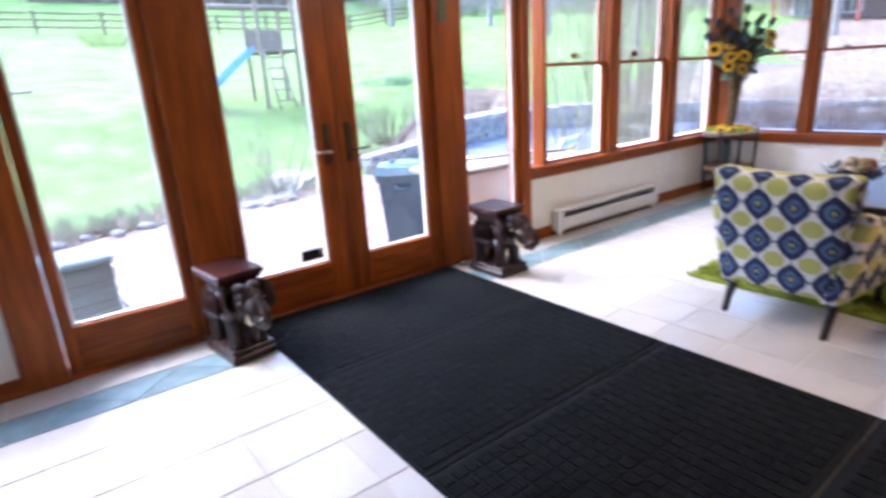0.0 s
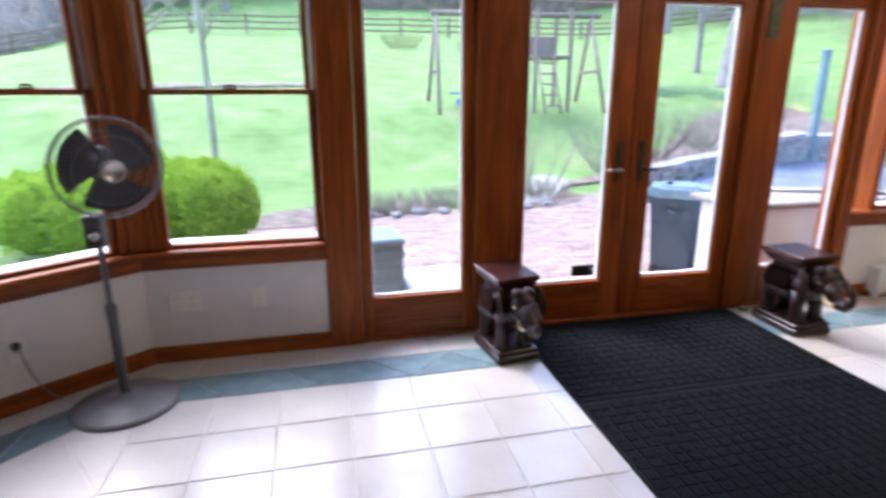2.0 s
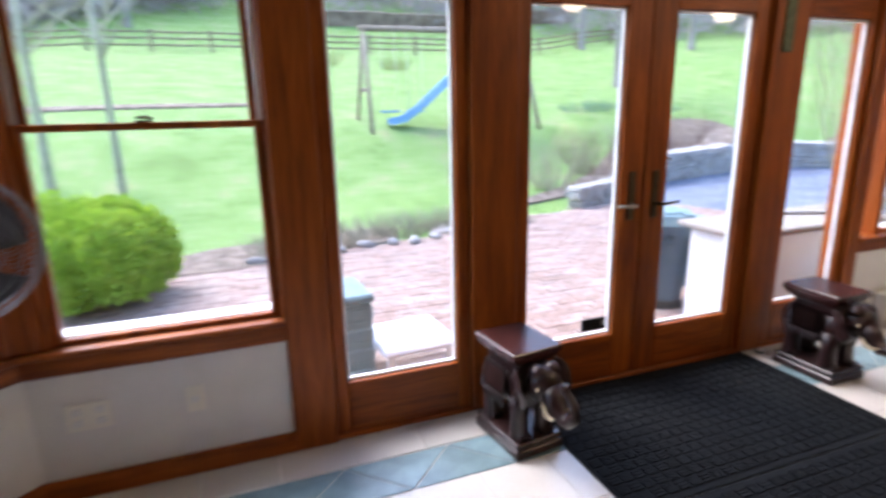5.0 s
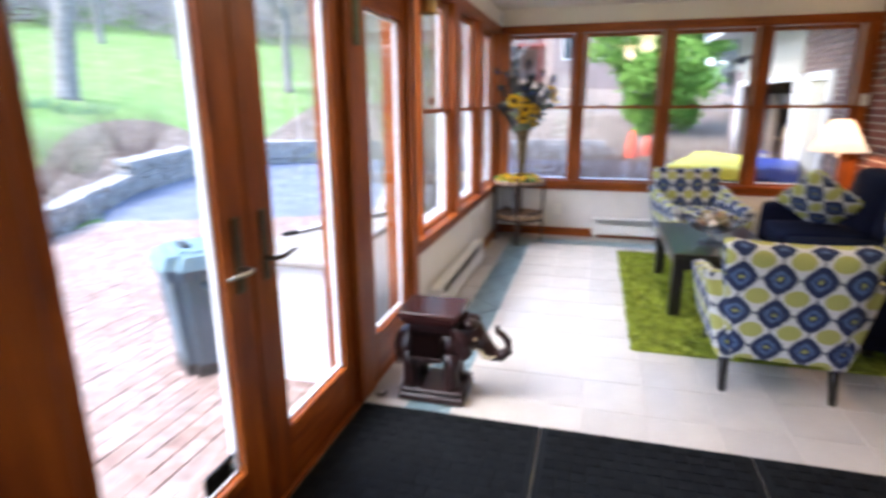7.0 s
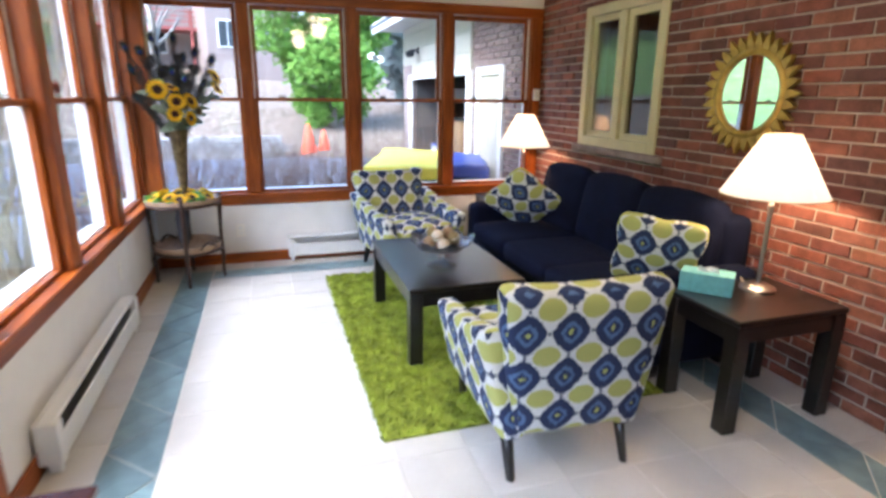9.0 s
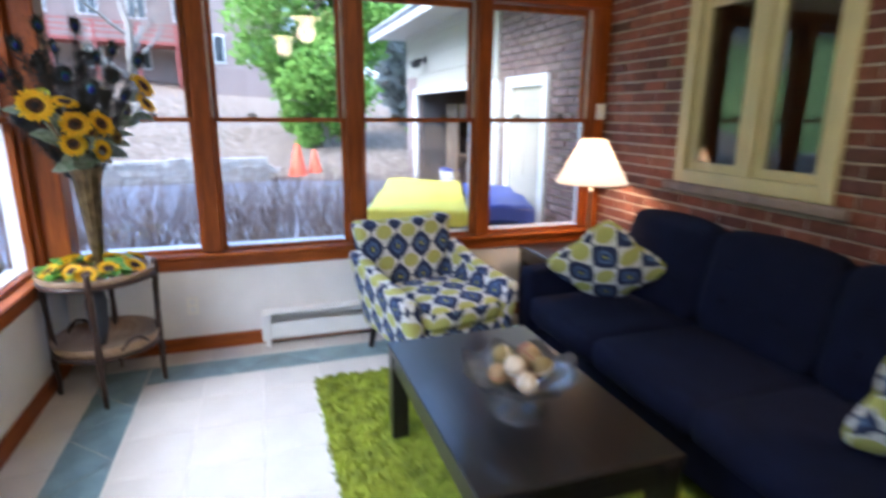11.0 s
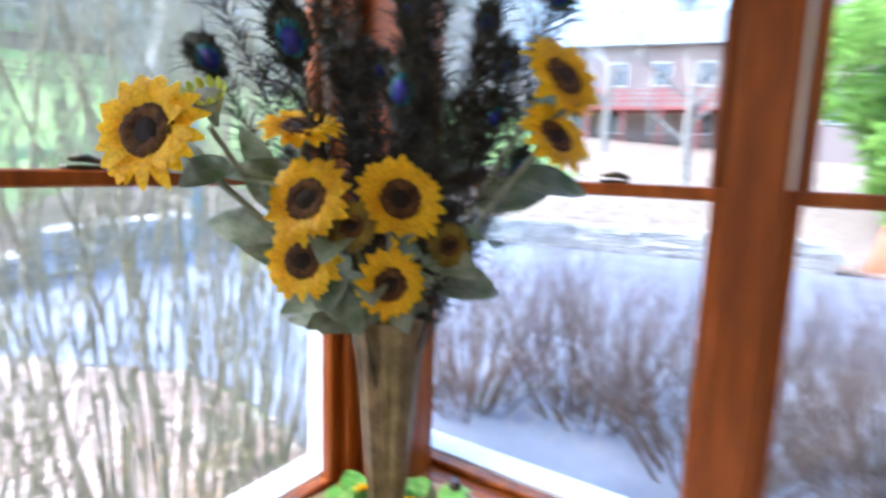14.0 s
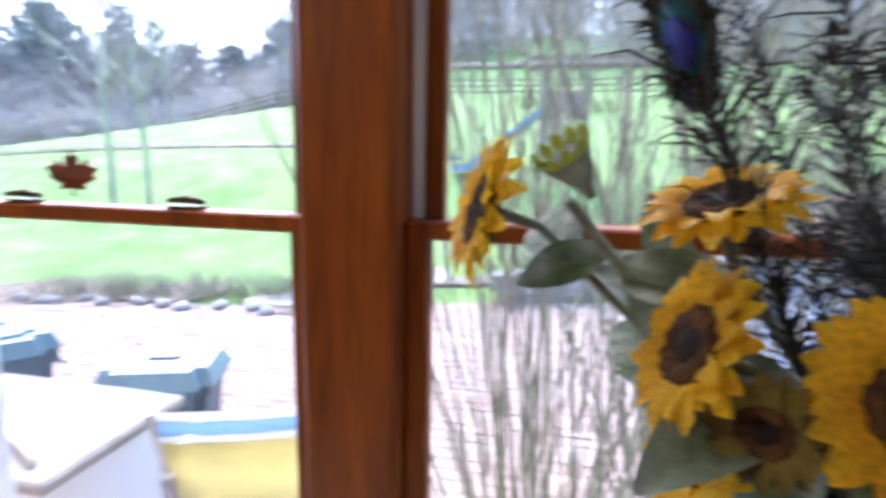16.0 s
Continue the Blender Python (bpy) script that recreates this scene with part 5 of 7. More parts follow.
table("end_table", "black-stained square end table by the end window", 6.76, 7.26, 0.12, 0.72, 0.56, 0.06, group="end tables")

# shag rug: a base and tufts
rug = thing("rug", "lime green shag rug under the coffee table", "rug", kind="")
RX0, RX1, RY0, RY1 = 4.3, 6.68, 0.78, 2.255
part("backing", B(RX0, RX1, RY0, RY1, 0.0, 0.014, 0.003), M_RUG, rug)
rng = random.Random(5)
tv, tf = [], []
for _ in range(15000):
    x, y = rng.uniform(RX0 - 0.01, RX1 + 0.01), rng.uniform(RY0, RY1 + 0.01)
    if y < 1.2 and rng.random() < 0.7:
        continue
    a, h, ln = rng.uniform(0, 6.28), rng.uniform(0.02, 0.034), rng.uniform(0.01, 0.03)
    dx, dy = math.cos(a), math.sin(a)
    n0 = len(tv)
    tv += [(x - dy * 0.006, y + dx * 0.006, 0.01), (x + dy * 0.006, y - dx * 0.006, 0.01), (x + dx * ln, y + dy * ln, h), (x + dx * ln * 0.4 - dy * 0.005, y + dy * ln * 0.4 + dx * 0.005, h)]
    tf += [(n0, n0 + 1, n0 + 2, n0 + 3)]
me = bpy.data.meshes.new("pile")
me.from_pydata(tv, [], tf)
me.materials.append(M_RUG)
pile = tagged(new("pile", me), kind="stuff")
pile.parent = rug

# entrance mats: ribbed rubber-backed carpet with a herringbone of raised bars
m_, t_, b_ = mat("charcoal_mat", 0.9)
nz = node(t_, "ShaderNodeTexNoise", Scale=350.0, Detail=3.0)
n4 = node(t_, "ShaderNodeTexNoise", Scale=3.0, Detail=5.0)
t_.links.new(coords(t_), nz.inputs["Vector"])
t_.links.new(coords(t_), n4.inputs["Vector"])
t_.links.new(mixc(t_, 1.0, ramp(t_, n4.outputs[0], [(0.3, (0.0055, 0.0075, 0.0105)), (0.7, (0.01, 0.0135, 0.0175))]), ramp(t_, nz.outputs[0], [(0.3, (0.5, 0.5, 0.5)), (0.7, (1, 1, 1))]), "MULTIPLY"), b_.inputs["Base Color"])
bump(t_, b_, nz.outputs[0], 0.5, 0.003)
M_MAT = m_
b_.inputs["Specular IOR Level"].default_value = 0.2


def door_mat(m, w, d, label):
    mt = thing("door_mat", label, "mat", m, "entrance mats")
    part("backing", B(-w / 2, w / 2, -d / 2, d / 2, 0, 0.007, 0.002), M_MAT, mt)
    v, f = [], []
    def slab(cx, cy, a, c, h):
        n0 = len(v)
        v.extend([(cx + sx * a, cy + sy * c, z) for z in (0.006, h) for sx, sy in ((-1, -1), (1, -1), (1, 1), (-1, 1))])
        f.extend([(n0 + 4, n0 + 5, n0 + 6, n0 + 7)] + [(n0 + k, n0 + (k + 1) % 4, n0 + 4 + (k + 1) % 4, n0 + 4 + k) for k in range(4)])
    slab(0, 0, w / 2 - 0.006, d / 2 - 0.006, 0.009)
    n, p = int((w - 0.03) / 0.06), 0.06
    m2 = int((d - 0.03) / p)
    for i in range(n):
        for j in range(m2):
            cx, cy = (i - (n - 1) / 2) * p, (j - (m2 - 1) / 2) * p
            for k in (-1, 0, 1):
                if (i + j) % 2:
                    slab(cx + k * 0.017, cy, 0.006, 0.026, 0.0165)
                else:
                    slab(cx, cy + k * 0.017, 0.026, 0.006, 0.0165)
    q = bpy.data.meshes.new("ribs")
    q.from_pydata(v, [], f)
    q.materials.append(M_MAT)
    r = tagged(new("ribs", q), kind="stuff")
    r.parent = mt
    return mt


dm = door_mat(pose(2.545, 3.17, 0), 1.53, 0.9, "charcoal ribbed entrance mat laid before the doors")
for y in (2.266, 1.362):
    copy_thing(dm, pose(2.545, y, 0))
door_mat(pose(2.545, 0.505, 0), 1.53, 0.806, "charcoal ribbed entrance mat by the brick wall")


# carved elephants
def elephant(m):
    """A carved elephant on a plinth, facing -y, with a stepped stool top on its back."""
    bm = bmesh.new()
    box(bm, -0.125, 0.125, -0.175, 0.175, 0.0, 0.04, 0.007)
    box(bm, -0.115, 0.115, -0.165, 0.165, 0.04, 0.05, 0.004)
    box(bm, -0.12, 0.12, -0.17, 0.17, 0.05, 0.068, 0.006)
    blob(bm, (0, 0.03, 0.262), (0.108, 0.172, 0.1), u=24, v=16)
    blob(bm, (0, 0.13, 0.25), (0.102, 0.09, 0.105), u=20, v=14)
    blob(bm, (0, -0.09, 0.275), (0.1, 0.09, 0.095), u=20, v=14)
    for sx in (-1, 1):
        for y, r in ((-0.1, 0.04), (0.115, 0.044)):
            tube(bm, [(sx * 0.064, y, 0.066), (sx * 0.064, y, 0.09), (sx * 0.064, y + 0.004, 0.16), (sx * 0.06, y, 0.25)], [r * 1.18, r * 1.02, r * 0.92, r * 1.35], 14)
            for q in (-1, 0, 1):
                blob(bm, (sx * 0.064 + q * 0.022, y - 0.042, 0.078), (0.012, 0.011, 0.012), u=8, v=6)
        ear = bmesh.new()
        bmesh.ops.create_uvsphere(ear, u_segments=18, v_segments=10, radius=1)
        for v in ear.verts:
            fold = 0.012 * math.sin(v.co.z * 6) * v.co.y
            v.co = Vector((v.co.x * 0.012 + 0.03 * v.co.y ** 2 + fold, v.co.y * 0.066, v.co.z * 0.085 - 0.02 * v.co.y ** 2))
        for f in ear.faces:
            f.smooth = True
        merge(bm, ear, pose(sx * 0.1, -0.14, 0.31, 0, sx * 14, sx * 38))
        tube(bm, [(sx * 0.032, -0.225, 0.272), (sx * 0.05, -0.265, 0.238), (sx * 0.052, -0.305, 0.238), (sx * 0.05, -0.325, 0.25)], [0.012, 0.011, 0.007, 0.003], 8, slot=2)
        blob(bm, (sx * 0.064, -0.222, 0.33), (0.008, 0.009, 0.008), u=8, v=6, slot=2)
        blob(bm, (sx * 0.036, -0.185, 0.385), (0.036, 0.045, 0.03), u=12, v=8)
        # saddle cloth: a raised panel with a beaded hem and tassels
        cloth = bmesh.new()
        rows = [[cloth.verts.new((sx * (0.1 + 0.022 * math.sin(1.2 * k / 6 + 0.5)), -0.06 + 0.17 * j / 8, 0.36 - 0.026 * k)) for j in range(9)] for k in range(6)]
        for r0, r1 in zip(rows, rows[1:]):
            for j in range(8):
                cloth.faces.new((r0[j], r0[j + 1], r1[j + 1], r1[j])).smooth = True
        bmesh.ops.solidify(cloth, geom=cloth.faces[:], thickness=0.007)
        merge(bm, cloth)
        for k in range(11):
            blob(bm, (sx * 0.124, -0.06 + k * 0.017, 0.23), (0.007, 0.008, 0.008), u=8, v=6)
        for k in range(6):
            tube(bm, [(sx * 0.122, -0.05 + k * 0.03, 0.225), (sx * 0.118, -0.05 + k * 0.03, 0.195)], [0.006, 0.009], 6)
        for k in range(9):
            a = -0.9 + 0.225 * k
            blob(bm, (sx * (0.088 + 0.01 * math.cos(a)), -0.125 + 0.01 * math.sin(a * 2), 0.3 - 0.024 * (k - 4)), (0.009, 0.008, 0.009), u=8, v=6)
    blob(bm, (0, -0.185, 0.325), (0.074, 0.078, 0.08), u=20, v=14)
    trunk = [(0, -0.22, 0.315), (0, -0.265, 0.268), (0, -0.305, 0.236), (0, -0.345, 0.232), (0, -0.378, 0.262), (0, -0.378, 0.308), (0, -0.348, 0.338), (0, -0.322, 0.352), (0, -0.318, 0.378)]
    tube(bm, trunk, [0.054, 0.044, 0.035, 0.029, 0.025, 0.021, 0.017, 0.014, 0.016], 14)
    for p, r in zip(trunk[1:6], (0.046, 0.037, 0.031, 0.027, 0.023)):
        blob(bm, p, (r, r * 0.45, r), u=12, v=8)
    tube(bm, [(0, 0.2, 0.3), (0, 0.222, 0.24), (0, 0.214, 0.16), (0, 0.21, 0.13)], [0.014, 0.011, 0.008, 0.013], 8)
    box(bm, -0.085, 0.085, -0.1, 0.125, 0.335, 0.385, 0.008)
    n0 = len(bm.faces)
    box(bm, -0.1, 0.1, -0.115, 0.14, 0.385, 0.405, 0.006)
    box(bm, -0.118, 0.118, -0.135, 0.16, 0.405, 0.425, 0.006)
    box(bm, -0.127, 0.127, -0.145, 0.17, 0.425, 0.455, 0.005)
    bm.faces.ensure_lookup_table()
    for f in bm.faces[n0:]:
        f.material_index = 1
    ob = part("elephant_stool", bm, [M_CARVED, M_REDWOOD, M_IVORY])
    ob.matrix_basis = m
    return tagged(ob, "dark carved wooden elephant stool with a flat top beside the doors", "statue", "elephant stools")


el = elephant(pose(1.635, 3.355, 0, 0, 0, 7) @ Matrix.Diagonal((1.0, 1.0, 1.06, 1)))
e2_ = el.copy()
scene.collection.objects.link(e2_)
e2_.matrix_basis = pose(3.515, 3.29, 0, 0, 0, 0) @ Matrix.Diagonal((1.06, 1.0, 1.08, 1))


# table lamps with glowing cone shades
def table_lamp(m):
    lp = thing("table_lamp", "lit nickel table lamp with a cream cone shade", "lamp", m, "nickel table lamps")
    b = bmesh.new()
    lathe(b, [(0, 0), (0.085, 0), (0.085, 0.008), (0.075, 0.016), (0.045, 0.03), (0.02, 0.036), (0, 0.036)], 32)
    part("base", b, M_STEEL, lp, smooth=True)
    part("stem", lathe(bmesh.new(), [(0.011, 0.03), (0.011, 0.4), (0.016, 0.41), (0.016, 0.43), (0.009, 0.44), (0.009, 0.56), (0, 0.56)], 16), M_STEEL, lp)
    sh = bmesh.new()
    lathe(sh, [(0.236, 0.48), (0.078, 0.765)], 48)
    bmesh.ops.solidify(sh, geom=sh.faces[:], thickness=0.003)
    part("shade", sh, M_SHADE, lp, "cream cone shade glowing from within", smooth=True)
    for r, z in ((0.237, 0.48), (0.079, 0.765)):
        rims = bmesh.new()
        tube(rims, [(r * math.cos(k * 0.1963), r * math.sin(k * 0.1963), z) for k in range(33)], 0.003, 6, caps=False)
        part("shade_rim", rims, M_IVORY, lp)
    sp = bmesh.new()
    for k in range(3):
        tube(sp, [(0, 0, 0.6), (0.078 * math.cos(k * 2.09), 0.078 * math.sin(k * 2.09), 0.76)], 0.002, 5)
    part("spider", sp, M_STEEL, lp)
    cd = bmesh.new()
    tube(cd, [(0.08, 0.0, 0.006), (0.16, -0.05, 0.006), (0.21, -0.12, 0.006)], 0.004, 6)
    part("cord", cd, M_PLATE, lp)
    ld = bpy.data.lights.new("bulb", "POINT")
    ld.energy, ld.color, ld.shadow_soft_size = LAMP, (1.0, 0.62, 0.33), 0.035
    lo = new("bulb", ld)
    lo.parent = lp
    lo.location = (0, 0, 0.6)
    return lp


tl = table_lamp(pose(4.23, 0.345, 0.56))
copy_thing(tl, pose(6.93, 0.37, 0.56, 0, 0, 200))

# floor fan
M_BLADE = plain("grey_fan_plastic", (0.06, 0.06, 0.065), 0.45)
fan = thing("floor_fan", "grey pedestal fan with a round wire guard, switched off", "fan", pose(-0.31, 3.2, 0))
bb = bmesh.new()
lathe(bb, [(0.235, 0), (0.235, 0.012), (0.21, 0.022), (0.12, 0.034), (0.04, 0.05), (0.03, 0.07), (0, 0.07)], 48)
part("base", bb, M_GREY, fan, smooth=True)
part("lower_pole", lathe(bmesh.new(), [(0.022, 0.05), (0.022, 0.45), (0.025, 0.46), (0.025, 0.5), (0.02, 0.51)], 16), M_GREYD, fan)
part("upper_pole", lathe(bmesh.new(), [(0.0135, 0.45), (0.0135, 0.8)], 12), M_GREYD, fan)
part("control_box", B(-0.035, 0.035, -0.06, 0.03, 0.78, 0.93, 0.015, seg=2), M_GREYD, fan)
kn = bmesh.new()
lathe(kn, [(0.018, 0), (0.018, 0.02), (0.012, 0.026), (0, 0.026)], 16)
bmesh.ops.transform(kn, matrix=pose(0.01, -0.058, 0.84, 90), verts=kn.verts[:])
part("knob", kn, M_STEEL, fan)
HEAD = pose(0.125, -0.12, 1.135, 90 + 7, 0, 32) @ Matrix.Scale(0.93, 4)
hd = bmesh.new()
lathe(hd, [(0, -0.24), (0.05, -0.23), (0.075, -0.13), (0.075, -0.06), (0, -0.06)], 20)
bmesh.ops.transform(hd, matrix=HEAD, verts=hd.verts[:])
part("motor", hd, M_GREY, fan, smooth=True)
gd = bmesh.new()
for r, z in ((0.222, 0.0), (0.219, 0.03), (0.219, -0.03), (0.15, 0.062), (0.15, -0.07)):
    tube(gd, [(r * math.cos(k * 0.1309), r * math.sin(k * 0.1309), z) for k in range(49)], 0.0035 if r > 0.2 else 0.0018, 5, caps=False)
for k in range(60):
    a = k * 6.28318 / 60
    c, s = math.cos(a), math.sin(a)
    c2, s2 = math.cos(a + 0.35), math.sin(a + 0.35)
    tube(gd, [(0.05 * c, 0.05 * s, 0.072), (0.13 * math.cos(a + 0.2), 0.13 * math.sin(a + 0.2), 0.066), (0.21 * c2, 0.21 * s2, 0.03)], 0.0009, 3, caps=False)
    if k % 2:
        tube(gd, [(0.07 * c, 0.07 * s, -0.075), (0.15 * c, 0.15 * s, -0.07), (0.22 * c, 0.22 * s, -0.02)], 0.0009, 3, caps=False)
bmesh.ops.transform(gd, matrix=HEAD, verts=gd.verts[:])
part("guard", gd, M_GREY, fan, "round chrome wire guard")
cap = lathe(bmesh.new(), [(0.05, 0.066), (0.05, 0.078), (0.04, 0.084), (0.036, 0.078), (0, 0.078)], 28)
bmesh.ops.transform(cap, matrix=HEAD, verts=cap.verts[:])
part("guard_badge", cap, M_STEEL, fan)
for k in range(3):
    bl = bmesh.new()
    g = [[None] * 7 for _ in range(7)]
    for i in range(7):
        for j in range(7):
            r = 0.04 + 0.155 * i / 6
            a = -0.8 + (1.62 - 0.25 * (i / 6 - 0.6) ** 2) * j / 6 + 0.25 * i / 6
            g[i][j] = bl.verts.new((r * math.cos(a), r * math.sin(a), 0.028 * (j / 3 - 1)))
    for i in range(6):
        for j in range(6):
            bl.faces.new((g[i][j], g[i + 1][j], g[i + 1][j + 1], g[i][j + 1])).smooth = True
    bmesh.ops.solidify(bl, geom=bl.faces[:], thickness=0.003)
    bmesh.ops.transform(bl, matrix=HEAD @ Matrix.Rotation(k * 2.0944 + 0.5, 4, "Z"), verts=bl.verts[:])
    part("blade", bl, M_BLADE, fan, "dark grey plastic blade")


# electric baseboard heaters
def heater(m, w, label):
    h = thing("baseboard_heater", label, "heater", m, "baseboard heaters")
    part("back_panel", B(0, w, -0.012, 0.0, 0.05, 0.235, 0.002), M_WHITE, h)
    part("top_cover", B(0.004, w - 0.004, -0.075, -0.012, 0.215, 0.235, 0.006), M_WHITE, h)
    part("front_panel", B(0.06, w - 0.06, -0.085, -0.075, 0.065, 0.165, 0.004), M_WHITE, h)
    part("lower_lip", B(0.06, w - 0.06, -0.08, -0.02, 0.05, 0.06, 0.002), M_WHITE, h)
    for a in (0, w - 0.06):
        part("end_cap", B(a, a + 0.06, -0.088, -0.012, 0.045, 0.232, 0.006), M_WHITE, h)
    fins = bmesh.new()
    for k in range(int((w - 0.14) / 0.02)):
        box(fins, 0.07 + k * 0.02, 0.072 + k * 0.02, -0.07, -0.02, 0.09, 0.18)
    f = part("fins", fins, M_STEEL, h)
    f["kind"] = "stuff"
    for a in (0.02, w - 0.05):
        part("foot", B(a, a + 0.03, -0.07, -0.02, 0.0, 0.048, 0.003), M_WHITE, h)
    return h


heater(pose(4.46, GY - 0.05, 0), 1.5, "long white enamel baseboard heater under the windows")
heater(E_M @ pose(-2.53, -0.05, 0), 1.2, "white enamel baseboard heater under the end windows")


# ---------------------------------------------------------------- the house window in the brick
M_ROOMW = plain("dim_room_paint", (0.3, 0.22, 0.15), 0.9)
bwin = thing("window_5", "cream painted casement window in the brick wall", "window", Matrix.Translation((-0.085, BY, 0)), kind=ROOM)
for a, c, z0, z1 in ((5.60, 5.68, 1.09, 2.19), (6.54, 6.62, 1.09, 2.19), (5.68, 6.54, 1.09, 1.165), (5.68, 6.54, 2.115, 2.19)):
    part("casing", B(a, c, -0.12, 0.022, z0, z1, 0.006), M_CREAM, bwin)
part("centre_post", B(6.07, 6.15, -0.1, 0.015, 1.165, 2.115, 0.006), M_CREAM, bwin)
part("brick_sill", B(5.52, 6.7, -0.05, 0.035, 1.03, 1.088, 0.01), M_HOUSE, bwin)
for a, c in ((5.68, 6.07), (6.15, 6.54)):
    fr = bmesh.new()
    for q in ((a, a + 0.05, 1.165, 2.115), (c - 0.05, c, 1.165, 2.115), (a + 0.05, c - 0.05, 1.165, 1.215), (a + 0.05, c - 0.05, 2.065, 2.115)):
        box(fr, q[0], q[1], -0.06, -0.012, q[2], q[3], 0.005)
    s_ = part("casement", fr, M_CREAM, bwin)
    part("pane", B(a + 0.05, c - 0.05, -0.036, -0.032, 1.215, 2.065, 0), M_OLDGLASS, s_)
inner = struct("house_interior", "dim brown room behind the brick wall's window", "room")
for q in ((4.6, 7.2, -2.3, -2.2, 0, 2.5), (4.5, 4.6, -2.3, -0.21, 0, 2.5), (7.2, 7.3, -2.3, -0.21, 0, 2.5), (4.5, 7.3, -2.3, -0.21, 2.5, 2.6), (4.5, 7.3, -2.3, -0.21, -0.1, 0)):
    part("room_wall", B(*q, 0), M_ROOMW, inner)

# ---------------------------------------------------------------- sun mirror
M_MIRROR, t_, b_ = mat("silvered_mirror", 0.01, 1.0)
b_.inputs["Base Color"].default_value = (0.9, 0.91, 0.9, 1)
M_GOLD = plain("matt_gold_leaf", (0.5, 0.34, 0.08), 0.42, 0.75, var=0.2, scale=25.0)
mir = thing("sunburst_mirror", "round mirror in a gold sunburst leaf frame on the brick", "mirror", pose(4.75, BY + 0.012, 1.51, -90))
gdisc = lathe(bmesh.new(), [(0.0, 0.012), (0.215, 0.012), (0.215, 0.0), (0.0, 0.0)], 48)
for f_ in gdisc.faces:
    f_.smooth = False
part("glass_disc", gdisc, M_MIRROR, mir)
rg = bmesh.new()
lathe(rg, [(0.205, 0.012), (0.208, 0.028), (0.222, 0.034), (0.24, 0.028), (0.25, 0.0), (0.205, 0.0)], 48)
part("ring", rg, M_GOLD, mir, smooth=True)
for k in range(30):
    b = bmesh.new()
    ln = 0.1 if k % 2 else 0.085
    pts = [(0.235, -0.02), (0.26, -0.026), (0.29, -0.016), (0.235 + ln, 0.004), (0.3, 0.016), (0.265, 0.024), (0.235, 0.02)]
    top = [b.verts.new((x, y, 0.022 + 0.012 * math.sin((x - 0.235) * 25))) for x, y in pts]
    low = [b.verts.new((x, y, 0.004)) for x, y in pts]
    b.faces.new(top)
    b.faces.new(low[::-1])
    for i in range(len(pts)):
        b.faces.new((low[i], low[(i + 1) % len(pts)], top[(i + 1) % len(pts)], top[i]))
    bmesh.ops.rotate(b, cent=(0, 0, 0), matrix=Matrix.Rotation(k * 6.28318 / 30, 3, "Z"), verts=b.verts[:])
    part("ray", b, M_GOLD, mir)

# ---------------------------------------------------------------- small fittings
def plate(m, w, label, kind_):
    p = thing("wall_outlet", label, "outlet", m, "wall plates")
    part("cover_plate", B(-w / 2, w / 2, -0.006, 0, -0.057, 0.057, 0.003), M_PLATE, p)
    n = max(1, round(w / 0.07))
    for k in range(n):
        x = -w / 2 + w * (k + 0.5) / n
        for z in ((-0.024, 0.024) if kind_ == "outlet" else (0.0,)):
            part("socket", B(x - 0.016, x + 0.016, -0.009, -0.006, z - 0.014, z + 0.014, 0.003), M_WHITE, p)
    return p


plate(N_M @ pose(-0.1, -0.032, 0.345), 0.16, "double ivory outlet plate on the low white wall", "outlet")
plate(N_M @ pose(0.28, -0.032, 0.34), 0.07, "white switch plate on the low white wall", "switch")
plate(NW_M @ pose(-0.6, -0.03, 0.3), 0.075, "white outlet with a black plug on the angled wall", "outlet")
plate(NW_M @ pose(-0.97, -0.03, 0.3), 0.075, "white outlet plate on the angled wall", "outlet")
plate(N_M @ pose(6.1, -0.03, 0.36), 0.07, "white outlet plate above the long heater", "outlet")
plate(E_M @ pose(-2.93, -0.03, 0.3), 0.07, "white outlet plate under the end window", "outlet")
pg = thing("power_cord", "black plug and hanging cord of the fan", "cord", NW_M @ pose(-0.6, -0.03, 0.3))
part("plug", B(-0.016, 0.016, -0.045, -0.009, 0.008, 0.042, 0.006), M_BLACK, pg)
b = bmesh.new()
tube(b, [(0, -0.045, 0.025), (0.01, -0.06, -0.02), (0.03, -0.05, -0.12), (0.07, -0.05, -0.22), (0.12, -0.07, -0.283)], 0.004, 6)
part("cord", b, M_GREY, pg)
th = thing("thermostat", "small white thermostat box on the corner post", "thermostat", pose(7.315, 0.085, 1.5))
part("housing", B(-0.025, 0.0, -0.035, 0.035, -0.055, 0.055, 0.006), M_PLATE, th)
part("dial", B(-0.03, -0.025, -0.02, 0.02, -0.03, -0.01, 0.002), M_WHITE, th)
ds = thing("door_stop", "small chrome door stop on the floor by the doors", "door stop", pose(3.4, 3.56, 0))
part("dome", lathe(bmesh.new(), [(0.026, 0), (0.026, 0.012), (0.018, 0.03), (0, 0.038)], 20), M_STEEL, ds)
part("rubber_ring", lathe(bmesh.new(), [(0.027, 0.012), (0.031, 0.018), (0.025, 0.024)], 20), M_BLACK, ds)
M_VERD = plain("verdigris_bronze", (0.1, 0.12, 0.07), 0.5, 0.5, var=0.3, scale=30.0)
vc = thing("door_bell_plate", "greenish bronze hanging plate on the door post", "door plate", N_M @ pose(3.35, -0.056, 1.9))
part("strip", B(-0.035, 0.035, -0.012, 0, -0.16, 0.17, 0.004), M_VERD, vc)
part("screw", B(-0.006, 0.006, -0.015, -0.012, 0.13, 0.142, 0.002), M_STEEL, vc)
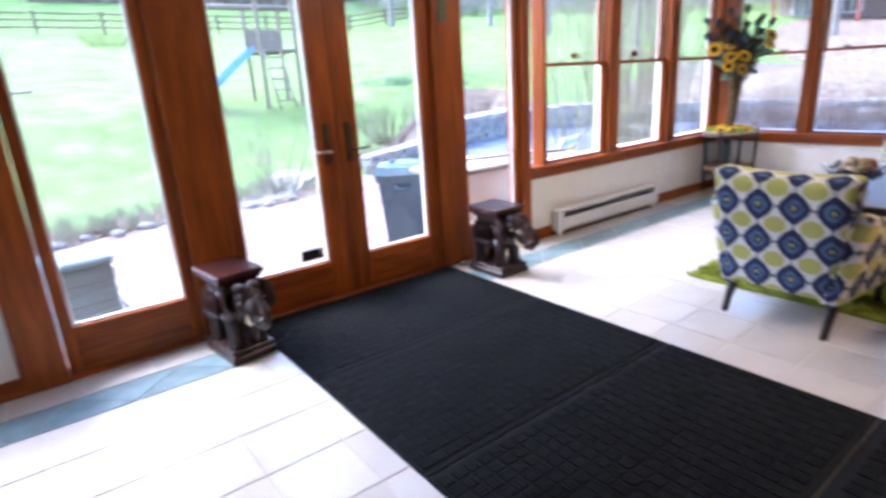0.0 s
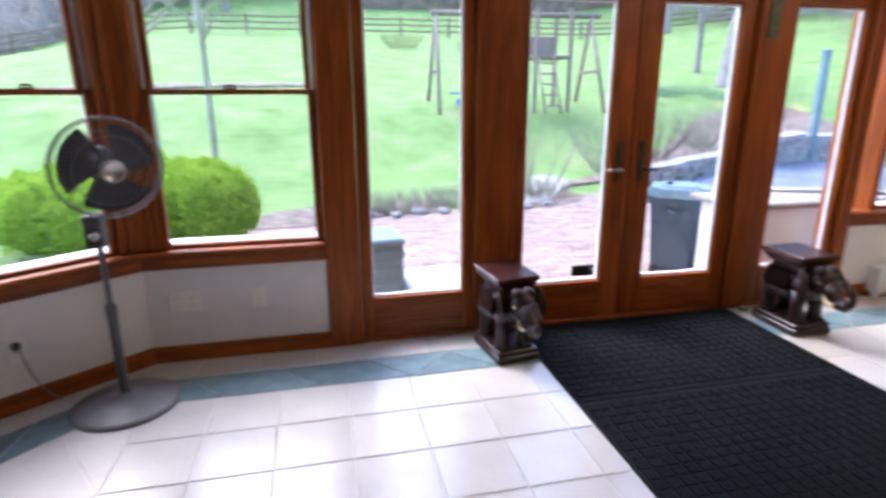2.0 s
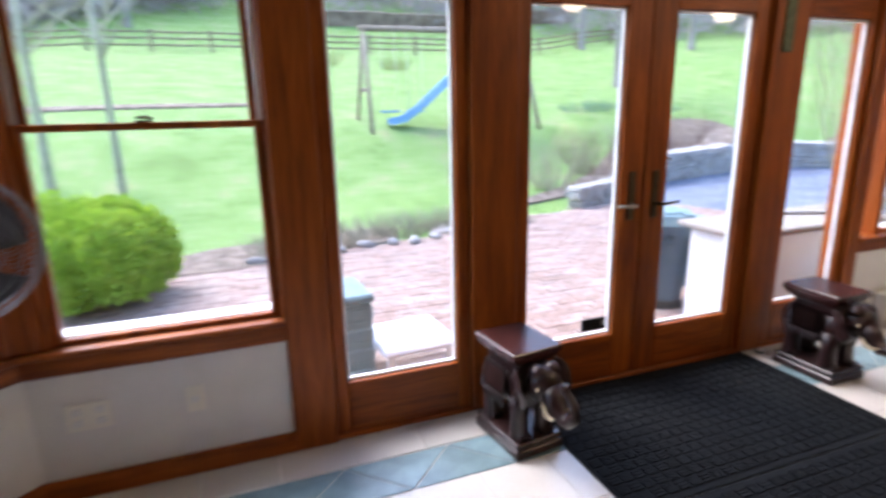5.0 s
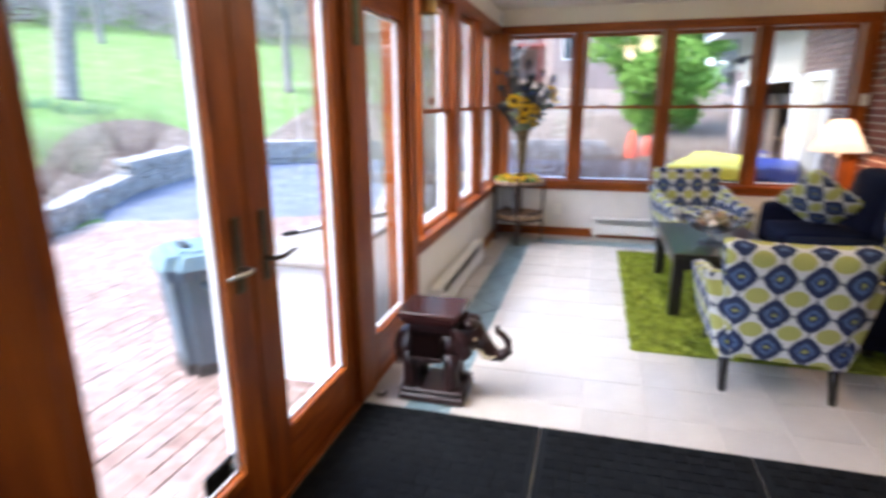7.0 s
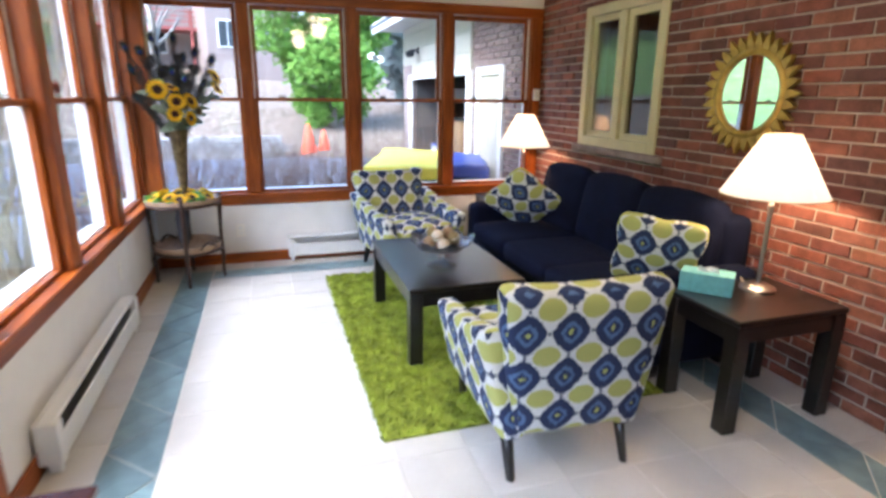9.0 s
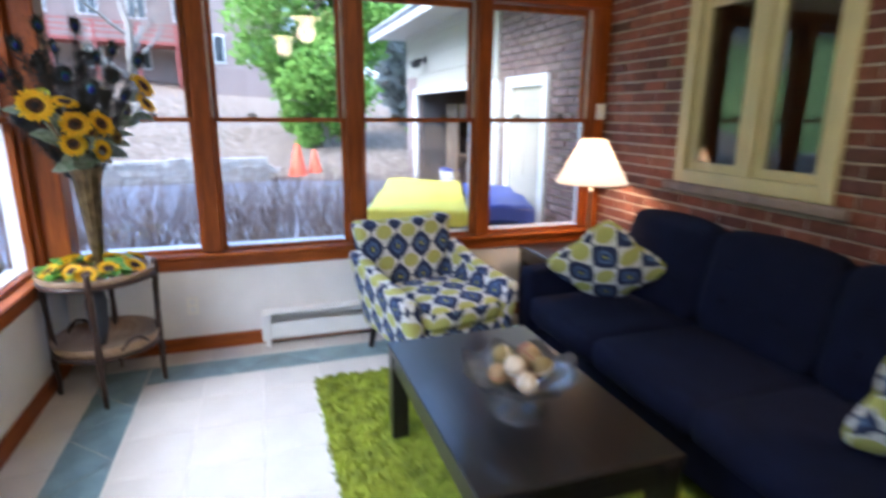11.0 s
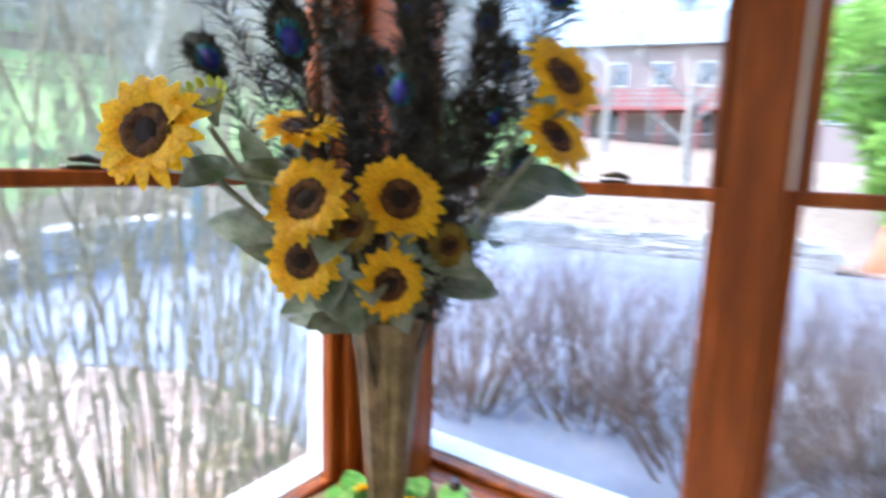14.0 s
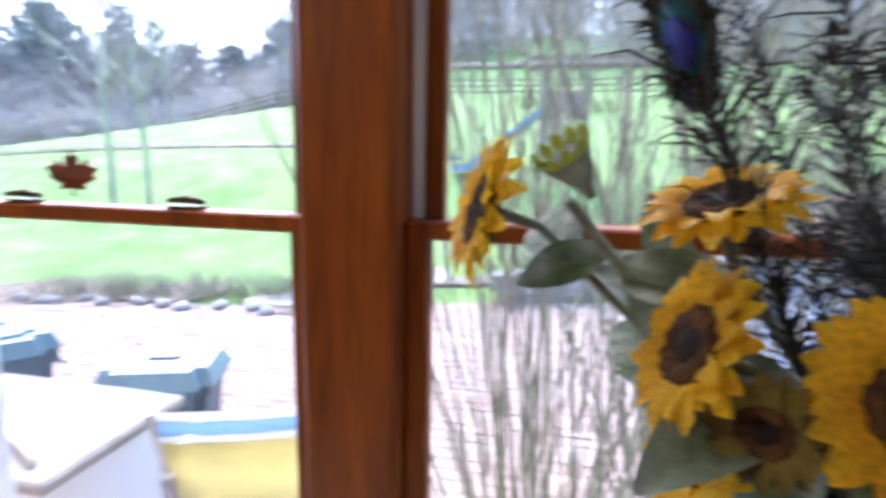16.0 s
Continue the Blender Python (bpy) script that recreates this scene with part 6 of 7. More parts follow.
ch_ = thing("brass_bell", "round aged brass bell hung high on the post", "bell", pose(4.16, 3.5, 2.03))
bl_ = bmesh.new()
lathe(bl_, [(0, 0.05), (0.035, 0.045), (0.05, 0.02), (0.05, -0.04), (0.056, -0.055), (0.05, -0.055)], 24)
part("bell_body", bl_, M_BRASS, ch_, smooth=True)
b = bmesh.new()
tube(b, [(0, 0, 0.05), (0, 0.03, 0.09), (0, 0.1, 0.1)], 0.005, 6)
part("bracket", b, M_BRONZE, ch_)
ps = thing("door_sticker", "small black plastic draught flap on the door pane", "flap", N_M @ pose(2.24, -0.008, 0.345))
part("flap", B(-0.075, 0.075, -0.004, 0.002, -0.035, 0.035, 0.006), M_BLACK, ps)
part("latch", B(0.045, 0.06, -0.012, -0.004, -0.01, 0.02, 0.003), M_STEEL, ps)

M_MAPLE = plain("rust_red_leaf", (0.17, 0.035, 0.012), 0.6, var=0.35, scale=30.0)


def maple(m, s, label):
    lf = thing("leaf_ornament", label, "ornament", m, "window leaf ornaments")
    half = [(0.0, 1.0), (0.12, 0.72), (0.25, 0.8), (0.23, 0.45), (0.62, 0.72), (0.6, 0.52), (0.95, 0.42), (0.78, 0.25), (0.86, 0.12), (0.42, -0.08), (0.5, -0.25), (0.08, -0.2)]
    b = bmesh.new()
    pts = half + [(-x, y) for x, y in half[::-1][:-1]]
    c0, c1 = b.verts.new((0, -0.01, 0.1 * s)), b.verts.new((0, -0.003, 0.1 * s))
    f_ = [b.verts.new((x * s, -0.006 - 0.02 * abs(x) * s, y * s)) for x, y in pts]
    g_ = [b.verts.new((x * s, -0.002 - 0.02 * abs(x) * s, y * s)) for x, y in pts]
    for i in range(len(pts)):
        j = (i + 1) % len(pts)
        b.faces.new((c0, f_[j], f_[i]))
        b.faces.new((c1, g_[i], g_[j]))
        b.faces.new((f_[i], f_[j], g_[j], g_[i]))
    part("blade", b, M_MAPLE, lf)
    q = bmesh.new()
    tube(q, [(0, -0.005, -0.15 * s), (0.03 * s, -0.005, -0.45 * s)], 0.0025, 5)
    part("stalk", q, M_MAPLE, lf)


maple(NW_M @ pose(-0.56, 0.04, 1.515, 0, 14, 0), 0.125, "rust-red maple leaf ornament on the upper pane")
maple(N_M @ pose(4.84, 0.04, 1.49), 0.055, "small dark red leaf ornament on the window rail")
maple(N_M @ pose(5.7, 0.04, 1.49), 0.06, "small dark red leaf ornament on the window rail")


def ceiling_light(m):
    cl = thing("ceiling_light", "round lit glass bowl light on the ceiling", "ceiling light", m, "ceiling bowls")
    part("bowl", lathe(bmesh.new(), [(0.15, -0.02), (0.142, -0.038), (0.1, -0.058), (0, -0.068)], 32), M_BULB, cl, smooth=True)
    part("canopy", lathe(bmesh.new(), [(0, 0), (0.17, 0), (0.17, -0.02), (0.16, -0.025)], 32), M_BRASS, cl)
    ld = bpy.data.lights.new("bulb", "POINT")
    ld.energy, ld.color, ld.shadow_soft_size = CEIL, (1.0, 0.75, 0.48), 0.1
    lo = new("bulb", ld)
    lo.parent = cl
    lo.location = (0, 0, -0.17)
    return cl


c1_ = ceiling_light(pose(4.8, 1.9, CZ))
copy_thing(c1_, pose(3.1, 2.05, CZ))

# tissue box on the near end table
M_AQUA = plain("aqua_card", (0.18, 0.5, 0.52), 0.5, var=0.12, scale=40.0)
tb = thing("tissue_box", "aqua cardboard tissue box on an end table", "tissue box", pose(4.28, 0.62, 0.56, 0, 0, 42))
part("carton_body", B(-0.12, 0.12, -0.06, 0.06, 0, 0.1, 0.003), M_AQUA, tb)
tv_ = bmesh.new()
for k in range(3):
    g0 = [tv_.verts.new((-0.05 + 0.02 * i, 0.006 * math.sin(i * 2 + k) + 0.008 * (k - 1), 0.1)) for i in range(6)]
    g1 = [tv_.verts.new((-0.04 + 0.016 * i, 0.012 * math.sin(i * 1.7 + k) + 0.012 * (k - 1), 0.118 + 0.008 * math.sin(i * 1.3 + k))) for i in range(6)]
    for i in range(5):
        tv_.faces.new((g0[i], g0[i + 1], g1[i + 1], g1[i]))
part("tissue", tv_, M_WHITEP, tb, "white tissue standing out of the slot")

# glass bowl with ornamental balls
M_CRYSTAL, t_, b_ = mat("cut_crystal", 0.03)
b_.inputs["Base Color"].default_value = (0.95, 0.97, 0.98, 1)
b_.inputs["Transmission Weight"].default_value = 0.97
b_.inputs["IOR"].default_value = 1.5
bw = thing("crystal_bowl", "footed cut-glass bowl with a scalloped rim on the coffee table", "bowl", pose(5.3, 1.68, 0.475) @ Matrix.Diagonal((1.22, 1.22, 1, 1)))
part("foot", lathe(bmesh.new(), [(0, 0.0), (0.075, 0.0), (0.078, 0.008), (0.05, 0.02), (0.018, 0.04), (0.014, 0.07), (0.03, 0.085), (0, 0.085)], 24), M_CRYSTAL, bw)
cb_ = lathe(bmesh.new(), [(0.0, 0.082), (0.05, 0.086), (0.1, 0.108), (0.14, 0.14), (0.165, 0.175)], 48)
for v in cb_.verts:
    a, r = math.atan2(v.co.y, v.co.x), math.hypot(v.co.x, v.co.y)
    if r > 0.06:
        k_ = (r - 0.06) / 0.1
        v.co.z += 0.016 * math.cos(8 * a) * k_
        v.co.x *= 1 + 0.06 * math.cos(8 * a) * k_
        v.co.y *= 1 + 0.06 * math.cos(8 * a) * k_
bmesh.ops.solidify(cb_, geom=cb_.faces[:], thickness=0.005)
part("dish", cb_, M_CRYSTAL, bw)
rng = random.Random(4)
ball_m = [plain("rust_ball", (0.25, 0.1, 0.06), 0.7), plain("olive_ball", (0.22, 0.17, 0.07), 0.7), plain("cream_ball", (0.6, 0.54, 0.45), 0.7), plain("bronze_ball", (0.3, 0.2, 0.1), 0.5)]
for k, (x, y, z) in enumerate(((0.0, 0.0, 0.13), (0.075, 0.0, 0.15), (-0.075, 0.01, 0.15), (0.01, 0.075, 0.152), (0.0, -0.075, 0.152), (0.045, 0.045, 0.2), (-0.045, 0.04, 0.2), (0.0, -0.04, 0.205), (0.06, -0.06, 0.19), (-0.06, -0.055, 0.19))):
    ob_ = thing("ornamental_ball", "wound decorative ball lying in the crystal bowl", "ball", pose(5.3 + x, 1.68 + y, 0.475 + z), "bowl balls")
    b = bmesh.new()
    blob(b, (0, 0, 0), (0.037, 0.037, 0.037), u=16, v=12)
    part("core", b, ball_m[k % 4], ob_)
    b = bmesh.new()
    tube(b, [(0.037 * math.cos(i * 0.4), 0.037 * math.sin(i * 0.4) * math.cos(k), 0.037 * math.sin(i * 0.4) * math.sin(k)) for i in range(17)], 0.003, 5, caps=False)
    part("band", b, ball_m[(k + 1) % 4], ob_)

# ---------------------------------------------------------------- plant stand in the corner
SX, SY = 6.96, 3.32
M_DARKW = wood("dark_stand_wood", (0.03, 0.014, 0.01), (0.07, 0.035, 0.022), 0.35, 2)
M_TAN = wood("worn_tan_tray", (0.3, 0.2, 0.12), (0.46, 0.34, 0.22), 0.5, 0)
st = thing("tray_stand", "two-tier dark wooden stand with round trays in the corner", "plant stand", pose(SX, SY, 0))


def tray(z, r, h):
    b = bmesh.new()
    lathe(b, [(0, z), (r - 0.02, z), (r, z + h), (r + 0.008, z + h), (r - 0.01, z - 0.015), (0, z - 0.015)], 44)
    return b


part("upper_tray", tray(0.655, 0.27, 0.03), M_TAN, st, "round tan tray with a raised rim", smooth=True)
lo_t = part("lower_tray", tray(0.265, 0.25, 0.055), M_TAN, st, "round tan tray with handles", smooth=True)
rim = bmesh.new()
tube(rim, [(0.265 * math.cos(k * 0.1496), 0.265 * math.sin(k * 0.1496), 0.64) for k in range(43)], 0.014, 6, caps=False)
part("upper_hoop", rim, M_DARKW, st)
rim = bmesh.new()
tube(rim, [(0.25 * math.cos(k * 0.1496), 0.25 * math.sin(k * 0.1496), 0.26) for k in range(43)], 0.013, 6, caps=False)
part("lower_hoop", rim, M_DARKW, st)
for s in (0.8, 3.9):
    hb = bmesh.new()
    tube(hb, [(0.25 * math.cos(s + q), 0.25 * math.sin(s + q), 0.295 + 0.05 * math.sin(3.1416 * (q + 0.3) / 0.6)) for q in (-0.3, -0.2, -0.1, 0, 0.1, 0.2, 0.3)], 0.01, 6)
    part("tray_handle", hb, M_DARKW, lo_t)
for k in range(4):
    a = 0.06 + k * 1.5708
    c, s = math.cos(a), math.sin(a)
    lg = bmesh.new()
    tube(lg, [(0.255 * c, 0.255 * s, 0), (0.25 * c, 0.25 * s, 0.08), (0.258 * c, 0.258 * s, 0.2), (0.25 * c, 0.25 * s, 0.23), (0.256 * c, 0.256 * s, 0.42), (0.262 * c, 0.262 * s, 0.6), (0.268 * c, 0.268 * s, 0.7), (0.268 * c, 0.268 * s, 0.715)], [0.012, 0.014, 0.017, 0.02, 0.014, 0.018, 0.016, 0.01], 10)
    part("leg", lg, M_DARKW, st)
ub = thing("folded_umbrella", "dark folded cloth umbrella standing on the lower tray", "umbrella", pose(SX - 0.04, SY + 0.02, 0.265))
part("folded_cloth", lathe(bmesh.new(), [(0, 0.0), (0.02, 0.01), (0.045, 0.1), (0.055, 0.25), (0.035, 0.34), (0.012, 0.36)], 9), plain("slate_cloth", (0.05, 0.06, 0.08), 0.8), ub)
part("umbrella_handle", lathe(bmesh.new(), [(0.009, 0.34), (0.009, 0.4), (0.016, 0.41), (0.012, 0.42), (0, 0.42)], 10), M_BRONZE, ub)

VX, VY = 6.91, 3.295
vase = thing("trumpet_vase", "tall antique brass trumpet vase on the tray stand", "vase", pose(VX, VY, 0.655))
vb = bmesh.new()
lathe(vb, [(0, 0), (0.062, 0), (0.062, 0.012), (0.04, 0.03), (0.02, 0.05), (0.028, 0.07), (0.016, 0.09), (0.026, 0.115), (0.033, 0.18), (0.047, 0.33), (0.059, 0.47), (0.073, 0.55), (0.078, 0.56), (0.07, 0.55), (0.053, 0.47), (0.02, 0.2), (0, 0.2)], 96)
for q in vb.verts:
    if 0.15 < q.co.z < 0.52:
        k_ = 1 + 0.035 * math.cos(12 * math.atan2(q.co.y, q.co.x))
        q.co.x, q.co.y = q.co.x * k_, q.co.y * k_
part("vase_body", vb, plain("antique_brass", (0.2, 0.145, 0.075), 0.36, 0.9, var=0.45, scale=18.0, fine=90.0, bmp=0.1), vase, smooth=True)

# ---------------------------------------------------------------- sunflowers
M_PETAL = patches("golden_petal", [(0.92, 0.52, 0.005), (0.97, 0.63, 0.008), (1.0, 0.72, 0.015)], 40.0, rough=0.6, fine=200.0, bmp=0.2, dist_=0.002)
M_SEED = patches("dark_seed_head", [(0.03, 0.012, 0.006), (0.08, 0.035, 0.012), (0.16, 0.075, 0.02)], 70.0, fine=300.0, bmp=0.8, dist_=0.004)
thin(M_PETAL, 0.5)
M_CORE = plain("black_seed_core", (0.012, 0.008, 0.007), 0.9)
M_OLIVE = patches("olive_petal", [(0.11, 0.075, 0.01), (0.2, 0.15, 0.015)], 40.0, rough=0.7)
M_STEM = plain("grey_green_stem", (0.24, 0.27, 0.2), 0.7, var=0.25, scale=30.0)
M_SLEAF = patches("silk_leaf", [(0.09, 0.16, 0.06), (0.2, 0.25, 0.17), (0.32, 0.36, 0.3)], 25.0, rough=0.6)
thin(M_SLEAF, 0.3)
M_BUD = plain("lime_bud", (0.42, 0.5, 0.04), 0.6)


def leaf_blade(bm, p, d, up, ln, wd, bend=0.3, n=6):
    """One pointed leaf from p along d."""
    d, up = d.normalized(), up.normalized()
    s = d.cross(up).normalized()
    up = s.cross(d)
    rows = []
    for k in range(n + 1):
        t_ = k / n
        c = p + d * ln * t_ - up * bend * ln * t_ * t_
        w_ = wd * math.sin(3.1416 * min(1, t_ * 0.92 + 0.06)) ** 0.8
        rows.append([bm.verts.new(c - s * w_ + up * w_ * 0.35), bm.verts.new(c), bm.verts.new(c + s * w_ + up * w_ * 0.35)])
    for a, c in zip(rows, rows[1:]):
        for k in (0, 1):
            bm.faces.new((a[k], a[k + 1], c[k + 1], c[k])).smooth = True


def petal(bm, p, d, ln, wd, cup, rng):
    """One broad petal with a ragged blunt tip."""
    d = d.normalized()
    s = d.cross(Vector((0, 0, 1))).normalized()
    up = s.cross(d)
    rows = []
    for k, (t_, w_) in enumerate(((0, 0.45), (0.25, 0.85), (0.55, 1.0), (0.8, 0.78), (1.0, 0.3))):
        c = p + d * ln * t_ + up * (cup * ln * t_ * (1 - t_) * 1.6 - 0.25 * cup * ln * t_ * t_)
        e = rng.uniform(-0.05, 0.05) * ln
        rows.append([bm.verts.new(c - s * wd * w_ + up * wd * 0.3 * w_ + d * e), bm.verts.new(c + d * (0.06 * ln if k == 4 else 0)), bm.verts.new(c + s * wd * w_ + up * wd * 0.3 * w_ - d * e)])
    for a, c in zip(rows, rows[1:]):
        for k in (0, 1):
            bm.faces.new((a[k], a[k + 1], c[k + 1], c[k])).smooth = True


def sunflower(p, nrm, r, seed, stem=True, label="yellow silk sunflower with a dark centre in the vase", petals=None):
    rng = random.Random(seed)
    p, nrm = Vector(p), Vector(nrm).normalized()
    q = nrm.to_track_quat("Z", "Y").to_matrix().to_4x4()
    fl = thing("sunflower", label, "flower", Matrix.Translation(p) @ q, "sunflowers")
    pt = bmesh.new()
    for ring, (n, rr, lift) in enumerate(((17, 1.0, 0.08), (16, 0.93, 0.25), (14, 0.82, 0.42))):
        for k in range(n):
            a = (k + 0.5 * ring) * 6.28318 / n + rng.uniform(-0.1, 0.1)
            d = Vector((math.cos(a), math.sin(a), lift + rng.uniform(-0.14, 0.16)))
            petal(pt, Vector((math.cos(a), math.sin(a), 0.04 * ring)) * r * 0.38, d, r * (0.7 * rr) * rng.uniform(0.88, 1.08), r * 0.165, rng.uniform(0.0, 0.4), rng)
    part("petals", pt, petals or M_PETAL, fl)
    ct = bmesh.new()
    lathe(ct, [(0.22 * r, 0.12 * r), (0.28 * r, 0.17 * r), (0.4 * r, 0.2 * r), (0.5 * r, 0.15 * r), (0.53 * r, 0.06 * r), (0.46 * r, -0.02 * r), (0, -0.04 * r)], 40)
    for v in ct.verts:
        v.co += Vector((rng.uniform(-1, 1), rng.uniform(-1, 1), rng.uniform(-1, 1))) * 0.03 * r
    part("seed_head", ct, M_SEED, fl, "fuzzy dark brown seed head")
    ct = bmesh.new()
    blob(ct, (0, 0, 0.1 * r), (0.26 * r, 0.26 * r, 0.08 * r), u=16, v=8)
    for v in ct.verts:
        v.co.z += rng.uniform(-0.03, 0.03) * r
    part("core", ct, M_CORE, fl, "black core of the seed head")
    sp = bmesh.new()
    for k in range(11):
        a = k * 6.28318 / 11
        leaf_blade(sp, Vector((math.cos(a), math.sin(a), -0.3)) * r * 0.2, Vector((math.cos(a), math.sin(a), 0.05)), Vector((0, 0, 1)), r * 0.5, r * 0.1, 0.1, 3)
    part("sepals", sp, M_STEM, fl)
    if stem:
        inv = (Matrix.Translation(p) @ q).inverted()
        root = Vector((VX + rng.uniform(-0.03, 0.03), VY + rng.uniform(-0.03, 0.03), 1.0))
        lipz = Vector((VX, VY, 1.2)) + (Vector((p.x, p.y, 1.2)) - Vector((VX, VY, 1.2))) * 0.16
        back = p - nrm * 0.05
        b = bmesh.new()
        pts = [p - nrm * 0.005, back, back.lerp(lipz, 0.5) + Vector((0, 0, 0.015)), lipz, root]
        tube(b, [inv @ v for v in pts], [0.007, 0.005, 0.005, 0.005, 0.004], 7)
        part("stem", b, M_STEM, fl)
        for k in range(3):
            b = bmesh.new()
            o = back.lerp(lipz, 0.12 + 0.32 * k)
            d = (o - Vector((VX, VY, o.z))).normalized() * 0.7 + Vector((rng.uniform(-0.8, 0.8), rng.uniform(-0.8, 0.8), rng.uniform(-0.5, 0.6)))
            leaf_blade(b, inv @ o, inv.to_3x3() @ d, inv.to_3x3() @ Vector((-0.5 + rng.uniform(-0.3, 0.3), -0.5 + rng.uniform(-0.3, 0.3), 0.55)), 0.12 * rng.uniform(0.8, 1.15), 0.032, 0.25, 8)
            part("leaf", b, M_SLEAF, fl)
    return fl


for k, (p, n_, r) in enumerate((
        ((6.512, 3.34, 1.503), (-0.9, -0.32, 0.28), 0.088), ((6.688, 3.28, 1.517), (-0.35, -0.3, 0.95), 0.07),
        ((6.674, 3.248, 1.422), (-0.93, -0.22, 0.38), 0.08), ((6.775, 3.172, 1.424), (-0.5, -0.75, 0.42), 0.082),
        ((6.687, 3.271, 1.335), (-0.85, -0.4, 0.25), 0.07), ((6.764, 3.179, 1.303), (-0.55, -0.83, 0.1), 0.066),
        ((6.921, 3.0, 1.603), (-0.2, -0.62, 0.42), 0.085), ((6.886, 2.99, 1.517), (-0.2, -0.62, 0.44), 0.072))):
    sunflower(p, n_, r * 0.76, 100 + k)
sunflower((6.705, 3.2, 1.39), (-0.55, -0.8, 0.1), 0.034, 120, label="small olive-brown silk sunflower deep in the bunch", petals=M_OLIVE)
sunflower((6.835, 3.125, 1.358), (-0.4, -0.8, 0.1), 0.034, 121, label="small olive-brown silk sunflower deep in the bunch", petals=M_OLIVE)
bud = thing("flower_bud", "half-open lime green sunflower bud on a bent stem", "flower", pose(6.582, 3.33, 1.545, 20, -35, 0))
part("cup", lathe(bmesh.new(), [(0.004, -0.035), (0.008, -0.022), (0.019, 0.0), (0.023, 0.009), (0, 0.01)], 14), M_STEM, bud)
b = bmesh.new()
for k in range(12):
    a = k * 0.5236
    leaf_blade(b, Vector((math.cos(a), math.sin(a), 0.4)) * 0.019, Vector((math.cos(a) * 0.5, math.sin(a) * 0.5, 1)), Vector((math.cos(a), math.sin(a), 0)), 0.018, 0.006, 0.0, 3)
part("closed_petals", b, M_BUD, bud)
b = bmesh.new()
inv = bud.matrix_basis.inverted()
tube(b, [inv @ Vector(q) for q in ((6.582, 3.33, 1.515), (6.66, 3.33, 1.42), (6.84, 3.3, 1.25), (6.9, 3.285, 1.1))], 0.0045, 6)
part("stem", b, M_STEM, bud)

for p_, q_ in (((6.618, 3.345, 1.472), (6.54, 3.325, 1.445)), ((6.69, 3.33, 1.425), (6.644, 3.35, 1.521)), ((6.688, 3.31, 1.403), (6.627, 3.32, 1.461))):
    b = bmesh.new()
    p_, q_ = inv @ Vector(p_), inv @ Vector(q_)
    leaf_blade(b, p_, q_ - p_, inv.to_3x3() @ Vector((-0.55, -0.75, 0.3)), (q_ - p_).length, 0.021, 0.12, 8)
    part("leaf", b, M_SLEAF, bud, "grey-green silk leaf")

# ---------------------------------------------------------------- peacock feathers
M_BARB = patches("dark_feather_barbs", [(0.004, 0.005, 0.004), (0.009, 0.011, 0.008), (0.022, 0.018, 0.012)], 30.0, rough=0.6)
M_EYEG = patches("dark_green_feather", [(0.01, 0.014, 0.01), (0.018, 0.032, 0.016), (0.035, 0.04, 0.02)], 60.0, rough=0.5)
M_EYET = plain("teal_feather", (0.0, 0.1, 0.13), 0.55, 0.2, var=0.2, scale=60.0)
M_EYEB = plain("deep_blue_feather", (0.012, 0.016, 0.2), 0.55, 0.2, var=0.2, scale=60.0)


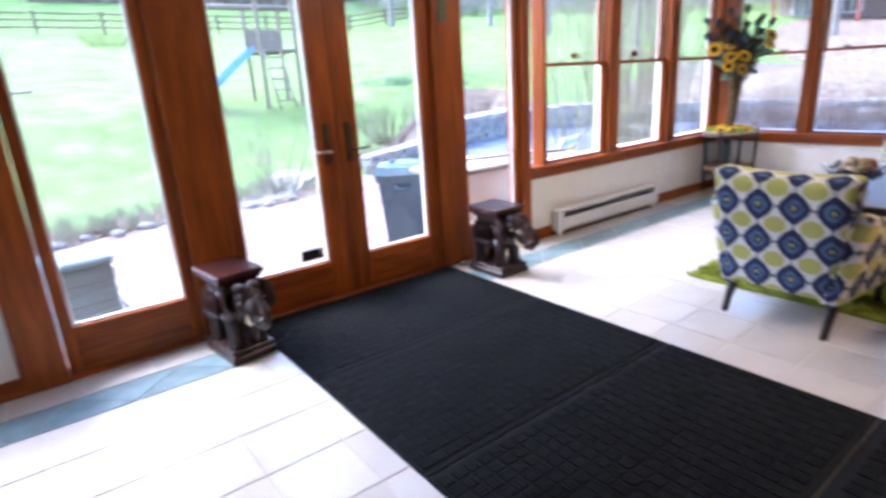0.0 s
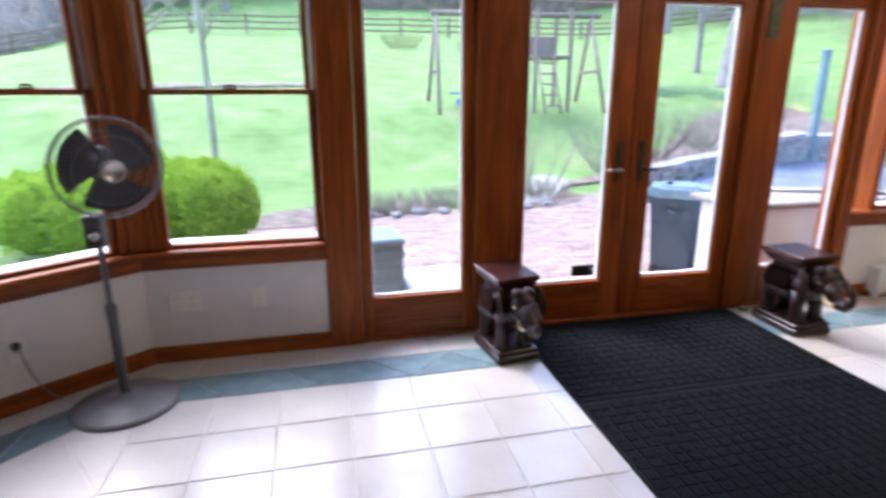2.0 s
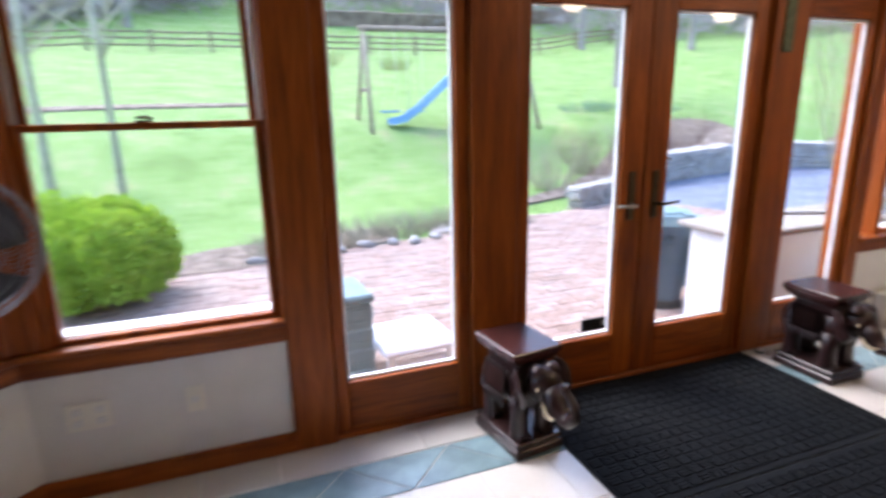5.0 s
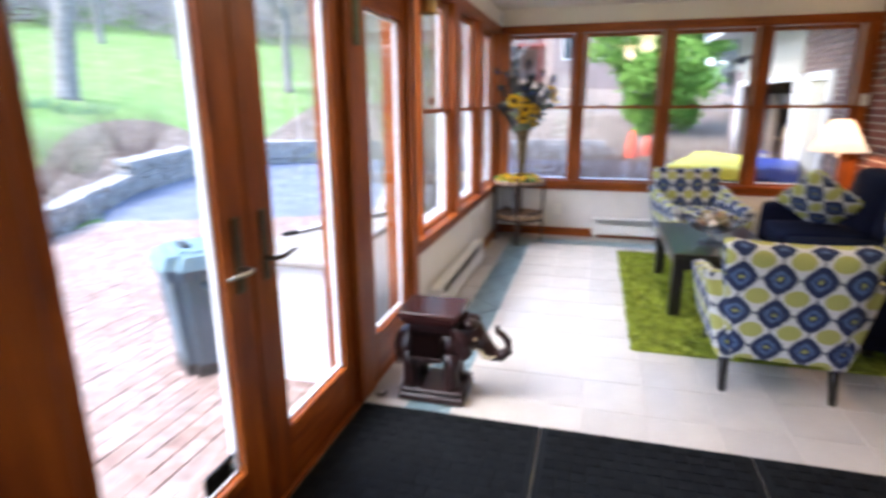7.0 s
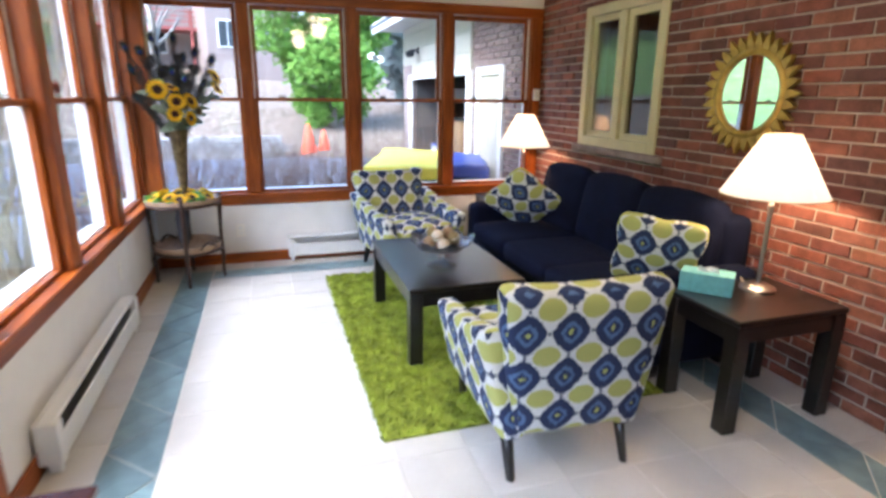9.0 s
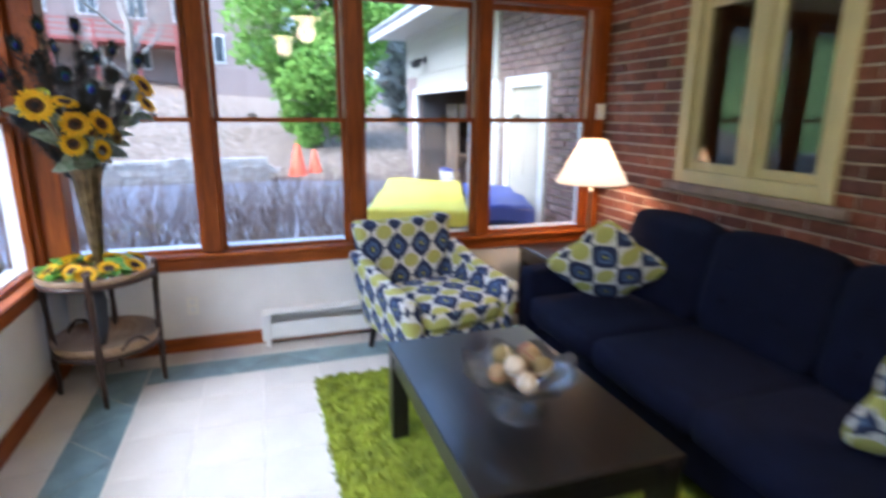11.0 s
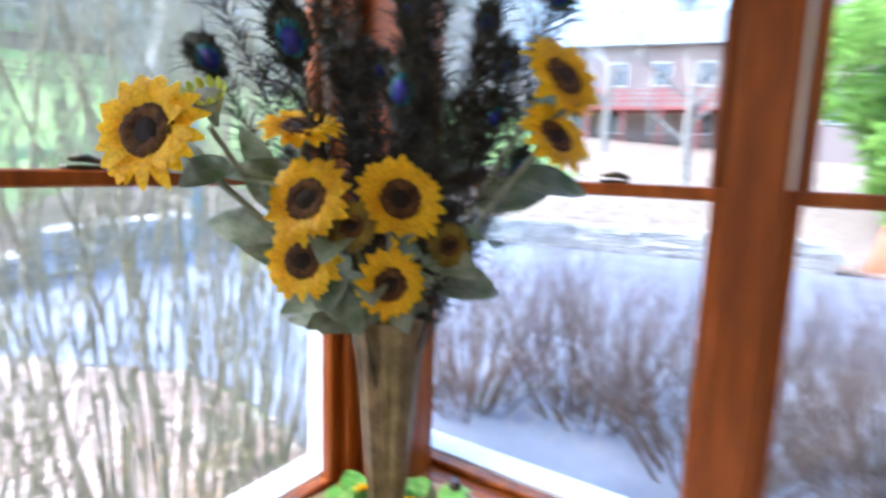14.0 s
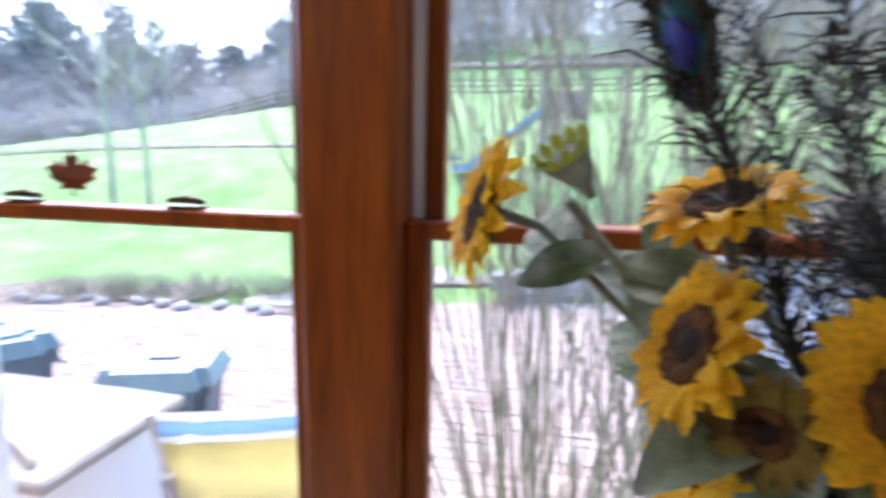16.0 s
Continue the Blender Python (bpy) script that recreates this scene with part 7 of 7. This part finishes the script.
def feather(tip, seed, eye=1.0):
    rng = random.Random(seed)
    ft = thing("peacock_feather", "dark peacock feather with a blue eye in the vase", "feather", group="peacock feathers")
    base, tip = Vector((VX + rng.uniform(-0.025, 0.025), VY + rng.uniform(-0.025, 0.025), 1.0)), Vector(tip)
    mid = base.lerp(tip, 0.5) + Vector((VX - tip.x, VY - tip.y, 0)) * 0.12
    curve = [base.lerp(mid, t_).lerp(mid.lerp(tip, t_), t_) for t_ in [i / 14 for i in range(15)]]
    b = bmesh.new()
    tube(b, curve, [0.0025 - 0.0012 * i / 14 for i in range(15)], 5)
    part("quill", b, M_BARB, ft)
    view = Vector((-0.75, -0.55, 0.1)) + Vector((rng.uniform(-0.4, 0.4), rng.uniform(-0.4, 0.4), 0))
    d = (curve[-1] - curve[-3]).normalized()
    s = d.cross(view).normalized()
    n_ = s.cross(d)
    v, f = [], []

    def barb(o, dd, droop):
        w_ = dd.cross(n_).normalized() * rng.uniform(0.0006, 0.0013)
        k = len(v)
        m_1 = o + dd * 0.55 + d * rng.uniform(0.0, 0.01)
        e_1 = o + dd + Vector((0, 0, -droop)) + n_ * rng.uniform(-0.012, 0.012)
        v.extend([tuple(o - w_), tuple(o + w_), tuple(m_1 + w_), tuple(e_1), tuple(m_1 - w_)])
        f.append((k, k + 1, k + 2, k + 3, k + 4))

    for i in range(5, 14):
        for q in range(8 + i // 2):
            o = curve[i].lerp(curve[i + 1], (q + rng.random()) / (8 + i // 2))
            t_ = (i - 4) / 10
            for sg_ in (-1, 1):
                ln = (0.03 + 0.045 * t_) * rng.uniform(0.5, 1.35)
                barb(o, (s * sg_ * rng.uniform(0.25, 1.0) + d * rng.uniform(0.35, 1.1) + n_ * rng.uniform(-0.5, 0.5)).normalized() * ln, rng.uniform(0, 0.02))
    for q in range(130):
        a = rng.uniform(0, 6.283)
        rd = s * math.cos(a) * 0.8 + d * math.sin(a)
        barb(curve[-1] - d * 0.012 + rd * 0.022, (rd + n_ * rng.uniform(-0.25, 0.25)) * rng.uniform(0.012, 0.03), 0.0)
    tagged(leaf_mesh("vane", v, f, M_BARB, ft), kind="stuff")
    if not eye:
        return
    c = curve[-1] - d * 0.012
    m4 = Matrix((s.to_4d(), d.to_4d(), n_.to_4d(), (0, 0, 0, 1))).transposed()
    for r in range(3):
        m4[r][3] = c[r]
    m4[3][0] = m4[3][1] = m4[3][2] = 0
    for nm, r1, r2, z, mm, off in (("eye_fringe", 0.022, 0.034, 0.0, M_EYEG, 0), ("eye_ring", 0.015, 0.02, 0.0022, M_EYET, -0.005), ("eye_spot", 0.011, 0.014, 0.0042, M_EYEB, -0.007)):
        b = bmesh.new()
        lathe(b, [(0, z + 0.0015), (1, z), (0.97, z - 0.001), (0, z - 0.001)], 22)
        for q in b.verts:
            k_ = rng.uniform(0.82, 1.1) if nm == "eye_fringe" else 1.0
            q.co.x *= r1 * k_ * eye
            q.co.y = (q.co.y * r2 * k_ + off) * eye
        bmesh.ops.transform(b, matrix=m4, verts=b.verts[:])
        part(nm, b, mm, ft)


TALL = ((6.72, 3.55, 1.8), (6.8, 3.47, 1.78), (6.9, 3.4, 1.88), (6.95, 3.26, 1.89), (6.98, 3.12, 1.79), (6.93, 3.0, 1.74), (6.64, 3.25, 1.645), (6.7, 3.52, 1.65), (6.8, 3.19, 1.6), (7.08, 3.4, 1.8), (7.1, 3.22, 1.76))
for k, tip in enumerate(TALL):
    feather(tip, 200 + k, 1.25 if tip[2] < 1.7 else 1.0)
rng = random.Random(50)
for k in range(28):
    q = -1 + 2 * ((k * 0.618) % 1.0)
    feather((6.93 + rng.uniform(-0.14, 0.12), VY - 0.25 * q, 1.7 - 0.1 * q * q + rng.uniform(-0.22, 0.05)), 230 + k, 0.8 if k % 4 == 0 else 0)

# silk flowers and leaves strewn on the upper tray
tg = thing("silk_garland", "green silk leaves and yellow blossoms round the vase foot", "garland", pose(SX, SY, 0.665))
rng = random.Random(8)
M_GLEAF = thin(patches("bright_silk_leaf", [(0.07, 0.24, 0.03), (0.16, 0.42, 0.06), (0.34, 0.5, 0.12)], 30.0, rough=0.6), 0.3)
for k in range(64):
    a = k * 2.4 + rng.uniform(-0.1, 0.1)
    r = 0.08 + 0.14 * ((k * 0.618) % 1.0)
    b = bmesh.new()
    leaf_blade(b, Vector((r * math.cos(a), r * math.sin(a), 0.012)), Vector((math.cos(a + rng.uniform(-1.6, 1.6)), math.sin(a + rng.uniform(-1.6, 1.6)), rng.uniform(0.15, 0.75))), Vector((0, 0, 1)), rng.uniform(0.075, 0.11), 0.034, 0.4)
    part("leaf", b, M_GLEAF, tg)
for k in range(11):
    a = k * 6.28318 / 11 + 0.3
    r = 0.15 + 0.06 * (k % 2)
    sunflower((SX + r * math.cos(a), SY + r * math.sin(a), 0.70), (math.cos(a) * 0.5, math.sin(a) * 0.5, 0.7), 0.052, 300 + k, False, "small yellow silk blossom lying on the tray")
cd_ = thing("candle_cup", "clear glass tealight cup beside the vase foot", "candle holder", pose(VX - 0.1, VY - 0.06, 0.665))
part("cup", lathe(bmesh.new(), [(0, 0.0), (0.022, 0.0), (0.032, 0.03), (0.03, 0.03), (0.02, 0.006), (0, 0.006)], 20), M_CRYSTAL, cd_)
part("candle", lathe(bmesh.new(), [(0, 0.008), (0.018, 0.008), (0.018, 0.022), (0, 0.022)], 16), M_WHITEP, cd_)


# ---------------------------------------------------------------- pieces: tiles, bricks, pavers
def share(name, bm, m):
    me = bpy.data.meshes.new(name)
    bm.to_mesh(me)
    bm.free()
    me.materials.append(m)
    return me


def put(name, me, parent, at, rot=0.0):
    ob = new(name, me)
    ob.parent = parent
    ob.matrix_basis = pose(*at, 0, 0, rot)
    return ob


def poly_tile(pts, m, parent, gap=0.004, name="tile"):
    """A flat tile of any outline, shrunk by the joint."""
    c = Vector((sum(p[0] for p in pts) / len(pts), sum(p[1] for p in pts) / len(pts)))
    bm = bmesh.new()
    def ring(ins, z):
        out = []
        for p in pts:
            d = Vector(p) - c
            d = d * max(0.1, 1 - ins / max(0.03, d.length) * 1.4)
            out.append(bm.verts.new((d.x, d.y, z)))
        return out
    a, b, t = ring(gap, -0.004), ring(gap, -0.0008), ring(gap + 0.0015, 0.0)
    bm.faces.new(t)
    for p, q in ((a, b), (b, t)):
        for i in range(len(pts)):
            j = (i + 1) % len(pts)
            bm.faces.new((p[i], p[j], q[j], q[i]))
    return put(name, share(name, bm, m), parent, (c.x, c.y, 0))


T = 0.313
full = share("tile", box(bmesh.new(), -T / 2 + 0.004, T / 2 - 0.004, -T / 2 + 0.004, T / 2 - 0.004, -0.004, 0.0, 0.0018), M_TILE)
X0, Y0 = 1.035, 3.165
FX1, FY0 = 6.92, 0.5            # inside the border
# the cut corner's border line
CA, CB = Vector((-0.25, 3.42)), Vector((-1.0, 2.93))
for i in range(-9, 20):
    for j in range(-1, 9):
        xa, ya = X0 + i * T, Y0 - (j + 1) * T
        xb, yb = min(xa + T, FX1), ya + T
        if xb - xa < 0.05 or yb > 3.3 or yb < FY0 + 0.05:
            continue
        ya = max(ya, FY0)
        cx, cy = (xa + xb) / 2, (ya + yb) / 2
        # leave the cut corner to its own tiles
        if xb < -0.2 and cy > 1.92:
            continue
        if abs(xb - xa - T) < 0.001 and abs(yb - ya - T) < 0.001:
            put("tile", full, floor, (cx, cy, 0))
        else:
            poly_tile([(xa, ya), (xb, ya), (xb, yb), (xa, yb)], M_TILE, floor)


def band(p, q, width, n):
    """Border strip from p to q: long blue triangles point in and out in turn."""
    p, q = Vector(p), Vector(q)
    d = (q - p) / n
    nrm = Vector((-d.y, d.x)).normalized() * width
    poly_tile([tuple(v) for v in (p, p + d / 2 + nrm, p + nrm)], M_BLUETILE, floor, 0.004, "border_tile")
    for k in range(n):
        a, b = p + d * k, p + d * (k + 1)
        top = (a + b) / 2 + nrm
        poly_tile([tuple(v) for v in (a, b, top)], M_BLUETILE, floor, 0.004, "border_tile")
        far = [b, top + d, top] if k < n - 1 else [b, b + nrm, top]
        poly_tile([tuple(v) for v in far], M_BLUETILE, floor, 0.004, "border_tile")


band((-0.33, 3.17), (7.14, 3.17), 0.235, 16)
band((6.925, 0.27), (6.925, 3.165), -0.215, 6)
band((-0.6, 0.27), (6.92, 0.27), 0.225, 16)
# the cut corner: border along the angled wall, then back towards the room
P0, P1, P2 = Vector((-0.33, 3.17)), Vector((-0.7, 2.8)), Vector((-0.46, 2.4))
O0, O1, O2 = Vector((-0.345, 3.405)), Vector((-0.99, 2.85)), Vector((-0.72, 2.4))
for q in ([P0, O0, (O0 + O1) / 2], [P0, (O0 + O1) / 2, P1], [P1, (O0 + O1) / 2, O1], [P1, O1, (O1 + O2) / 2], [P1, (O1 + O2) / 2, P2], [P2, (O1 + O2) / 2, O2]):
    poly_tile([tuple(v) for v in q], M_BLUETILE, floor, 0.005, "border_tile")
for q in ([(-0.22, 2.54), (-0.22, 3.16), tuple(P0), (-0.51, 2.99)], [(-0.22, 2.535), (-0.51, 2.985), tuple(P1), (-0.46, 2.42)], [(-0.22, 2.53), (-0.45, 2.4), (-0.6, 1.91), (-0.22, 1.91)],
          [tuple(O1), (-1.25, 2.7), (-1.1, 2.35), tuple((O1 + O2) / 2)], [(-0.86, 2.62), (-1.1, 2.35), (-1.0, 1.91), (-0.62, 1.91), tuple(O2)], [(-1.0, 2.87), (-1.2, 2.9), (-1.5, 2.62), (-1.26, 2.7)], [(-1.11, 2.34), (-1.26, 2.69), (-1.6, 2.5), (-1.6, 1.91), (-1.02, 1.91)]):
    poly_tile(q, M_TILE, floor)
# outer row of cream tiles along the walls
x = -0.36
while x < GX - 0.05:
    poly_tile([(x, 3.41), (min(x + T, GX), 3.41), (min(x + T, GX), 3.64), (x, 3.64)], M_TILE, floor)
    x += T
y = BY
while y < 3.4:
    y2 = min(y + T, 3.41)
    poly_tile([(7.145, y), (GX, y), (GX, y2), (7.145, y2)], M_TILE, floor)
    y += T
x = WX
while x < 6.9:
    poly_tile([(x, BY), (min(x + T, 7.14), BY), (min(x + T, 7.14), 0.265), (x, 0.265)], M_TILE, floor)
    x += T
for k in range(4):
    a, b = O0.lerp(O1, k / 4), O0.lerp(O1, (k + 1) / 4)
    o = Vector((-0.1, 0.13))
    poly_tile([tuple(a), tuple(a + o), tuple(b + o), tuple(b)], M_TILE, floor)
# brick wall with the house window's hole
BL, BH, J = 0.203, 0.0575, 0.0105
WX0, WX1, WZ0, WZ1 = 5.575, 6.515, 1.1, 2.17
part("mortar", B(WX - 0.1, WX0, BY - 0.2, BY - 0.008, -0.02, CZ, 0), M_MORTAR, wall_s)
part("mortar", B(WX1, GX + 0.1, BY - 0.2, BY - 0.008, -0.02, CZ, 0), M_MORTAR, wall_s)
part("mortar", B(WX0, WX1, BY - 0.2, BY - 0.008, -0.02, WZ0, 0), M_MORTAR, wall_s)
part("mortar", B(WX0, WX1, BY - 0.2, BY - 0.008, WZ1, CZ, 0), M_MORTAR, wall_s)
rng = random.Random(12)
variants = []
for k in range(5):
    b = box(bmesh.new(), -BL / 2, BL / 2, -0.02, 0.0, -BH / 2, BH / 2, 0.003)
    for v in b.verts:
        v.co += Vector((rng.uniform(-0.002, 0.002), rng.uniform(-0.002, 0.002), rng.uniform(-0.0018, 0.0018)))
    variants.append(share("brick", b, M_BRICK))
rest_v, rest_f, count = [], [], 0
row = 0
z = 0.0
while z + BH < CZ:
    x = WX - (BL + J) / 2 * (row % 2)
    while x < GX:
        cz, out = z + BH / 2, rng.uniform(-0.0025, 0.0025)
        runs = [(x, x + BL)]
        if WZ0 - 0.055 < cz < WZ1 + 0.02:
            runs = [(x, min(x + BL, WX0 - 0.055)), (max(x, WX1 + 0.015), x + BL)]
        for xa, xb in runs:
            cx, a = (xa + xb) / 2, (xb - xa) / 2
            if a < 0.012:
                continue
            if count < 300 and a > BL / 2 - 0.001 and 3.95 < cx < 5.6 and 0.75 < cz < 2.1:
                put("brick", rng.choice(variants), wall_s, (cx, BY + out, cz))
                count += 1
                continue
            n0 = len(rest_v)
            c, d = 0.02, BH / 2
            q = [rng.uniform(-0.002, 0.002) for _ in range(4)]
            rest_v += [(cx - a, BY - c, cz - d), (cx + a, BY - c, cz - d), (cx + a, BY - c, cz + d), (cx - a, BY - c, cz + d),
                       (cx - a + 0.003, BY + out, cz - d + 0.003 + q[0]), (cx + a - 0.003, BY + out, cz - d + 0.003 + q[1]), (cx + a - 0.003, BY + out + q[2], cz + d - 0.003), (cx - a + 0.003, BY + out, cz + d - 0.003 + q[3])]
            rest_f += [(n0 + 7, n0 + 6, n0 + 5, n0 + 4)] + [(n0 + k, n0 + 4 + k, n0 + 4 + (k + 1) % 4, n0 + (k + 1) % 4) for k in range(4)]
        x += BL + J
    z += BH + J
    row += 1
me = bpy.data.meshes.new("bricks")
me.from_pydata(rest_v, [], rest_f)
me.materials.append(M_BRICK)
ob = tagged(new("bricks", me), kind="stuff")
ob.parent = wall_s

def inside(x, y, loop):
    """Whether a point lies in a closed outline."""
    hit = False
    for (xa, ya), (xb, yb) in zip(loop, loop[1:] + loop[:1]):
        if (ya > y) != (yb > y) and x < (xb - xa) * (y - ya) / (yb - ya) + xa:
            hit = not hit
    return hit


# patio pavers: near ones single, the rest joined
PL, PB, PJ = 0.2, 0.098, 0.006
pv = []
for k in range(4):
    b = box(bmesh.new(), -PL / 2, PL / 2, -PB / 2, PB / 2, -0.02, 0.0, 0.003)
    for v in b.verts:
        v.co.z += rng.uniform(-0.002, 0.002)
    pv.append(share("paver", b, M_PAVER))
rest_v, rest_f, count = [], [], 0
row, y = 0, 3.82
while y < 9.3:
    x = -1.2 + (PL + PJ) / 2 * (row % 2)
    while x < 8.5:
        cx, cy = x + PL / 2, y + PB / 2
        ok = inside(cx, cy, PATIO)
        if ok:
            zz = -0.16 + rng.uniform(-0.003, 0.003)
            if count < 290 and 0.9 < cx < 3.9 and cy < 5.8:
                put("paver", rng.choice(pv), patio, (cx, cy, zz), rng.uniform(-0.7, 0.7))
                count += 1
            else:
                n0 = len(rest_v)
                a, c = PL / 2, PB / 2
                rest_v += [(cx - a, cy - c, zz - 0.02), (cx + a, cy - c, zz - 0.02), (cx + a, cy + c, zz - 0.02), (cx - a, cy + c, zz - 0.02),
                           (cx - a + 0.002, cy - c + 0.002, zz), (cx + a - 0.002, cy - c + 0.002, zz), (cx + a - 0.002, cy + c - 0.002, zz), (cx - a + 0.002, cy + c - 0.002, zz)]
                rest_f += [(n0 + 4, n0 + 5, n0 + 6, n0 + 7)] + [(n0 + k, n0 + (k + 1) % 4, n0 + 4 + (k + 1) % 4, n0 + 4 + k) for k in range(4)]
        x += PL + PJ
    y += PB + PJ
    row += 1
me = bpy.data.meshes.new("pavers")
me.from_pydata(rest_v, [], rest_f)
me.materials.append(M_PAVER)
ob = tagged(new("pavers", me), kind="stuff")
ob.parent = patio

# bricks of the garage wall beside the end windows
gv, gf = [], []
row, z = 0, -0.28
while z + BH < 2.6:
    x = 7.55 - (BL + J) / 2 * (row % 2)
    while x < 9.1:
        runs = [(max(x, 7.55), min(x + BL, 9.1))]
        if z < 1.82:
            runs = [(max(x, 7.55), min(x + BL, 8.035)), (max(x, 8.885), min(x + BL, 9.1))]
        for xa, xb in runs:
            if xb - xa < 0.02:
                continue
            n0, yf = len(gv), GYF + rng.uniform(-0.004, 0.002)
            gv += [(xa, GYF - 0.03, z), (xb, GYF - 0.03, z), (xb, GYF - 0.03, z + BH), (xa, GYF - 0.03, z + BH), (xa + 0.003, yf, z + 0.003), (xb - 0.003, yf, z + 0.003), (xb - 0.003, yf, z + BH - 0.003), (xa + 0.003, yf, z + BH - 0.003)]
            gf += [(n0 + 7, n0 + 6, n0 + 5, n0 + 4)] + [(n0 + k, n0 + 4 + k, n0 + 4 + (k + 1) % 4, n0 + (k + 1) % 4) for k in range(4)]
        x += BL + J
    z += BH + J
    row += 1
me = bpy.data.meshes.new("bricks")
me.from_pydata(gv, [], gf)
me.materials.append(M_PALEBRICK)
ob = tagged(new("bricks", me), kind="stuff")
ob.parent = gar
